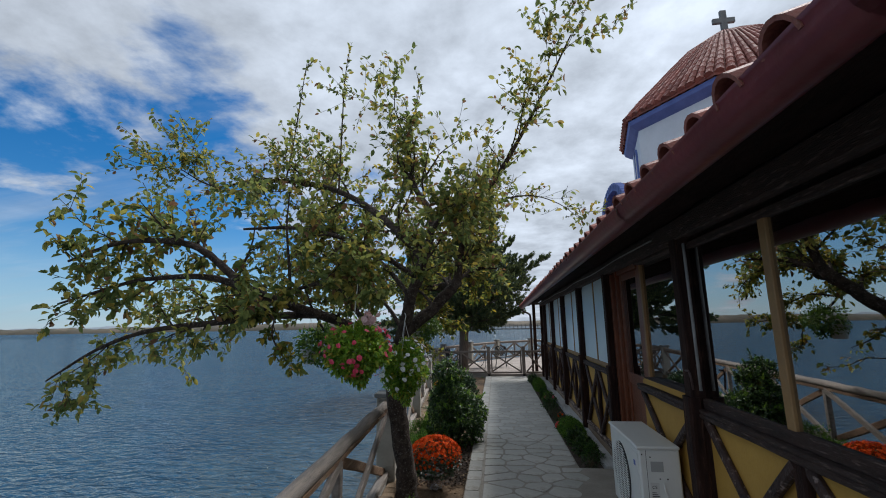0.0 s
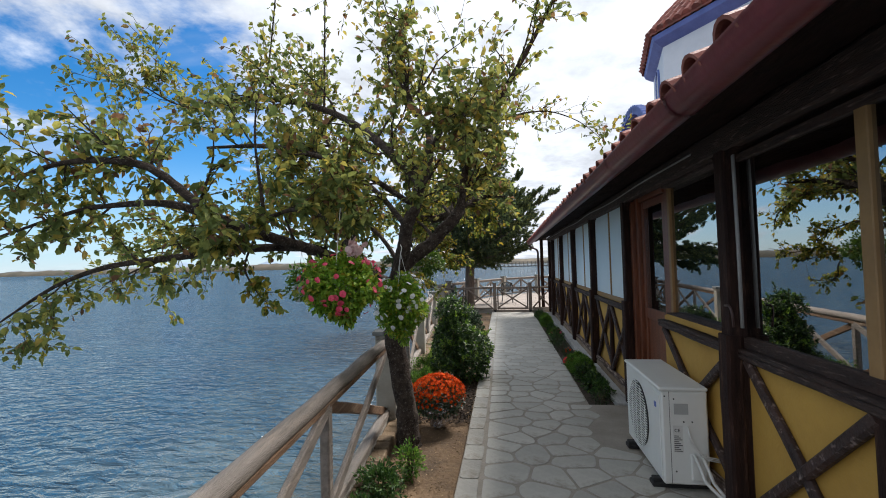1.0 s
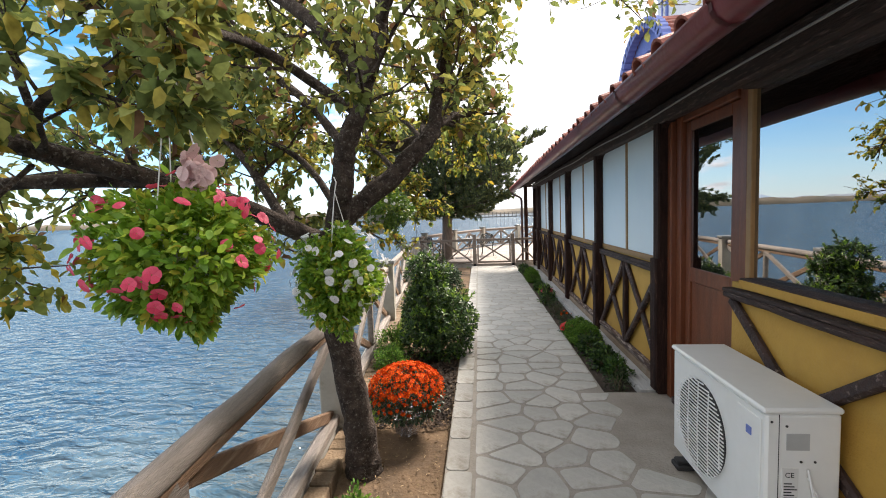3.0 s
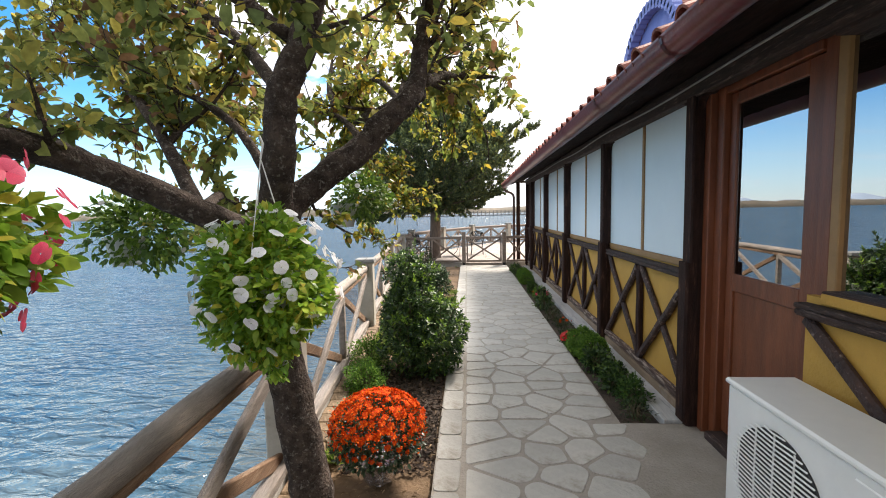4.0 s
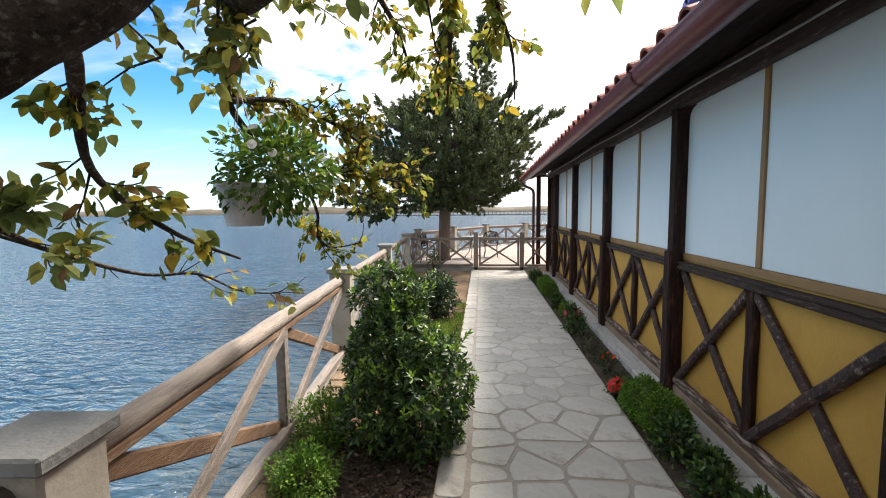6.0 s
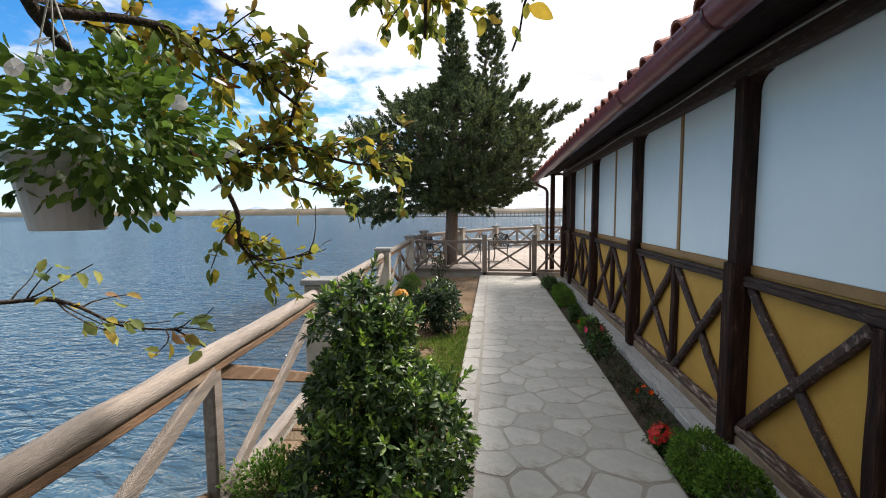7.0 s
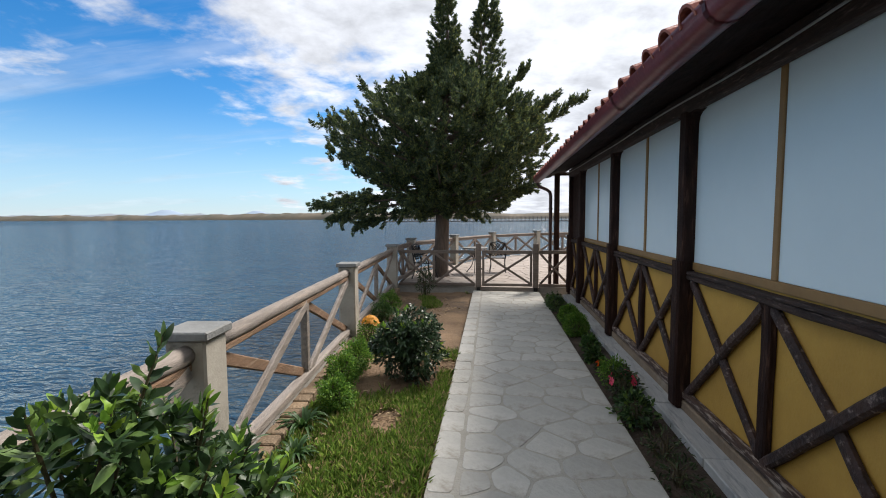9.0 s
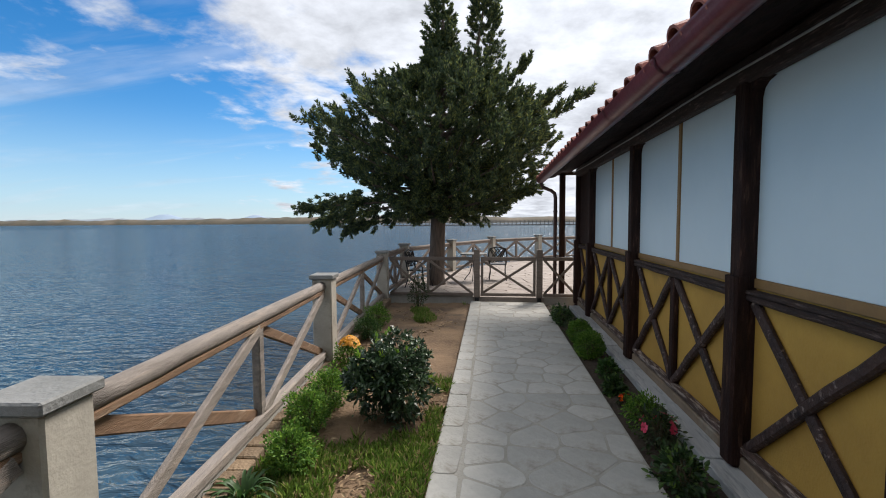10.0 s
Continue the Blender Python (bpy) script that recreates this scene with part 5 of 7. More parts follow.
for nm, ctrl in BOUGHS.items():
    ln = smooth_line(ctrl)
    bm = bmesh.new()
    pts = [Vector(q[:3]) - T0 + Vector(rng.normal(size=3)) * q[3] * 0.05 for q in ln]
    if ctrl[0][3] > 0.05:
        bark_tube(bm, pts, [q[3] * rng.uniform(0.96, 1.06) for q in ln])
    else:
        tube(bm, pts, [q[3] * rng.uniform(0.93, 1.09) for q in ln], 12)
    part("trunk" if nm == "trunk" else "limb", bm, M_BARK, tree, smooth=True)
    if nm == "trunk":
        continue
    total = sum((pts[i + 1] - pts[i]).length for i in range(len(pts) - 1))
    short = {"path_limb": 0.5, "basket_limb": 0.42, "near_limb": 0.40, "near_side": 0.36, "inner_limb": 0.55, "back_left_limb": 0.36, "right_limb": 0.7, "front_limb": 0.6, "left_limb": 0.6, "low_limb": 0.45, "under_limb": 0.55, "outer_limb": 0.8, "overhead_limb": 0.5}.get(nm, 1.0)
    rate = {"far_sprig": 8, "behind_limb": 12, "gap_limb": 12, "back_left_limb": 6, "inner_limb": 8.5, "basket_limb": 13, "near_limb": 11, "near_side": 9, "left_limb": 6.5, "low_limb": 5, "under_limb": 6.5, "outer_limb": 7, "top_limb": 8, "back_limb": 5.5, "front_limb": 8, "overhead_limb": 16, "arm": 6.5, "upright": 6.5, "right_limb": 8.5, "side_limb": 8, "fill_limb": 7.5, "spray_limb": 15, "rear_spray": 17, "upper_spray": 24, "outer_spray": 20}
    for k in range(int(total * rate.get(nm, 24 if nm in SPARSE else 12 if nm in SHOOTS else 9.5))):
        i = int(rng.uniform(0.46 if nm in ("upright", "arm") else 0.22, 1.0) * (len(pts) - 1))
        i = min(i, len(pts) - 2)
        d = (pts[i + 1] - pts[i]).normalized()
        s = d.cross(Vector(rng.normal(size=3))).normalized()
        nd = d * 0.6 + s * 0.8 + Vector((0, 0, rng.uniform(-0.15, 0.6)))
        if nm in SHOOTS:                 # upright year-old shoots, short-twigged
            grow(rng, pts[i], nd + d, rng.uniform(0.06, 0.22), 0.004, 3, lines, bare, 0.3, 0.3)
        elif nm == "far_sprig" and i < len(pts) * 0.3:
            grow(rng, pts[i], nd, rng.uniform(0.2, 0.5), 0.006, 2, lines, tips, 0.3, 0.0)
        elif nm in SPARSE:               # sparse outer limbs
            grow(rng, pts[i], nd + d * 0.5, rng.uniform(0.06, 0.24), 0.004, 3, fine_lines, bare if nm == "far_sprig" else thin, 0.35, 0.25)
        else:
            grow(rng, pts[i], nd, rng.uniform(0.35, 1.0) * short, min(0.014, ln[i][3] * 0.45), 2, lines, bare if nm == "right_limb" else tips, 0.3, 0.2)
def clear_of_path(q):                    # the outer sprays end short of the walkway
    return q.y + T0.y < 7.30 and (q.x + T0.x < 0.05 or q.z + T0.z > 2.0)


def over_path(q):                        # no boughs hang low across the walkway
    return q.x + T0.x > 0.62 and q.y + T0.y > 4.9 and q.z + T0.z < 3.1 or q.x + T0.x > -1.7 and q.y + T0.y > 6.2 and q.z + T0.z < 2.4


thin = [q for q in thin if clear_of_path(q[0])]
tips = [q for q in tips if not over_path(q[0])]
lines = [q for q in lines if not any(over_path(p) for p in q[0])] + [q for q in fine_lines if q[0][-1].y + T0.y < 7.42]
bare = [q for q in bare if q[0].y + T0.y < 6.1 or q[0].x + T0.x < -0.7]
bm = bmesh.new()
for pts, rad, level in lines:
    tube(bm, pts, [max(0.0022, r) for r in rad], 4 if level > 2 else 5, False)
tagged(part("brushwood", bm, M_BARK, tree, "fine dark twigs"), kind="stuff")
c, a, s = [], [], []
for p, d, level in tips:
    for _ in range(rng.integers(2, 5)):
        if rng.random() < 0.9:
            v = d * 0.4 + Vector(rng.normal(size=3)) * 0.7 + Vector((0, 0, -0.35))
            c.append(tuple(p + Vector(rng.normal(size=3)) * 0.015))
            a.append(tuple(v))
            s.append(rng.uniform(0.048, 0.09))
for p, d, level in bare:
    if rng.random() < 0.7:
        c.append(tuple(p + Vector(rng.normal(size=3)) * 0.01))
        a.append(tuple(d * 0.6 + Vector(rng.normal(size=3)) * 0.6 + Vector((0, 0, -0.25))))
        s.append(rng.uniform(0.05, 0.085))
fc, fa, fs = [], [], []
for p, d, level in thin:
    for _ in range(int(rng.integers(2, 6))):
        fc.append(tuple(p + Vector(rng.normal(size=3)) * 0.012))
        fa.append(tuple(d * 0.6 + Vector(rng.normal(size=3)) * 0.6 + Vector((0, 0, -0.4))))
        fs.append(rng.uniform(0.030, 0.064))
part("near_foliage", fine_leaves("near_foliage", np.array(fc), np.array(fa), np.array(fs), 0.52, L_QUINCENEAR, rng), L_QUINCENEAR, tree, "yellow-green leaves on the outer sprays")
part("crown", leaf_mesh("crown", np.array(c), np.array(a), np.array(s), 0.58, L_QUINCE, 0.12, None, rng), L_QUINCE, tree, "yellow-green quince leaves, thinning")

cedar = thing("cypress_tree", "dark green cypress with two pointed leaders by the terrace", "tree", (-1.1, 18.5, 0.0))
rng = np.random.default_rng(33)
bm = bmesh.new()
tube(bm, [(0, 0, -0.05), (0, 0, 0.25), (0.03, 0, 1.0), (0.06, 0, 2.0), (0.10, 0, 3.2), (0.12, 0, 4.6), (0.18, 0, 6.0), (0.24, 0, 7.2)], [0.26, 0.205, 0.19, 0.18, 0.14, 0.09, 0.05, 0.012], 14)
part("trunk", bm, M_CEDARBARK, cedar, smooth=True)
bm = bmesh.new()
tube(bm, [(0.06, 0, 2.1), (0.40, 0.05, 3.4), (0.80, 0.08, 4.8), (1.10, 0.05, 6.2), (1.27, 0, 7.3)], [0.13, 0.10, 0.07, 0.04, 0.01], 10)
part("leader", bm, M_CEDARBARK, cedar, smooth=True)
LEFT_Z = ([1.6, 1.85, 2.3, 2.7, 3.1, 3.6, 4.1, 4.6, 5.0, 5.4, 5.8, 6.0], [0.5, 1.15, 1.7, 2.4, 2.9, 3.0, 2.55, 1.70, 0.75, 0.30, 0.15, 0.1])
RIGHT_Z = ([1.6, 1.85, 2.3, 2.7, 3.1, 3.6, 4.1, 4.6, 5.0, 5.4, 5.8, 6.0], [0.5, 1.2, 1.95, 2.4, 2.7, 2.75, 2.4, 1.85, 1.25, 0.50, 0.2, 0.1])


def spread(az, z):
    """How far the crown reaches at a height, towards an azimuth: fuller on the open side, lumpy all round."""
    lo, hi = float(np.interp(z, *LEFT_Z)), float(np.interp(z, *RIGHT_Z))
    w = 0.5 + 0.5 * math.cos(az)
    lump = noise.noise((math.cos(az) * 2.1, math.sin(az) * 2.1, z * 1.5)) + 0.6 * noise.noise((math.cos(az) * 5, math.sin(az) * 5, z * 3.4))
    return (lo + (hi - lo) * w) * (1.0 + 0.30 * lump)


C, A = [], []


def plume(p, d, ln, n, thick=0.055):
    d = Vector(d).normalized()
    for k in range(n):
        f = rng.random()
        q = p + d * (ln * f)
        s = d.cross(Vector(rng.normal(size=3))).normalized()
        C.append(tuple(q + s * thick * (1 - f * 0.8) * rng.random()))
        A.append(tuple(d * 0.9 + s * rng.uniform(0.25, 0.95)))


def limb(pts, r0):
    bm = bmesh.new()
    n = len(pts)
    tube(bm, pts, [r0 * (1 - 0.85 * u / (n - 1)) for u in range(n)], 5, False)
    part("branch", bm, M_CEDARBARK, cedar)


for k in range(74):                      # ascending limbs through the body of the crown
    z0 = 1.75 + 3.3 * (k / 74) ** 1.1
    az = k * 2.39996 + rng.uniform(-0.3, 0.3)
    dirv = Vector((math.cos(az), math.sin(az), 0))
    R = 0.92 * spread(az, min(5.9, z0 + 0.5))
    rise = rng.uniform(0.25, 0.6)
    limb([Vector((0.06, 0, z0)) + dirv * (R * u) + Vector((0, 0, rise * u * u)) for u in np.linspace(0, 1, 6)], 0.045)
for k in range(2700):                    # plumes over and under the surface of the crown
    z = 1.65 + 4.3 * rng.random() ** 0.92
    az = rng.uniform(0, 2 * math.pi)
    R = spread(az, z)
    u = 1.0 - 0.55 * rng.random() ** 1.9
    dirv = Vector((math.cos(az), math.sin(az), 0))
    p = Vector((0.15, 0, z)) + dirv * (R * u - 0.15)
    up = rng.uniform(0.35, 1.1) if z > 2.3 else rng.uniform(-0.25, 0.45)
    plume(p, dirv * rng.uniform(0.4, 1.0) + Vector((0, 0, up)) + Vector(rng.normal(size=3)) * 0.3, rng.uniform(0.16, 0.36) * (1.15 if u > 0.93 else 0.85), 88)
for k in range(620):                     # inner sprays that close the lower crown
    z = rng.uniform(1.85, 4.3)
    az = rng.uniform(0, 2 * math.pi)
    p = Vector((0.15, 0, z)) + Vector((math.cos(az), math.sin(az), 0)) * spread(az, z) * rng.uniform(0.2, 0.62)
    plume(p, Vector(rng.normal(size=3)) + Vector((0, 0, 0.5)), rng.uniform(0.18, 0.34), 80, 0.07)
for cx, cz, top, r0, seed in ((0.10, 4.5, 7.32, 0.54, 1), (1.10, 4.5, 7.40, 0.52, 2)):       # the two pointed leaders
    for k in range(270):
        f = rng.random() ** 0.8
        z = cz + (top - cz) * f
        az = rng.uniform(0, 2 * math.pi)
        lump = 1.0 + 0.55 * noise.noise((math.cos(az) * 1.4 + seed * 9, math.sin(az) * 1.4, z * 2.6))
        R = r0 * (1 - f) ** 0.75 * lump + 0.03
        lean = float(np.interp(z, [5.0, 7.4], [0.0, 0.08 if seed == 1 else 0.18]))
        dirv = Vector((math.cos(az), math.sin(az), 0))
        plume(Vector((cx + lean, 0, z)) + dirv * R * rng.uniform(0.4, 1.0), dirv * 0.7 + Vector((0, 0, rng.uniform(0.4, 1.1))), rng.uniform(0.10, 0.24), 60, 0.04)
# lone boughs that break the outline: low drooping ones over the water, upswept ones by the roof
for ex, ey, z0, z1, n, rad in ((-3.45, -0.3, 2.15, 1.98, 70, 0.17), (-2.9, -0.5, 2.1, 1.62, 60, 0.17), (-2.4, 0.2, 2.0, 1.42, 40, 0.14), (-3.0, 0.5, 2.3, 2.1, 40, 0.14),
                               (2.15, -0.2, 3.6, 5.30, 62, 0.15), (2.85, -0.3, 3.2, 4.55, 62, 0.15), (3.50, -0.2, 3.1, 4.48, 50, 0.11), (2.6, 0.2, 2.6, 3.6, 50, 0.15),
                               (-2.95, 0.0, 3.0, 4.25, 50, 0.14), (-1.95, -0.2, 3.6, 5.05, 46, 0.14), (-3.1, 0.3, 2.6, 3.5, 46, 0.14), (2.3, -0.4, 1.9, 2.35, 40, 0.14)):
    pts = [Vector((0.06 + (ex - 0.06) * u, ey * u, z0 + (z1 - z0) * u ** 1.6)) for u in np.linspace(0, 1, 7)]
    limb(pts, 0.05)
    for k in range(n):
        u = rng.uniform(0.45, 1.0)
        q = Vector((0.06 + (ex - 0.06) * u, ey * u, z0 + (z1 - z0) * u ** 1.6)) + Vector(rng.normal(size=3)) * rad * (1.25 - u)
        plume(q, Vector((np.sign(ex) * 0.8, 0, (z1 - z0) * 0.9)) + Vector(rng.normal(size=3)) * 0.35, rng.uniform(0.16, 0.32), 88)
C, A = np.array(C), np.array(A)
part("crown", needle_mesh("crown", C, A, rng.uniform(0.055, 0.105, len(C)), 0.34, L_CEDAR, rng), L_CEDAR, cedar, "dense dark scale-leaf sprays")


# ---- plants ----
def shrub(name, label, category, at, r, n, size, wide, material, seed, lump=0.2, shell=0.5, stems=7, group="", lift=None):
    t = thing(name, label, category, at, 0, group)
    g = np.random.default_rng(seed)
    bm = bmesh.new()
    for k in range(stems):
        a = g.uniform(0, 6.28)
        e = Vector((math.cos(a) * r[0] * 0.6 * g.random(), math.sin(a) * r[1] * 0.6 * g.random(), r[2] * g.uniform(1.2, 1.8)))
        tube(bm, [(e.x * 0.1, e.y * 0.1, -0.04), tuple(e * 0.5 + Vector(g.normal(size=3)) * 0.02), tuple(e)], [0.012 * r[2] / 0.4 + 0.002, 0.008, 0.003], 5, False)
    tagged(part("stem", bm, M_STEM, t), kind="stuff")
    c, a = ellipsoid_leaves(g, n, r, lump, shell)
    c[:, 2] += r[2] * 0.98 if lift is None else lift
    keep = c[:, 2] > 0.0
    c, a = c[keep], a[keep]
    part("foliage", leaf_mesh("foliage", c, a, g.uniform(0.7, 1.25, len(c)) * size, wide, material, 0.1, None, g), material, t)
    return t, g


def flower_heads(t, g, n, r, lift, radius, material, up=0.1, petals=6, label="", part_name="flower"):
    d = g.normal(size=(n * 4, 3))
    d /= np.linalg.norm(d, axis=1, keepdims=True)
    d = d[d[:, 2] > up][:n]
    p = d * np.array(r) * 1.04
    p[:, 2] += lift
    return blossoms(part_name, p, d, radius, material, t, petals, g, label)


def laurel_bush(label, at, lobes, seed, density, leaf, fresh=0.3, shoots=0, old=None):
    """A bush of several lobes, clothed in whorls of leaves round each shoot, the youngest leaves pale."""
    t = thing("laurel_bush", label, "bush", at)
    g = np.random.default_rng(seed)
    bm = bmesh.new()
    c, a, s, yc, ya, ys = [], [], [], [], [], []
    for ox, oy, oz, rx, ry, rz in lobes:
        o = np.array([ox, oy, oz])
        tube(bm, [(ox * 0.15, oy * 0.15, -0.05), (ox * 0.6, oy * 0.6, oz * 0.5), (ox, oy, oz + rz * 0.5)], [0.022, 0.016, 0.006], 6, False)
        q, w = ellipsoid_leaves(g, int(density * 2.4 * (rx * ry * rz) ** 0.667 * 10), (rx * 0.9, ry * 0.9, rz * 0.9), 0.15, 0.6)
        c.extend(q + o)
        a.extend(w)
        s.extend(g.uniform(0.7, 1.15, len(q)) * leaf)
        for k in range(int(density * (rx * ry * rz) ** 0.667 * 10)):
            d = g.normal(size=3)
            d[2] = abs(d[2]) if g.random() < 0.6 else d[2]
            d /= np.linalg.norm(d)
            root = o + d * np.array([rx, ry, rz]) * g.uniform(0.86, 1.16)
            ax = d + np.array([0, 0, 0.55]) + g.normal(size=3) * 0.25
            ax /= np.linalg.norm(ax)
            e1 = np.cross(ax, g.normal(size=3))
            e1 /= np.linalg.norm(e1)
            e2 = np.cross(ax, e1)
            young = g.random() < fresh
            for j in range(9):
                f = 2.4 * j
                u = j / 8
                side = e1 * math.cos(f) + e2 * math.sin(f)
                (yc if young and u > 0.5 else c).append(root + ax * leaf * 0.7 * u)
                (ya if young and u > 0.5 else a).append(side * (1.1 - 0.8 * u) + ax * (0.25 + 0.9 * u))
                (ys if young and u > 0.5 else s).append(leaf * (1.05 - 0.45 * u) * g.uniform(0.85, 1.15))
    for k in range(shoots):               # leafy shoots that stand out of the dome
        ox, oy, oz, rx, ry, rz = lobes[int(g.integers(len(lobes)))]
        w, q = g.uniform(0, 6.28), g.uniform(0.1, 0.9)
        root = np.array([ox + rx * q * math.cos(w), oy + ry * q * math.sin(w), oz + rz * math.sqrt(1 - q * q) * 0.8])
        ax = np.array([math.cos(w) * q * 0.7, math.sin(w) * q * 0.7, 1.0]) + g.normal(size=3) * 0.12
        ax /= np.linalg.norm(ax)
        ln = g.uniform(0.10, 0.26)
        e1 = np.cross(ax, np.array([0.3, 0.9, 0.1]))
        e1 /= np.linalg.norm(e1)
        e2 = np.cross(ax, e1)
        tube(bm, [tuple(root - ax * 0.1), tuple(root + ax * ln * 0.5), tuple(root + ax * ln)], [0.005, 0.004, 0.002], 5, False)
        m = int(ln * 88) + 5
        for j in range(m):
            u = (j + 0.5) / m
            f = 2.4 * j + k
            side = e1 * math.cos(f) + e2 * math.sin(f)
            top = u > 0.62 and k % 3 != 0
            (yc if top else c).append(root + ax * ln * u)
            (ya if top else a).append(side * (1.15 - 0.8 * u) + ax * (0.1 + 0.9 * u))
            (ys if top else s).append(leaf * (1.15 - 0.5 * u) * g.uniform(0.85, 1.15))
    tagged(part("stem", bm, M_STEM, t), kind="stuff")
    for nm, cc, aa, ss, m in (("foliage", c, a, s, old or L_LAUREL), ("young_growth", yc, ya, ys, L_YOUNG)):
        cc, aa, ss = np.array(cc), np.array(aa), np.array(ss)
        keep = cc[:, 2] > 0.0
        ob = part(nm, fine_leaves(nm, cc[keep], aa[keep], ss[keep], 0.36, m, g), m, t, "pale yellow-green young leaves" if nm == "young_growth" else "")
        tagged(ob, kind="stuff")
    return t


laurel_bush("tall dense glossy dark green laurel bush beside the path", (-0.35, 7.75, -0.05),
            [(-0.05, 0.05, 0.55, 0.27, 0.33, 0.42), (0.26, -0.14, 0.38, 0.27, 0.30, 0.33), (-0.08, -0.20, 0.26, 0.24, 0.26, 0.27), (-0.12, 0.10, 0.98, 0.19, 0.22, 0.26), (-0.02, 0.22, 0.84, 0.19, 0.22, 0.24), (0.18, 0.20, 0.40, 0.26, 0.28, 0.29), (-0.19, 0.22, 0.46, 0.2, 0.24, 0.36), (0.16, -0.16, 0.17, 0.30, 0.30, 0.20)], 41, 195, 0.062, 0.34, 70)
laurel_bush("rounded dark green laurel bush in the bed", (-0.50, 11.42, -0.04),
            [(0, 0, 0.30, 0.29, 0.27, 0.28), (0.14, -0.10, 0.25, 0.2, 0.2, 0.23), (-0.16, -0.04, 0.28, 0.20, 0.2, 0.24), (0.04, 0.10, 0.44, 0.22, 0.2, 0.22), (-0.08, -0.14, 0.36, 0.2, 0.18, 0.22)], 42, 150, 0.068, 0.04, 6, L_DARKBUSH)
for k, (x, y, r, h) in enumerate(((-0.74, 7.0, 0.17, 0.17), (-0.85, 7.6, 0.2, 0.2), (-1.11, 11.52, 0.165, 0.19), (-1.12, 11.10, 0.155, 0.18), (-0.98, 10.54, 0.145, 0.16), (-1.50, 14.5, 0.19, 0.19), (-1.46, 13.85, 0.17, 0.16), (-0.68, 6.45, 0.14, 0.11))):
    shrub("box_shrub", "small clipped bright green shrub by the kerb", "bush", (x, y, -0.05), (r, r, h), 3000, 0.024, 0.55, L_BASIL if k > 5 else L_BOX, 50 + k, 0.30, 0.5, group="small shrubs in the bed")
for k, (x, y, r, h) in enumerate(((-0.39, 4.55, 0.105, 0.15), (-0.54, 4.22, 0.16, 0.13), (-0.58, 3.85, 0.12, 0.09))):
    shrub("leafy_shrub", "loose young green shrub in the sandy soil", "bush", (x, y, -0.05), (r, r, h), 700 if k == 0 else 1500, 0.032, 0.5, L_BOX if k == 0 else L_BASIL, 57 + k, 0.4, group="young shrubs in the bed")
shrub("dark_shrub", "thin dark shrub by the wooden fence", "bush", (-1.12, 16.1, -0.05), (0.17, 0.15, 0.33), 650, 0.05, 0.42, L_DARKHERB, 69, 0.35)


def strap_plant(at, n, size, seed):
    t = thing("lily_tuft", "tuft of long arching light green strap leaves", "plant", at)
    g = np.random.default_rng(seed)
    for k in range(n):
        w, ln = g.uniform(0, 6.28), size * g.uniform(0.6, 1.1)
        d = Vector((math.cos(w), math.sin(w), 0))
        q = Vector((-d.y, d.x, 0))
        lean = g.uniform(0.35, 0.95)
        bm = bmesh.new()
        rows = []
        for u in np.linspace(0, 1, 6):
            c = d * (ln * lean * u) + Vector((0, 0, ln * (1.1 * u - (0.55 + 0.5 * lean) * u * u)))
            hw = 0.014 * (1 - u ** 2) + 0.001
            rows.append([bm.verts.new(c + q * hw + Vector((0, 0, 0.004))), bm.verts.new(c), bm.verts.new(c - q * hw + Vector((0, 0, 0.004)))])
        for r0, r1 in zip(rows, rows[1:]):
            for i in range(2):
                bm.faces.new((r0[i], r0[i + 1], r1[i + 1], r1[i]))
        part("leaf", bm, L_BASIL, t, smooth=True)
    return t


strap_plant((-1.12, 10.20, -0.05), 40, 0.36, 64)
strap_plant((-1.0, 9.8, -0.05), 30, 0.30, 65)
strap_plant((-0.93, 9.5, -0.05), 26, 0.26, 66)
mum, g = shrub("chrysanthemum_pot", "pot of orange chrysanthemums wrapped in silver foil", "potted flowers", (-0.335, 5.76, -0.02), (0.29, 0.29, 0.20), 3200, 0.036, 0.55, L_DARKBUSH, 61, 0.05, 0.4, 4, lift=0.29)
flower_heads(mum, g, 235, (0.31, 0.31, 0.235), 0.30, 0.021, P_ORANGE, 0.30, 14)
d = g.normal(size=(400, 3))
d /= np.linalg.norm(d, axis=1, keepdims=True)
d = d[(d[:, 2] > -0.25) & (d[:, 2] < 0.32)][:58]
blossoms("flower", d * np.array((0.31, 0.31, 0.22)) + np.array([0, 0, 0.30]), d, 0.020, P_ORANGE, mum, 14, g)
c, a = ellipsoid_leaves(g, 8000, (0.312, 0.312, 0.228), 0.05, 0.06)
c[:, 2] += 0.30
keep = c[:, 2] > 0.36 + 0.05 * g.normal(size=len(c))
tagged(part("bloom_mass", leaf_mesh("bloom_mass", c[keep], a[keep] + g.normal(size=a[keep].shape) * 0.6, g.uniform(0.012, 0.020, int(keep.sum())), 0.6, P_ORANGE, 0.1, None, g), P_ORANGE, mum), kind="stuff")
bm = bmesh.new()
lathe(bm, [(0.10, -0.02), (0.112, 0.05), (0.125, 0.10), (0.205, 0.165), (0.17, 0.16)], 30)
for v in bm.verts:
    v.co += Vector((random.uniform(-1, 1), random.uniform(-1, 1), random.uniform(-1, 1))) * 0.009
part("foil_wrap", bm, M_FOIL, mum, "crumpled silver foil wrapping")
mum2, g = shrub("chrysanthemum", "small amber-yellow chrysanthemum by the kerb", "flower", (-1.28, 12.55, -0.05), (0.165, 0.165, 0.17), 1100, 0.034, 0.5, L_BOX, 62)
flower_heads(mum2, g, 90, (0.13, 0.13, 0.19), 0.19, 0.024, P_YELLOW, 0.45, 9)


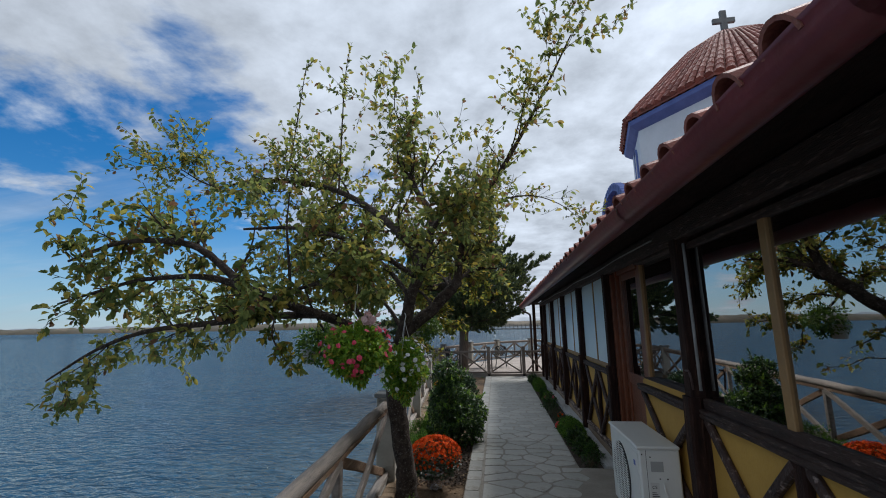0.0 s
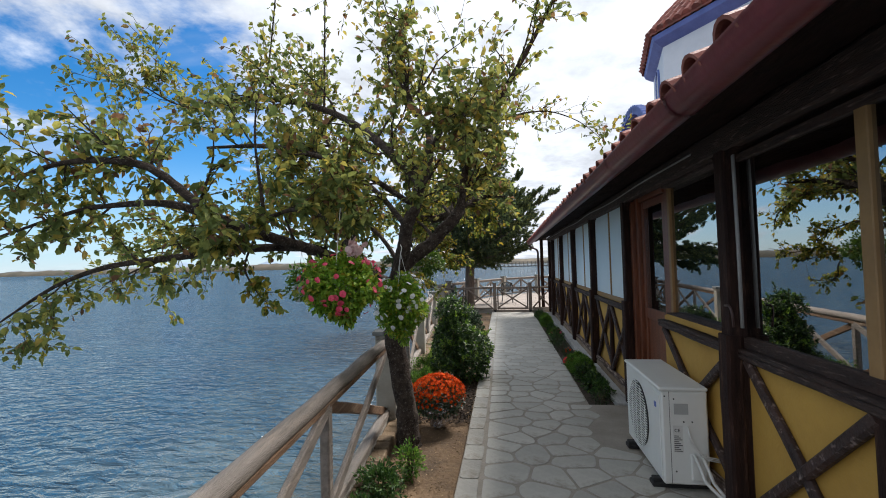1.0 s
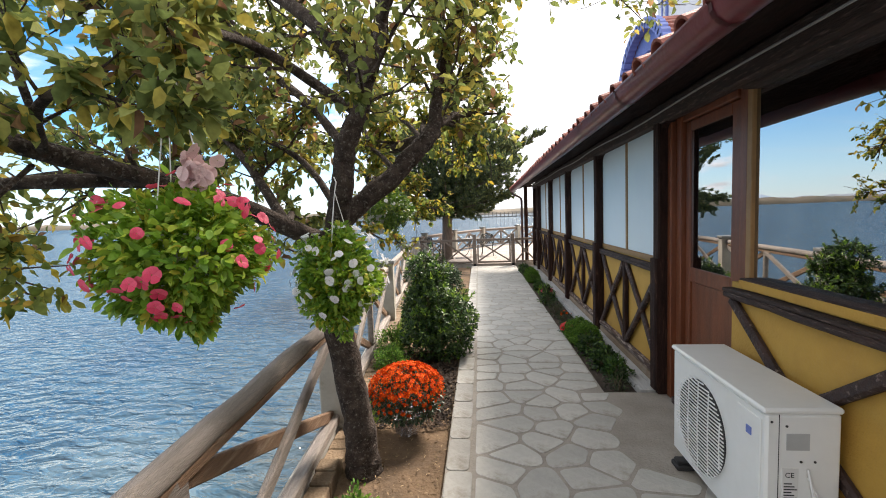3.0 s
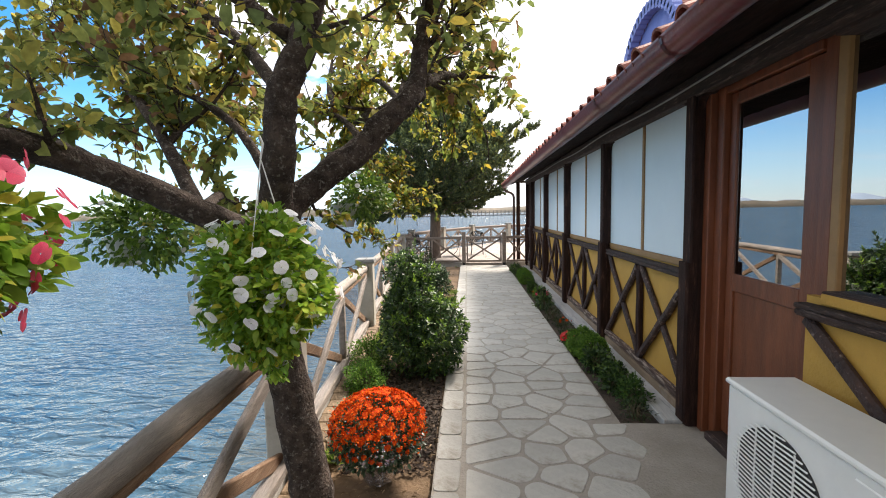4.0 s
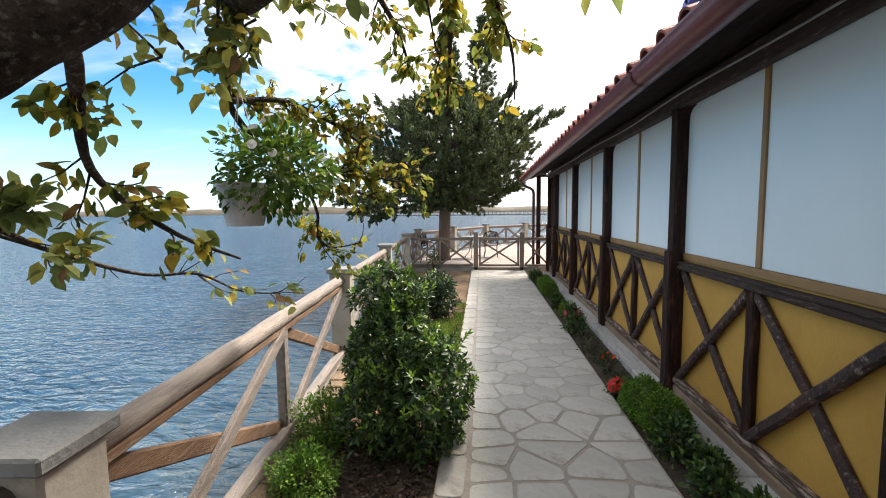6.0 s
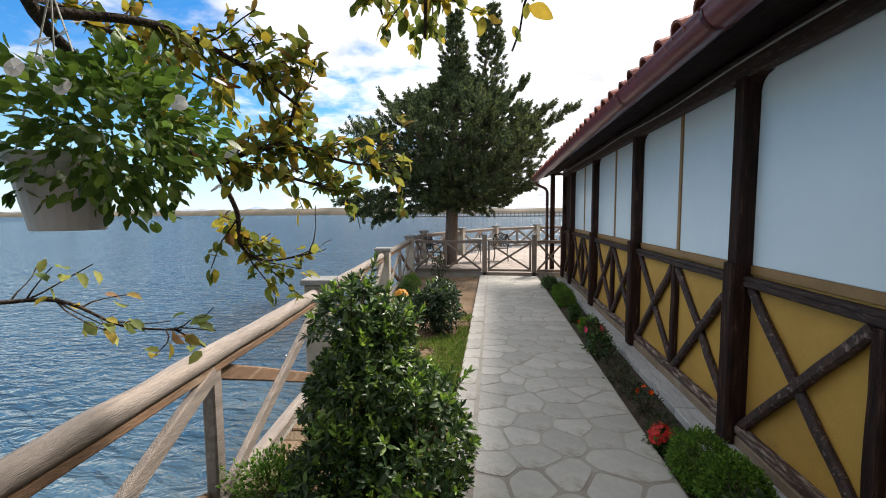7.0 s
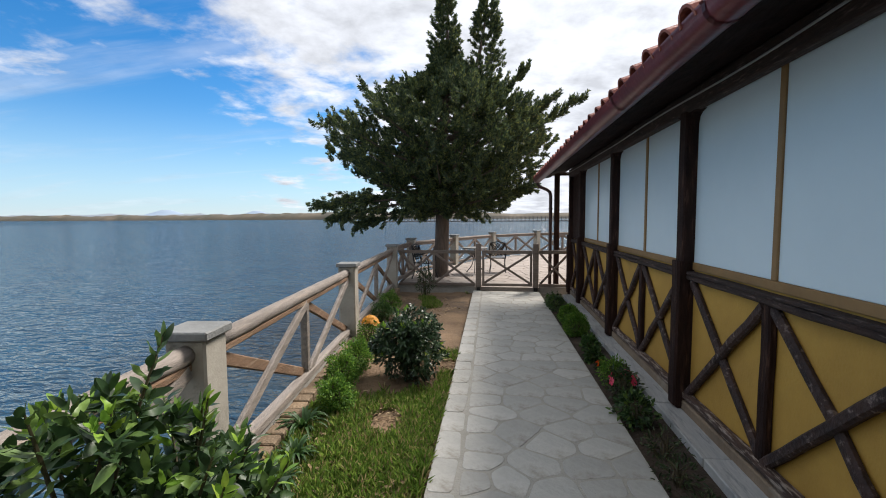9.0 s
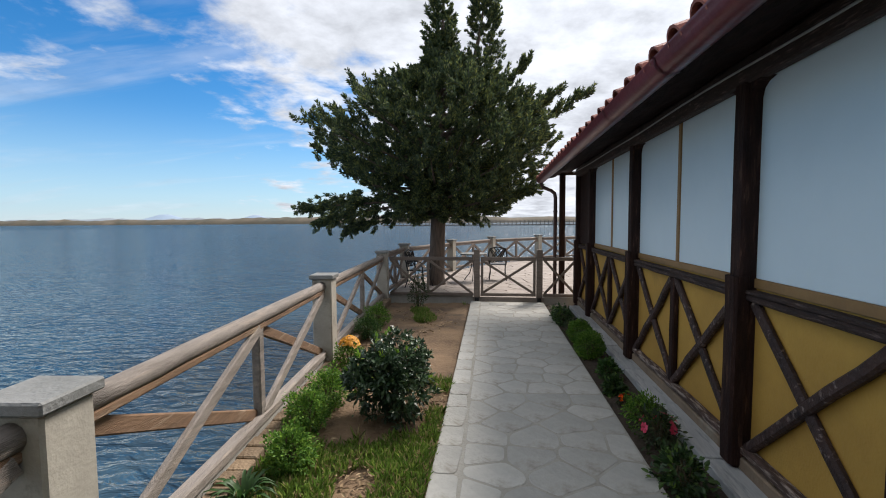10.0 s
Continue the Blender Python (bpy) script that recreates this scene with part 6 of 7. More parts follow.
def hanging_basket(label, at, r, n, size, seed, petal, nf, fr, top, pot=False, petals=5):
    t = thing("hanging_basket", label, "hanging plant", at, 0, "baskets hung in the tree")
    g = np.random.default_rng(seed)
    bm = bmesh.new()
    lathe(bm, [(0.075, -0.03), (0.108, 0.13), (0.118, 0.13), (0.118, 0.152), (0.105, 0.152), (0.095, 0.11)], 24)
    part("pot", bm, M_GREYPLASTIC, t, "light grey plastic pot")
    bm = bmesh.new()
    for k in range(3):
        w = 2.1 * k + 0.4
        tube(bm, [(0.1 * math.cos(w), 0.1 * math.sin(w), 0.15), (0, 0, top - 0.05)], 0.0022, 4)
    tube(bm, [(0, 0, top - 0.05), (0.012, 0, top), (0, 0, top + 0.03)], 0.004, 5)
    part("hanger", bm, M_WHITEPLASTIC, t, "white plastic hanger")
    c, a = ellipsoid_leaves(g, n, r, 0.16, 0.55)
    if not pot:                          # fullest at the shoulder, trailing to a point below
        c[:, :2] *= np.interp(c[:, 2] / r[2], [-1.1, -0.3, 0.4, 1.1], [0.55, 0.98, 1.08, 0.9])[:, None]
        a += g.normal(size=a.shape) * 0.45
    mid = np.array([0.16, 0.0, 0.21]) if pot else np.array([0, 0, 0.08])
    c += mid
    a[:, 2] -= 0.35
    part("foliage", fine_leaves("foliage", c, a, g.uniform(0.75, 1.3, len(c)) * size, 0.5, L_POT if pot else L_FRESH, g), L_POT if pot else L_FRESH, t)
    if petal:
        d = g.normal(size=(nf, 3))
        d /= np.linalg.norm(d, axis=1, keepdims=True)
        d[:, 2] = d[:, 2] * 0.9 + 0.05
        if not pot:
            d[:, :2] *= np.interp(d[:, 2], [-1.0, -0.3, 0.4, 1.0], [0.6, 0.98, 1.06, 0.9])[:, None]
        p = d * (np.array(r) * 1.14 + 0.02 + g.uniform(-0.03, 0.015, (nf, 1))) + mid
        blossoms("flower", p, d + g.normal(size=d.shape) * 0.3, fr, petal, t, petals, g, "", 1.0)
    return t


hanging_basket("hanging basket of bushy green leaves and pink flowers", (-0.595, 3.63, 1.55), (0.222, 0.215, 0.215), 5200, 0.036, 71, P_PINK, 95, 0.0185, 0.75)
hanging_basket("hanging basket of bright leaves and white flowers", (-0.445, 4.61, 1.32), (0.205, 0.19, 0.27), 5600, 0.034, 72, P_WHITE, 110, 0.0215, 0.6)
hanging_basket("grey hanging pot with trailing green leaves", (-0.73, 6.50, 1.60), (0.23, 0.20, 0.19), 1500, 0.036, 73, P_WHITE, 16, 0.018, 0.6, True)
hanging_basket("grey hanging pot with leaves and white flowers", (-1.95, 5.75, 1.40), (0.30, 0.27, 0.24), 1500, 0.05, 74, P_WHITE, 10, 0.02, 0.6, True)

g = np.random.default_rng(77)
topb = next(o for o in bpy.data.objects if o.name == "hanging_basket")
d = g.normal(size=(26, 3)) * 0.022
blossoms("faded_flower", d + np.array([0.10, -0.06, 0.33]), d + np.array([0, 0, 0.06]), 0.025, P_PALE, topb, 6, g, "faded pale pink bloom", 1.1)

# low plants in the strip under the wall
g = np.random.default_rng(81)
BORDER = [(1.60, 6.64, 0.11, "dark"), (1.68, 6.92, 0.12, "fresh"), (1.60, 7.20, 0.12, "glossy"), (1.69, 7.45, 0.10, "glossy"), (1.58, 7.68, 0.13, "glossy"),
          (1.61, 7.95, 0.17, "mound"), (1.56, 8.22, 0.17, "mound"), (1.47, 8.60, 0.09, "red")]
yy = 8.86
while yy < 10.3:                         # straggly stretch
    BORDER.append((float(edge_right(yy) + 0.17 + g.uniform(-0.05, 0.05)), yy, float(g.uniform(0.09, 0.13)), "rusty" if len(BORDER) % 4 == 1 else "dark"))
    yy += float(g.uniform(0.26, 0.36))
BORDER += [(1.50, 10.62, 0.14, "glossy"), (1.57, 11.17, 0.13, "pink"), (1.58, 11.52, 0.15, "feathery"), (1.53, 11.87, 0.06, "rusty"), (1.51, 12.16, 0.08, "glossy"), (1.56, 12.60, 0.10, "fresh"),
           (1.51, 13.28, 0.17, "mound"), (1.52, 13.94, 0.16, "mound"), (1.47, 14.42, 0.12, "dark"), (1.45, 14.92, 0.15, "glossy"), (1.44, 15.35, 0.12, "glossy"), (1.43, 15.8, 0.10, "dark")]
KINDS = {                                # leaf count, leaf size, width, leaves, squash, words
    "mound": (5200, 0.019, 0.62, L_BOX, 1.0, "dense rounded bright green herb under the wall"),
    "feathery": (1700, 0.026, 0.45, L_BOX, 0.85, "feathery bright green border plant under the wall"),
    "fresh": (800, 0.034, 0.60, L_BASIL, 1.0, "leafy bright green border plant under the wall"),
    "glossy": (620, 0.044, 0.55, L_LAUREL, 1.0, "leafy dark green border plant under the wall"),
    "dark": (170, 0.038, 0.32, L_DARKHERB, 0.75, "low straggly dark border plant under the wall"),
    "rusty": (190, 0.036, 0.34, L_DARKHERB, 0.75, "low straggly border plant with rusty orange flowers"),
    "red": (420, 0.034, 0.5, L_BASIL, 0.95, "small border plant with bright red flowers"),
    "pink": (420, 0.042, 0.5, L_DARKHERB, 1.1, "dark-leaved border plant with pink blooms"),
}
for k, (x, yy, r, kd) in enumerate(BORDER):
    n, ls, wd, leafm, sq, words = KINDS[kd]
    t, gg = shrub("border_herb", words, "plant", (x, yy, -0.06), (r, r * 1.15, r * sq), n, ls, wd, leafm, 90 + k, 0.12 if kd == "mound" else 0.3, 0.3 if kd == "mound" else 0.5, group="border plants")
    if kd in ("red", "pink", "rusty"):
        flower_heads(t, gg, {"red": 26, "pink": 7, "rusty": 5}[kd], (r, r, r * 0.95), r * 1.0, 0.034 if kd != "rusty" else 0.02, {"red": P_RED, "pink": P_PINK, "rusty": P_ORANGE}[kd], 0.25, 8)

# dark mulch in front of the tall bush
g = np.random.default_rng(86)
bm = bmesh.new()
cells = {}
for iy in range(30):
    for ix in range(15):
        y = 5.85 + iy * 0.07
        a, b = rail_x(y) + 0.32, edge_left(y) - 0.02
        x = a + (b - a) * ix / 14
        fade = min(1.0, 3.5 * min((y - 5.85) / 2.0, (7.95 - y) / 2.0, ix / 14 + 0.02))
        cells[iy, ix] = bm.verts.new((x, y, -0.052 + 0.05 * noise.noise((x, y, 3)) + 0.030 * fade - 0.012 + 0.012 * noise.noise((x * 11, y * 11, 2))))
for iy in range(29):
    for ix in range(14):
        bm.faces.new((cells[iy, ix], cells[iy, ix + 1], cells[iy + 1, ix + 1], cells[iy + 1, ix]))
structure("mulch", bm, M_DARKSOIL, "dark brown bark mulch round the bush", "mulch", True)
pts, al, sz = [], [], []
for _ in range(3200):
    y = g.uniform(5.8, 7.8)
    x = g.uniform(rail_x(y) + 0.3, edge_left(y) - 0.01)
    pts.append((x, y, -0.035 + 0.05 * noise.noise((x, y, 3)) + 0.02 * g.random()))
    al.append((g.normal(), g.normal(), 0.25))
    sz.append(g.uniform(0.02, 0.05))
tagged(part("bark_chips", leaf_mesh("bark_chips", np.array(pts), np.array(al), np.array(sz), 0.5, L_BARKCHIP, 0.08, None, g), L_BARKCHIP), "dark bark chips scattered on the mulch", "bark chips", "", "stuff")

# grass and litter in the bed
g = np.random.default_rng(82)
pts, al, sz = [], [], []
for _ in range(120000):
    y = g.uniform(2.0, 16.5)
    a, b = rail_x(y) + 0.19, edge_left(y) - 0.02
    x = g.uniform(a, b)
    den = noise.noise((x * 1.7, y * 1.1, 20)) + (0.45 if 8.8 < y < 11.6 else 0.0) + (0.25 if x > b - 0.14 and y > 8 else 0) + (0.2 if x < a + 0.1 else 0) + (0.85 if x < a + 0.15 and 5.9 < y < 9 else 0) - (0.5 if y < 8 or y > 12.3 else 0)
    den += 0.9 * max(0.0, 1 - math.hypot(x + 0.95, (y - 15.3) * 0.6) / 0.5) - 1.0 * max(0.0, 1 - math.hypot(x + 0.52, (y - 10.5) * 0.8) / 0.46) - 0.8 * max(0.0, 1 - math.hypot(x + 0.93, (y - 11.05) * 0.7) / 0.25) + (0.3 if 9.0 < y < 10.9 else 0)
    if den < 0.2:
        continue
    pts.append((x, y, -0.06))
    al.append((g.normal() * 0.45, g.normal() * 0.45, 1.0))
    sz.append(g.uniform(0.04, 0.10) * (1 + max(0.0, noise.noise((x * 4, y * 4, 8)))))
grass = tagged(part("grass", leaf_mesh("grass", np.array(pts), np.array(al), np.array(sz), 0.09, L_GRASS, 0.08, None, g), L_GRASS), "patchy green grass in the planting bed", "grass", "", "stuff")
pts, al, sz = [], [], []
for _ in range(9000):
    y = g.uniform(3.5, 16.5)
    x = g.uniform(rail_x(y) + 0.27, edge_left(y) - 0.01)
    if y > 12 and g.random() < 0.6:
        continue
    if noise.noise((x * 1.5, y * 1.2, 40)) < -0.05:
        continue
    pts.append((x, y, -0.045 + 0.03 * g.random()))
    al.append((g.normal(), g.normal(), 0.12))
    if y < 5.9 and g.random() < 0.5:
        pts.pop()
        al.pop()
        continue
    sz.append(g.uniform(0.025, 0.07) * (0.5 if y < 5.9 else 1.0))
tagged(part("leaf_litter", leaf_mesh("leaf_litter", np.array(pts), np.array(al), np.array(sz), 0.35, L_STRAW, 0.08, None, g), L_STRAW), "dry fallen leaves and straw on the soil", "leaf litter", "", "stuff")

# ---- outdoor air conditioner ----
ac = thing("air_conditioner", "white outdoor air conditioner unit on concrete blocks by the door", "air conditioner", (1.60, 4.42, 0.0))
H0, H1, D, W = 0.06, 0.785, 0.34, 0.98
bm = bmesh.new()
box(bm, (0.012, 0, H0), (D, W, H1 - 0.03), 0.012)
part("casing", bm, M_AC, ac)
bm = bmesh.new()
box(bm, (-0.004, -0.006, H1 - 0.03), (D + 0.006, W + 0.006, H1), 0.01)
part("top_cover", bm, M_AC, ac)
FY, FZ, FR = 0.60, 0.40, 0.275
bm = bmesh.new()
lathe(bm, [(FR, 0), (FR, 0.008), (0.02, 0.008)], 40)
bmesh.ops.rotate(bm, verts=bm.verts, cent=(0, 0, 0), matrix=Matrix.Rotation(radians(-90), 3, "Y"))
bmesh.ops.translate(bm, verts=bm.verts, vec=(0.012, FY, FZ))
part("fan_opening", bm, M_ACDARK, ac)
bm = bmesh.new()
for k in range(27):
    z = FZ + (k - 13) * 0.0215
    hw = math.sqrt(max(0.0, (FR + 0.012) ** 2 - (z - FZ) ** 2))
    if hw > 0.03:
        tube(bm, [(-0.008, FY - hw, z), (-0.016, FY, z), (-0.008, FY + hw, z)], 0.0042, 5)
for k in range(5):
    yy = FY + (k - 2) * 0.12
    hh = math.sqrt(max(0.0, FR ** 2 - (yy - FY) ** 2))
    tube(bm, [(-0.006, yy, FZ - hh), (-0.010, yy, FZ), (-0.006, yy, FZ + hh)], 0.004, 5)
part("grille", bm, M_AC, ac)
bm = bmesh.new()
box(bm, (0.004, 0.03, 0.10), (0.013, 0.22, 0.72), 0.004)
part("front_panel", bm, M_AC, ac)
bm = bmesh.new()
box(bm, (0.085, -0.0025, 0.30), (0.155, 0.001, 0.50), 0.001)
plate = part("rating_plate", bm, M_WHITEPLASTIC, ac, "pale printed rating plate")
for k in range(9):
    bm = bmesh.new()
    z = 0.31 + k * 0.014
    box(bm, (0.092, -0.004, z), (0.150 - 0.012 * (k % 3), -0.002, z + 0.005))
    part("print_bar", bm, M_ACDARK, plate)
curve = bpy.data.curves.new("mark", "FONT")
curve.body, curve.size, curve.extrude = "CE", 0.034, 0.0005
probe = bpy.data.objects.new("mark", curve)
mark_me = bpy.data.meshes.new_from_object(probe)
bpy.data.objects.remove(probe)
mark_me.materials.clear()
mark_me.materials.append(M_ACDARK)
mark = part("mark", mark_me, M_ACDARK, plate, "printed CE mark")
mark.matrix_basis = pose(0.095, -0.0042, 0.455, 90, 0, 0)
bm = bmesh.new()                          # seam of the service panel, screws, the maker's mark
box(bm, (0.066, -0.0015, H0 + 0.01), (0.069, 0.001, H1 - 0.03))
part("seam", bm, M_ACDARK, ac)
# flat plate whose grey stands for the shade inside a grip
bm = bmesh.new()
box(bm, (0.10, -0.003, 0.585), (0.20, 0.001, 0.665), 0.001)
part("grip_shade", bm, M_ACGREY, ac, "flat grey plate, painted shade of a recessed grip")
for x, z in ((0.10, 0.70), (0.035, 0.72), (0.165, 0.53), (0.225, 0.53), (0.10, 0.16)):
    bm = bmesh.new()
    lathe(bm, [(0.006, 0), (0.006, 0.003), (0.001, 0.003)], 8)
    bmesh.ops.rotate(bm, verts=bm.verts, cent=(0, 0, 0), matrix=Matrix.Rotation(radians(90), 3, "X"))
    bmesh.ops.translate(bm, verts=bm.verts, vec=(x, 0.0, z))
    part("screw", bm, M_ACDARK, ac)
bm = bmesh.new()
box(bm, (-0.0005, 0.095, 0.605), (0.006, 0.135, 0.645), 0.001)
part("badge", bm, M_BLUE, ac, "small blue maker's badge")
bm = bmesh.new()
box(bm, (0.20, -0.02, 0.10), (0.31, 0.0, 0.30), 0.008)
part("valve_cover", bm, M_AC, ac)
for i in range(3):
    bm = bmesh.new()
    tube(bm, [(0.19, -0.012, 0.50 - 0.02 * i), (0.20 + 0.01 * i, -0.03, 0.38), (0.27 + 0.01 * i, -0.05, 0.30 - 0.012 * i), (0.40, -0.08, 0.29 - 0.012 * i)], 0.005, 6)
    part("cable", bm, M_WHITEPLASTIC, ac, "thin white cable", True)
for i in range(2):
    bm = bmesh.new()
    tube(bm, [(0.22 + 0.05 * i, -0.02, 0.30), (0.22 + 0.05 * i, -0.10, 0.26), (0.24 + 0.05 * i, -0.16, 0.16), (0.30 + 0.03 * i, -0.22, 0.10), (0.40, -0.30, 0.08)], 0.012, 8)
    part("pipe", bm, M_WHITEPLASTIC, ac, "white insulated pipe", True)
for y in (0.12, 0.82):
    bm = bmesh.new()
    box(bm, (-0.05, y - 0.05, 0.0), (D + 0.03, y + 0.05, 0.035), 0.008)
    box(bm, (-0.04, y - 0.03, 0.035), (0.05, y + 0.03, 0.062), 0.006)
    box(bm, (D - 0.06, y - 0.03, 0.035), (D + 0.02, y + 0.03, 0.062), 0.006)
    part("foot", bm, M_RUBBER, ac, "black rubber foot")

# ---- candle stand behind the window ----
stand = thing("candle_stand", "brass stand with lit candles inside by the window", "candle stand", (2.55, 4.55, 0.02))
bm = bmesh.new()
lathe(bm, [(0.17, 0.0), (0.16, 0.03), (0.03, 0.06), (0.025, 1.02), (0.06, 1.05)], 18)
part("pedestal", bm, M_BRASS, stand, smooth=True)
bm = bmesh.new()
lathe(bm, [(0.05, 1.05), (0.46, 1.06), (0.48, 1.11), (0.47, 1.11), (0.45, 1.08), (0.02, 1.08)], 30)
part("tray", bm, M_BRASS, stand, "shallow round brass tray")
for x, y, z in ((0.15, 0.42, 1.40), (-0.10, -0.12, 1.27), (-0.04, -0.31, 1.28), (-0.04, 0.08, 1.43), (0.2, -0.1, 1.32)):
    bm = bmesh.new()
    tube(bm, [(x, y, 1.07), (x, y, z)], 0.007, 8)
    candle = part("candle", bm, M_WAX, stand)
    bm = bmesh.new()
    lathe(bm, [(0.001, z), (0.009, z + 0.015), (0.007, z + 0.03), (0.001, z + 0.055)], 8, (x, y, 0))
    part("flame", bm, M_FLAME, candle, "small orange flame", True)

# ---- church drum behind the roof ----
church = thing("church_drum", "white church drum with blue cornice, arched window and tiled roof", "church", (7.68, 13.29, 2.5))
DR, DN, DZ = 3.05, 8, 4.95
ANG0 = radians(10.5)


def ngon(bm, prof, n=DN, a0=ANG0):
    rows = [[bm.verts.new((r * math.cos(a0 + 2 * math.pi * k / n), r * math.sin(a0 + 2 * math.pi * k / n), z)) for k in range(n)] for r, z in prof]
    for r0, r1 in zip(rows, rows[1:]):
        for k in range(n):
            bm.faces.new((r0[k], r0[(k + 1) % n], r1[(k + 1) % n], r1[k]))
    return bm


bm = ngon(bmesh.new(), [(DR, 0), (DR, DZ)])
part("wall", bm, M_PLASTER, church)
bm = ngon(bmesh.new(), [(DR, DZ - 0.16), (DR + 0.08, DZ - 0.12), (DR + 0.24, DZ), (DR + 0.28, DZ + 0.12), (DR, DZ + 0.13)])
part("cornice", bm, M_BLUE, church, "blue painted stepped cornice")
bm = ngon(bmesh.new(), [(DR + 0.34, DZ + 0.13), (DR + 0.34, DZ + 0.19), (2.5, DZ + 1.15), (1.3, DZ + 2.35), (0.02, DZ + 3.15)], 8)
dome = part("roof", bm, M_TILE, church, "terracotta tiled octagonal roof")
prof_d = [(DR + 0.36, DZ + 0.19), (3.0, DZ + 0.66), (2.5, DZ + 1.16), (1.9, DZ + 1.78), (1.3, DZ + 2.37), (0.7, DZ + 2.79), (0.12, DZ + 3.12)]
for k in range(8):
    a0, a1 = ANG0 + 2 * math.pi * k / 8, ANG0 + 2 * math.pi * (k + 1) / 8
    c0, c1 = Vector((math.cos(a0), math.sin(a0), 0)), Vector((math.cos(a1), math.sin(a1), 0))
    for i in range(11):
        f = (i + 0.5) / 11
        bm = bmesh.new()
        pts, rad = [], []
        for (r0, z0), (r1, z1) in zip(prof_d, prof_d[1:]):
            for u, w in ((0.0, 1.0), (0.48, 0.86), (0.5, 1.0), (0.98, 0.86)):
                pts.append(c0.lerp(c1, f) * (r0 + (r1 - r0) * u) + Vector((0, 0, z0 + (z1 - z0) * u)))
                rad.append(w * 0.108 * max(0.12, (r0 + (r1 - r0) * u) / (DR + 0.44)))
        tube(bm, pts, rad, 8)
        part("barrel_tile", bm, M_TILE, dome)
for k in range(8):
    am = ANG0 + 2 * math.pi * (k + 0.5) / 8
    n = Vector((math.cos(am), math.sin(am), 0))
    s = Vector((-n.y, n.x, 0))
    ap = DR * math.cos(math.pi / 8)
    if k % 2 == 0 or n.x > 0.45:         # an arched window in every other face
        continue
    w = tagged(part("window", bmesh.new(), M_BLUE, church), "")
    bm = bmesh.new()
    arch = [(-0.34, 0.0), (0.34, 0.0)] + [(0.34 * math.cos(t), 1.0 + 0.34 * math.sin(t)) for t in np.linspace(0, math.pi, 9)]
    inn = [(u * 0.62, 0.10 + (z - 0.0) * 0.90) for u, z in arch]
    base = n * ap + Vector((0, 0, DZ - 1.62))
    o0 = [bm.verts.new(base + s * u + Vector((0, 0, z)) + n * 0.05) for u, z in arch]
    i0 = [bm.verts.new(base + s * u + Vector((0, 0, z)) + n * 0.05) for u, z in inn]
    i1 = [bm.verts.new(base + s * u + Vector((0, 0, z)) + n * 0.004) for u, z in inn]
    o1 = [bm.verts.new(base + s * u + Vector((0, 0, z)) - n * 0.01) for u, z in arch]
    for j in range(len(arch)):
        m = (j + 1) % len(arch)
        bm.faces.new((o0[j], o0[m], i0[m], i0[j]))
        bm.faces.new((i0[j], i0[m], i1[m], i1[j]))
        bm.faces.new((o1[j], o1[m], o0[m], o0[j]))
    bm.to_mesh(w.data)
    bm.free()
    bm = bmesh.new()
    bm.faces.new([bm.verts.new(base + s * u + Vector((0, 0, z)) + n * 0.008) for u, z in inn])
    part("pane", bm, M_ACDARK, w, "dark glass behind a white pierced screen")
    bm = bmesh.new()
    for r in range(9):
        for q in (-1, 0, 1):
            zz = 0.18 + r * 0.155 + (0.077 if q else 0)
            if zz < 1.12:
                lathe(bm, [(0.075, 0), (0.075, 0.02), (0.048, 0.02), (0.048, 0)], 10)
                new_v = bm.verts[-40:]
                R = Matrix((s, Vector((0, 0, 1)), n)).transposed()
                for v in new_v:
                    v.co = base + n * 0.012 + R @ v.co + s * (q * 0.125) + Vector((0, 0, zz))
    tagged(part("screen", bm, M_PLASTER, w, "white pierced screen"), kind="stuff")
cross = bmesh.new()
box(cross, (-0.09, -0.05, DZ + 3.05), (0.09, 0.05, DZ + 3.85), 0.01)
box(cross, (-0.32, -0.049, DZ + 3.42), (0.32, 0.049, DZ + 3.59), 0.01)
part("cross", cross, M_CAP, church, "plain grey stone cross")

porchroof = thing("arched_dormer", "small blue arched gable with tiled barrel roof", "dormer", (3.45, 11.0, 2.6), -90)
AR, AZ = 1.17, 1.24
bm = bmesh.new()
arc = [(AR, 0.0)] + [(math.cos(t) * AR, math.sin(t) * AR + AZ) for t in np.linspace(0, math.pi, 21)] + [(-AR, 0.0)]
inn = [(u * 0.70, z * 0.84) for u, z in arc]
f0 = [bm.verts.new((u, 0, z)) for u, z in arc]
f1 = [bm.verts.new((u, 3.4, z)) for u, z in arc]
g0 = [bm.verts.new((u, 0, z)) for u, z in inn]
g1 = [bm.verts.new((u, 0.07, z)) for u, z in inn]
for i in range(len(arc) - 1):
    bm.faces.new((f0[i], f1[i], f1[i + 1], f0[i + 1]))
    bm.faces.new((f0[i], f0[i + 1], g0[i + 1], g0[i]))
    bm.faces.new((g0[i], g0[i + 1], g1[i + 1], g1[i]))
part("front", bm, M_BLUE, porchroof, "blue painted arched front")
bm = bmesh.new()
bm.faces.new([bm.verts.new((u, 0.065, z)) for u, z in inn])
part("inset", bm, M_PLASTER, porchroof, "pale plaster inset")
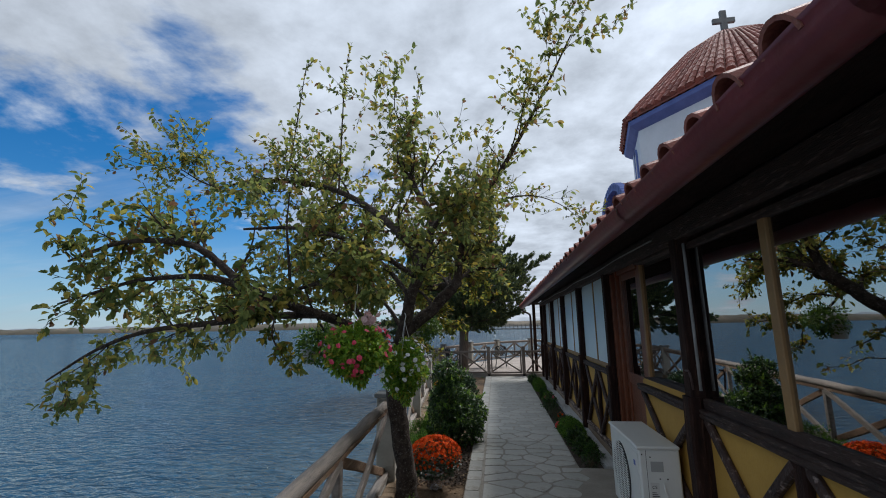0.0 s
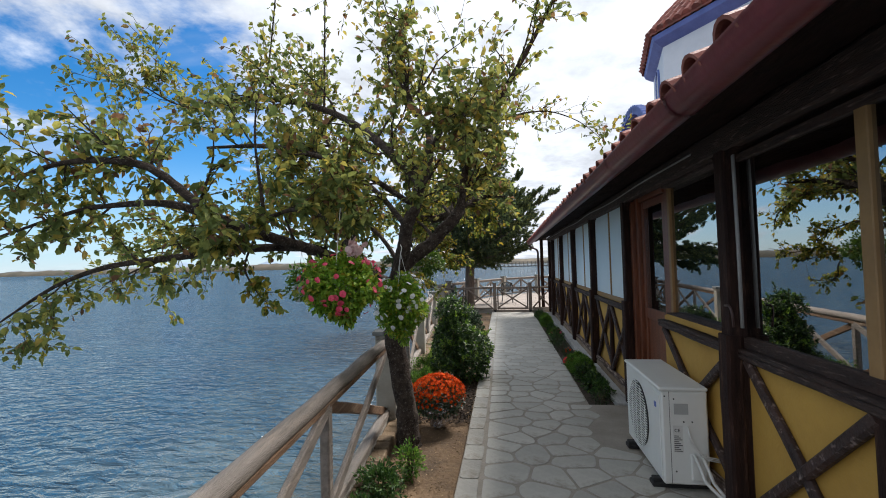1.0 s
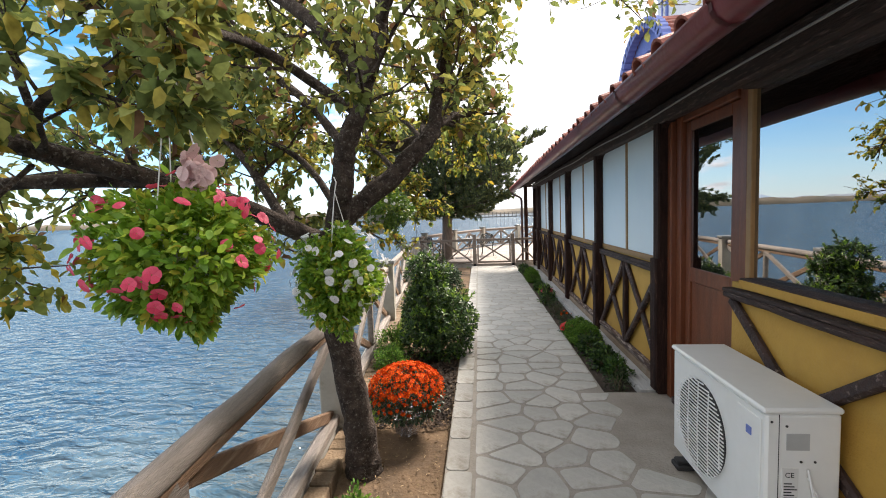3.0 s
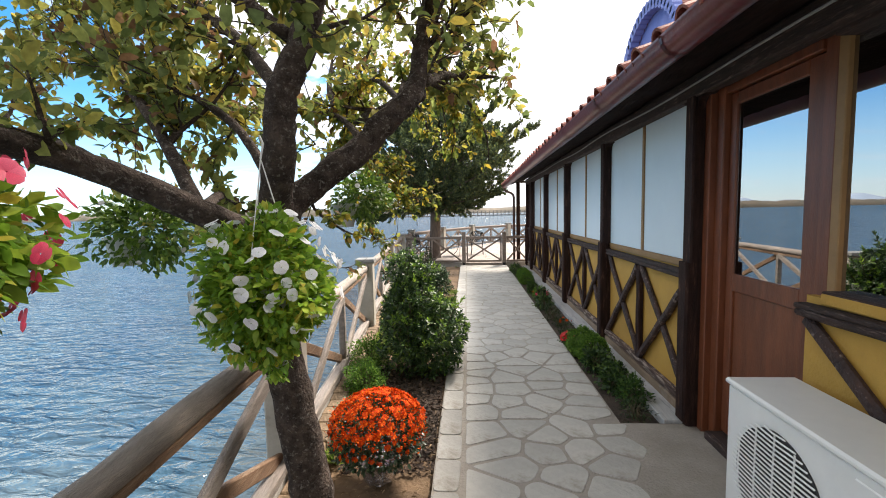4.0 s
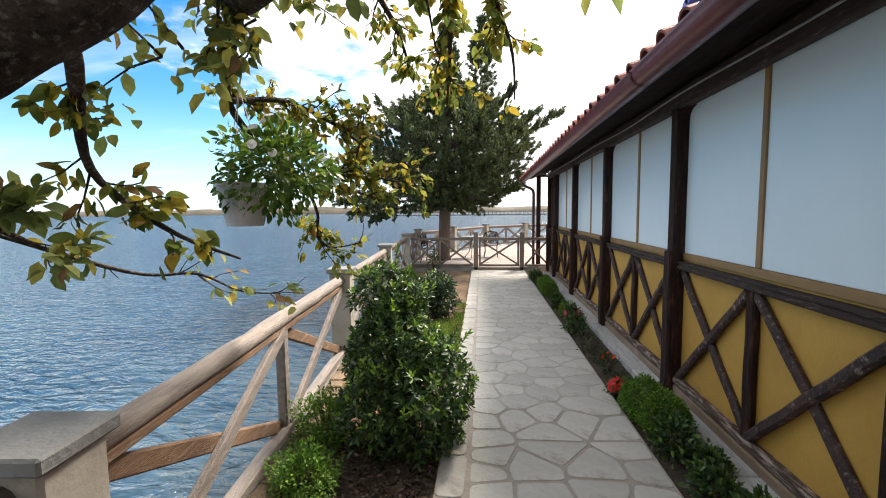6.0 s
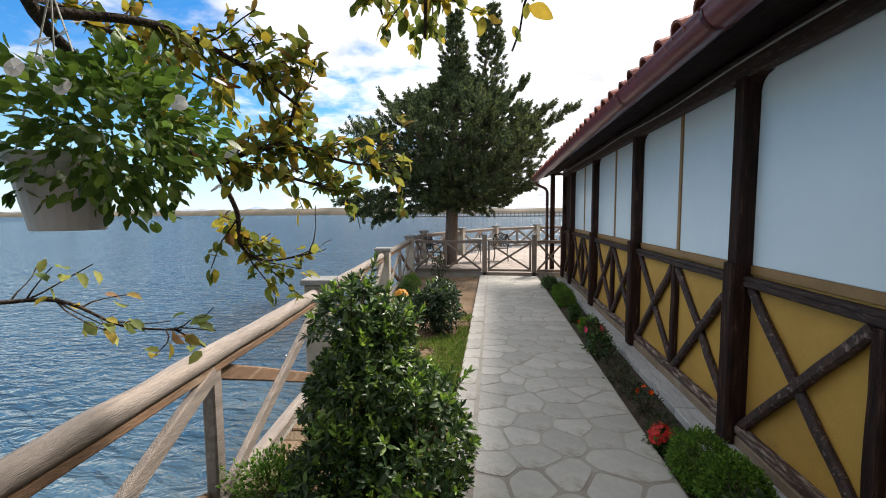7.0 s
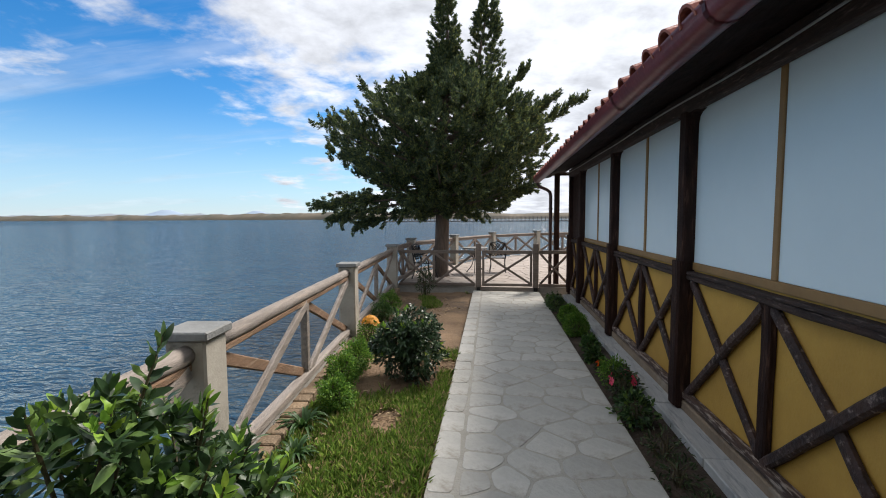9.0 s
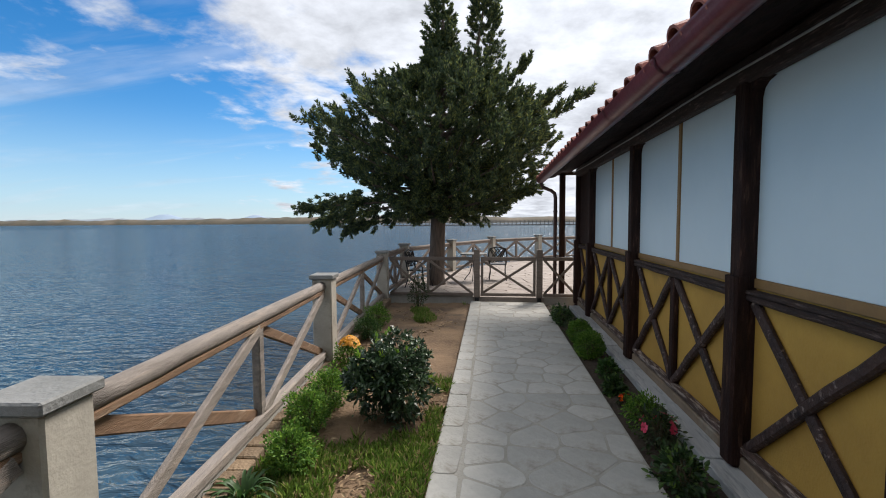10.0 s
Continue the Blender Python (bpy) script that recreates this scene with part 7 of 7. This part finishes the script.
for i in range(27):
    t = math.pi * (i + 0.5) / 27
    bm = bmesh.new()
    u, z = math.cos(t) * (AR + 0.05), math.sin(t) * (AR + 0.05) + AZ
    tube(bm, [(u, -0.14, z), (u, 1.6, z), (u, 3.4, z)], [0.075, 0.072, 0.07], 8)
    row = part("barrel_tile", bm, M_TILE, porchroof)
    bm = bmesh.new()
    tube(bm, [(u, -0.165, z), (u, -0.02, z)], [0.102, 0.102], 10)
    part("scallop", bm, M_BLUE, row, "blue painted tile end")


# ---- terrace furniture ----
def iron_chair(at, turn):
    t = thing("iron_chair", "black cast-iron garden chair with lattice back on the terrace", "chair", at, turn, "terrace chairs")
    for sx in (-1, 1):
        bm = bmesh.new()
        tube(bm, [(sx * 0.24, -0.26, 0.0), (sx * 0.20, -0.20, 0.22), (sx * 0.21, -0.19, 0.42)], 0.017, 6)
        part("leg", bm, M_IRON, t)
        bm = bmesh.new()
        tube(bm, [(sx * 0.23, 0.27, 0.0), (sx * 0.19, 0.20, 0.22), (sx * 0.20, 0.19, 0.42)], 0.014, 6)
        part("leg", bm, M_IRON, t)
        bm = bmesh.new()
        tube(bm, [(sx * 0.24, 0.2, 0.62), (sx * 0.27, 0.0, 0.66), (sx * 0.27, -0.18, 0.63), (sx * 0.23, -0.21, 0.43)], 0.013, 6)
        part("armrest", bm, M_IRON, t)
    bm = bmesh.new()
    box(bm, (-0.23, -0.22, 0.415), (0.23, 0.22, 0.44), 0.01)
    part("seat", bm, M_IRON, t)
    back = thing("backrest", "", "", (0, 0, 0))
    back.parent = t
    bm = bmesh.new()
    tube(bm, [(-0.21, 0.20, 0.43), (-0.24, 0.24, 0.70), (-0.20, 0.27, 0.86), (0, 0.28, 0.90), (0.20, 0.27, 0.86), (0.24, 0.24, 0.70), (0.21, 0.20, 0.43)], 0.019, 6)
    part("back_frame", bm, M_IRON, back)
    bm = bmesh.new()
    for k in range(-3, 7):
        for s in (-1, 1):
            x0, x1 = s * (-0.30 + k * 0.09), s * (-0.30 + k * 0.09 + 0.30)
            z0, z1 = 0.50, 0.86
            if max(abs(x0), abs(x1)) > 0.36:
                continue
            cl = lambda x: max(-0.21, min(0.21, x))
            tube(bm, [(cl(x0), 0.225, z0), (cl(x1), 0.272, z1)], 0.013, 4)
    part("lattice", bm, M_IRON, back)
    return t


iron_chair((0.42, 19.5, 0.055), 180)
iron_chair((-1.45, 18.0, 0.055), 75)
table = thing("garden_table", "small pale-topped table with curved iron legs", "table", (-0.22, 19.3, 0.055))
bm = bmesh.new()
lathe(bm, [(0.02, 0.70), (0.36, 0.70), (0.37, 0.715), (0.36, 0.73), (0.02, 0.73)], 28)
part("tabletop", bm, M_CAP, table)
for k in range(3):
    w = 2.094 * k + 0.5
    bm = bmesh.new()
    tube(bm, [(0.3 * math.cos(w), 0.3 * math.sin(w), 0.0), (0.12 * math.cos(w), 0.12 * math.sin(w), 0.2), (0.05 * math.cos(w), 0.05 * math.sin(w), 0.4), (0.2 * math.cos(w), 0.2 * math.sin(w), 0.7)], 0.013, 6)
    part("leg", bm, M_IRON, table)

# ---- roof tiles along the eave ----
bm = bmesh.new()
ang = np.linspace(0, math.pi, 9)
ro, ri = 0.080, 0.066
f = [bm.verts.new((0, -math.cos(t) * ro, math.sin(t) * ro)) for t in ang] + [bm.verts.new((0, -math.cos(t) * ri, math.sin(t) * ri)) for t in ang[::-1]]
k = [bm.verts.new((0.46, -math.cos(t) * ro * 0.84, math.sin(t) * ro * 0.84)) for t in ang] + [bm.verts.new((0.46, -math.cos(t) * ri * 0.84, math.sin(t) * ri * 0.84)) for t in ang[::-1]]
for i in range(18):
    j = (i + 1) % 18
    bm.faces.new((f[i], f[j], k[j], k[i]))
bm.faces.new(f[::-1])
bm.faces.new(k)
bmesh.ops.recalc_face_normals(bm, faces=bm.faces)
tile_me = mesh_of("tile", bm, M_TILE)
SL = math.degrees(math.atan2(1.45, 4.93))
random.seed(5)
for i in range(88):
    y = -4.6 + i * 0.25
    for r in range(3):
        o = part("tile", tile_me, M_TILE, roof)
        o.matrix_basis = pose(1.222 + r * 0.40 + random.uniform(-0.01, 0.01), y + random.uniform(-0.008, 0.008), 2.470 + (r * 0.40) * 0.300, 0, -SL - 2, random.uniform(-2, 2))

# tiled field above the eave courses, both slopes
def tile_field(x0, z0, x1, z1, courses, step):
    verts, faces = [], []
    ys = np.arange(-4.75, 17.2, 0.25 / 6)
    wave = [0.055 * abs(math.sin(math.pi * (y + 4.6 - 0.125) / 0.25)) for y in ys]
    for c in range(courses):
        for f, lift_ in ((c / courses, 0.035), ((c + 1.08) / courses, 0.0)):
            for y, w in zip(ys, wave):
                verts.append((x0 + (x1 - x0) * f, y, z0 + (z1 - z0) * f + w + lift_))
        base = c * 2 * len(ys)
        for i in range(len(ys) - 1):
            faces.append((base + i, base + i + 1, base + len(ys) + i + 1, base + len(ys) + i))
    me = bpy.data.meshes.new("tile_field")
    me.from_pydata(verts, [], faces)
    me.materials.append(M_TILE)
    tagged(part("tile_field", me, M_TILE, roof), kind="stuff")


tile_field(2.45, 2.875, 6.25, 3.99, 10, 0.38)
tile_field(10.95, 2.74, 6.15, 3.99, 12, 0.4)

# ---- flagstones ----
def voronoi_cells(sites, bounds, reach_=1.3):
    cells = []
    for i, s in enumerate(sites):
        poly = [Vector(p) for p in bounds(s)]
        for j, q in enumerate(sites):
            if i == j or (q - s).length > reach_:
                continue
            m, n = (s + q) / 2, (q - s).normalized()
            res = []
            for k in range(len(poly)):
                a, b = poly[k], poly[(k + 1) % len(poly)]
                da, db = (a - m).dot(n), (b - m).dot(n)
                if da <= 0:
                    res.append(a)
                if (da < 0) != (db < 0):
                    res.append(a + (b - a) * (da / (da - db)))
            poly = res
            if len(poly) < 3:
                break
        cells.append(poly)
    return cells


def round_corners(poly, gap):
    """Draws every side in by the joint and knocks the corners off."""
    area = sum(poly[i - 1].x * poly[i].y - poly[i].x * poly[i - 1].y for i in range(len(poly)))
    if area < 0:
        poly = poly[::-1]
    res = list(poly)
    for i in range(len(poly)):
        a, b = poly[i - 1], poly[i]
        d = b - a
        if d.length < 1e-4:
            continue
        n = Vector((-d.y, d.x)) / d.length
        cut, m = [], len(res)
        for k in range(m):
            p, q = res[k], res[(k + 1) % m]
            dp, dq = (p - a).dot(n) - gap, (q - a).dot(n) - gap
            if dp >= 0:
                cut.append(p)
            if (dp < 0) != (dq < 0):
                cut.append(p + (q - p) * (dp / (dp - dq)))
        res = cut
        if len(res) < 3:
            return []
    pts = []
    for i in range(len(res)):
        a, p, b = res[i - 1], res[i], res[(i + 1) % len(res)]
        ka, kb = min(0.35, 0.035 / max(0.01, (a - p).length)), min(0.35, 0.035 / max(0.01, (b - p).length))
        pts += [p + (a - p) * ka, p + ((a - p) * ka + (b - p) * kb) * 0.28, p + (b - p) * kb]
    return pts


def stone(poly, z, parent, material, thick=0.03, gap=0.011, cut=False):
    pts = round_corners(poly, gap) if not cut else poly
    if len(pts) < 3:
        return None
    c = sum(pts, Vector((0, 0))) / len(pts)
    bm = bmesh.new()
    t = [bm.verts.new(((p.x - c.x) * 0.98, (p.y - c.y) * 0.98, 0)) for p in pts]
    e = [bm.verts.new((p.x - c.x, p.y - c.y, -0.003)) for p in pts]
    d = [bm.verts.new((p.x - c.x, p.y - c.y, -thick)) for p in pts]
    bm.faces.new(t)
    for i in range(len(t)):
        j = (i + 1) % len(t)
        bm.faces.new((t[i], e[i], e[j], t[j]))
        bm.faces.new((e[i], d[i], d[j], e[j]))
    bmesh.ops.recalc_face_normals(bm, faces=bm.faces)
    o = part("flagstone", bm, material, parent)
    o.location = (c.x, c.y, z)
    return o


random.seed(9)
sites = []
y = 2.4
while y < 16.6:
    xr = 1.98 if y < 6.46 else edge_right(y)
    for k in range(60):
        s = Vector((random.uniform(edge_left(y) + 0.24, xr - 0.06), y + random.uniform(-0.25, 0.25)))
        wide, deep = (0.76, 1.16) if s.y < 8.3 else (1.0, 1.0)      # near stones are laid broad side on
        room = (0.180 if s.y < 8.3 else 0.205) + 0.07 * (noise.noise((s.x * 2.3, s.y * 2.3, 1)) + 0.4)
        if all(math.hypot((s.x - q.x) * wide, (s.y - q.y) * deep) > room for q in sites[-60:]):
            sites.append(s)
    y += 0.25


def path_bounds(s):
    near = s.y < 6.44
    xr = 1.98 if near else edge_right(s.y)
    y1 = min(s.y + 0.8, 6.45) if near and s.x > 1.2 else min(s.y + 0.8, 16.55)
    if near and s.x <= 1.2:
        xr = 1.42 if s.y > 5.9 else 1.98
    y0 = max(s.y - 0.8, 6.0) if not near else s.y - 0.8
    return [(edge_left(s.y) + 0.195, y0), (xr, y0), (xr, y1), (edge_left(s.y) + 0.195, y1)]


for poly in voronoi_cells(sites, path_bounds):
    if len(poly) >= 3:
        mx, my = sum(q.x for q in poly) / len(poly), sum(q.y for q in poly) / len(poly)
        if mx > 1.40 and 5.15 < my < 6.5:        # cement smeared over the paving by the door
            continue
        if my < 8.3:
            stone(poly, random.uniform(-0.003, 0.002), path_bed, M_STONE, 0.03, 0.0125)
        else:
            stone(poly, random.uniform(-0.0045, -0.002), path_bed, M_STONE, 0.03, 0.010)
y = 2.2
while y < 16.5:                          # squared border stones along the bed
    ln = random.uniform(0.26, 0.46)
    x, w0, w1 = edge_left(y + ln / 2), random.uniform(0.165, 0.195), random.uniform(0.165, 0.195)
    stone([Vector(p) for p in ((x + 0.002, y), (x + w0, y), (x + w1, y + ln), (x + 0.002, y + ln))], random.uniform(0.0, 0.004) - (0.0 if y < 8.3 else 0.0045), path_bed, M_EDGING if y < 8.3 else M_STONE, 0.05, 0.0055 if y < 8.3 else 0.0035)
    y += ln
random.seed(10)
sites = []
for k in range(1500):
    s = Vector((random.uniform(-1.9, 3.2), random.uniform(16.95, 25.5)))
    cx = float(np.interp(s.y, [16.6, 18.8, 21.3, 23.9, 25.8], [-1.9, -1.85, -0.85, 0.4, 2.2]))
    if s.x > cx + 0.1 and all((s - q).length > 0.33 for q in sites):
        sites.append(s)
sites = sites[:230]
for poly in voronoi_cells(sites, lambda s: [(max(s.x - 0.5, -1.9), max(16.98, s.y - 0.5)), (s.x + 0.5, max(16.98, s.y - 0.5)), (s.x + 0.5, s.y + 0.5), (max(s.x - 0.5, -1.9), s.y + 0.5)], 1.2):
    if len(poly) >= 3:
        stone(poly, 0.068, terrace, M_TERRACE, 0.03, 0.011)
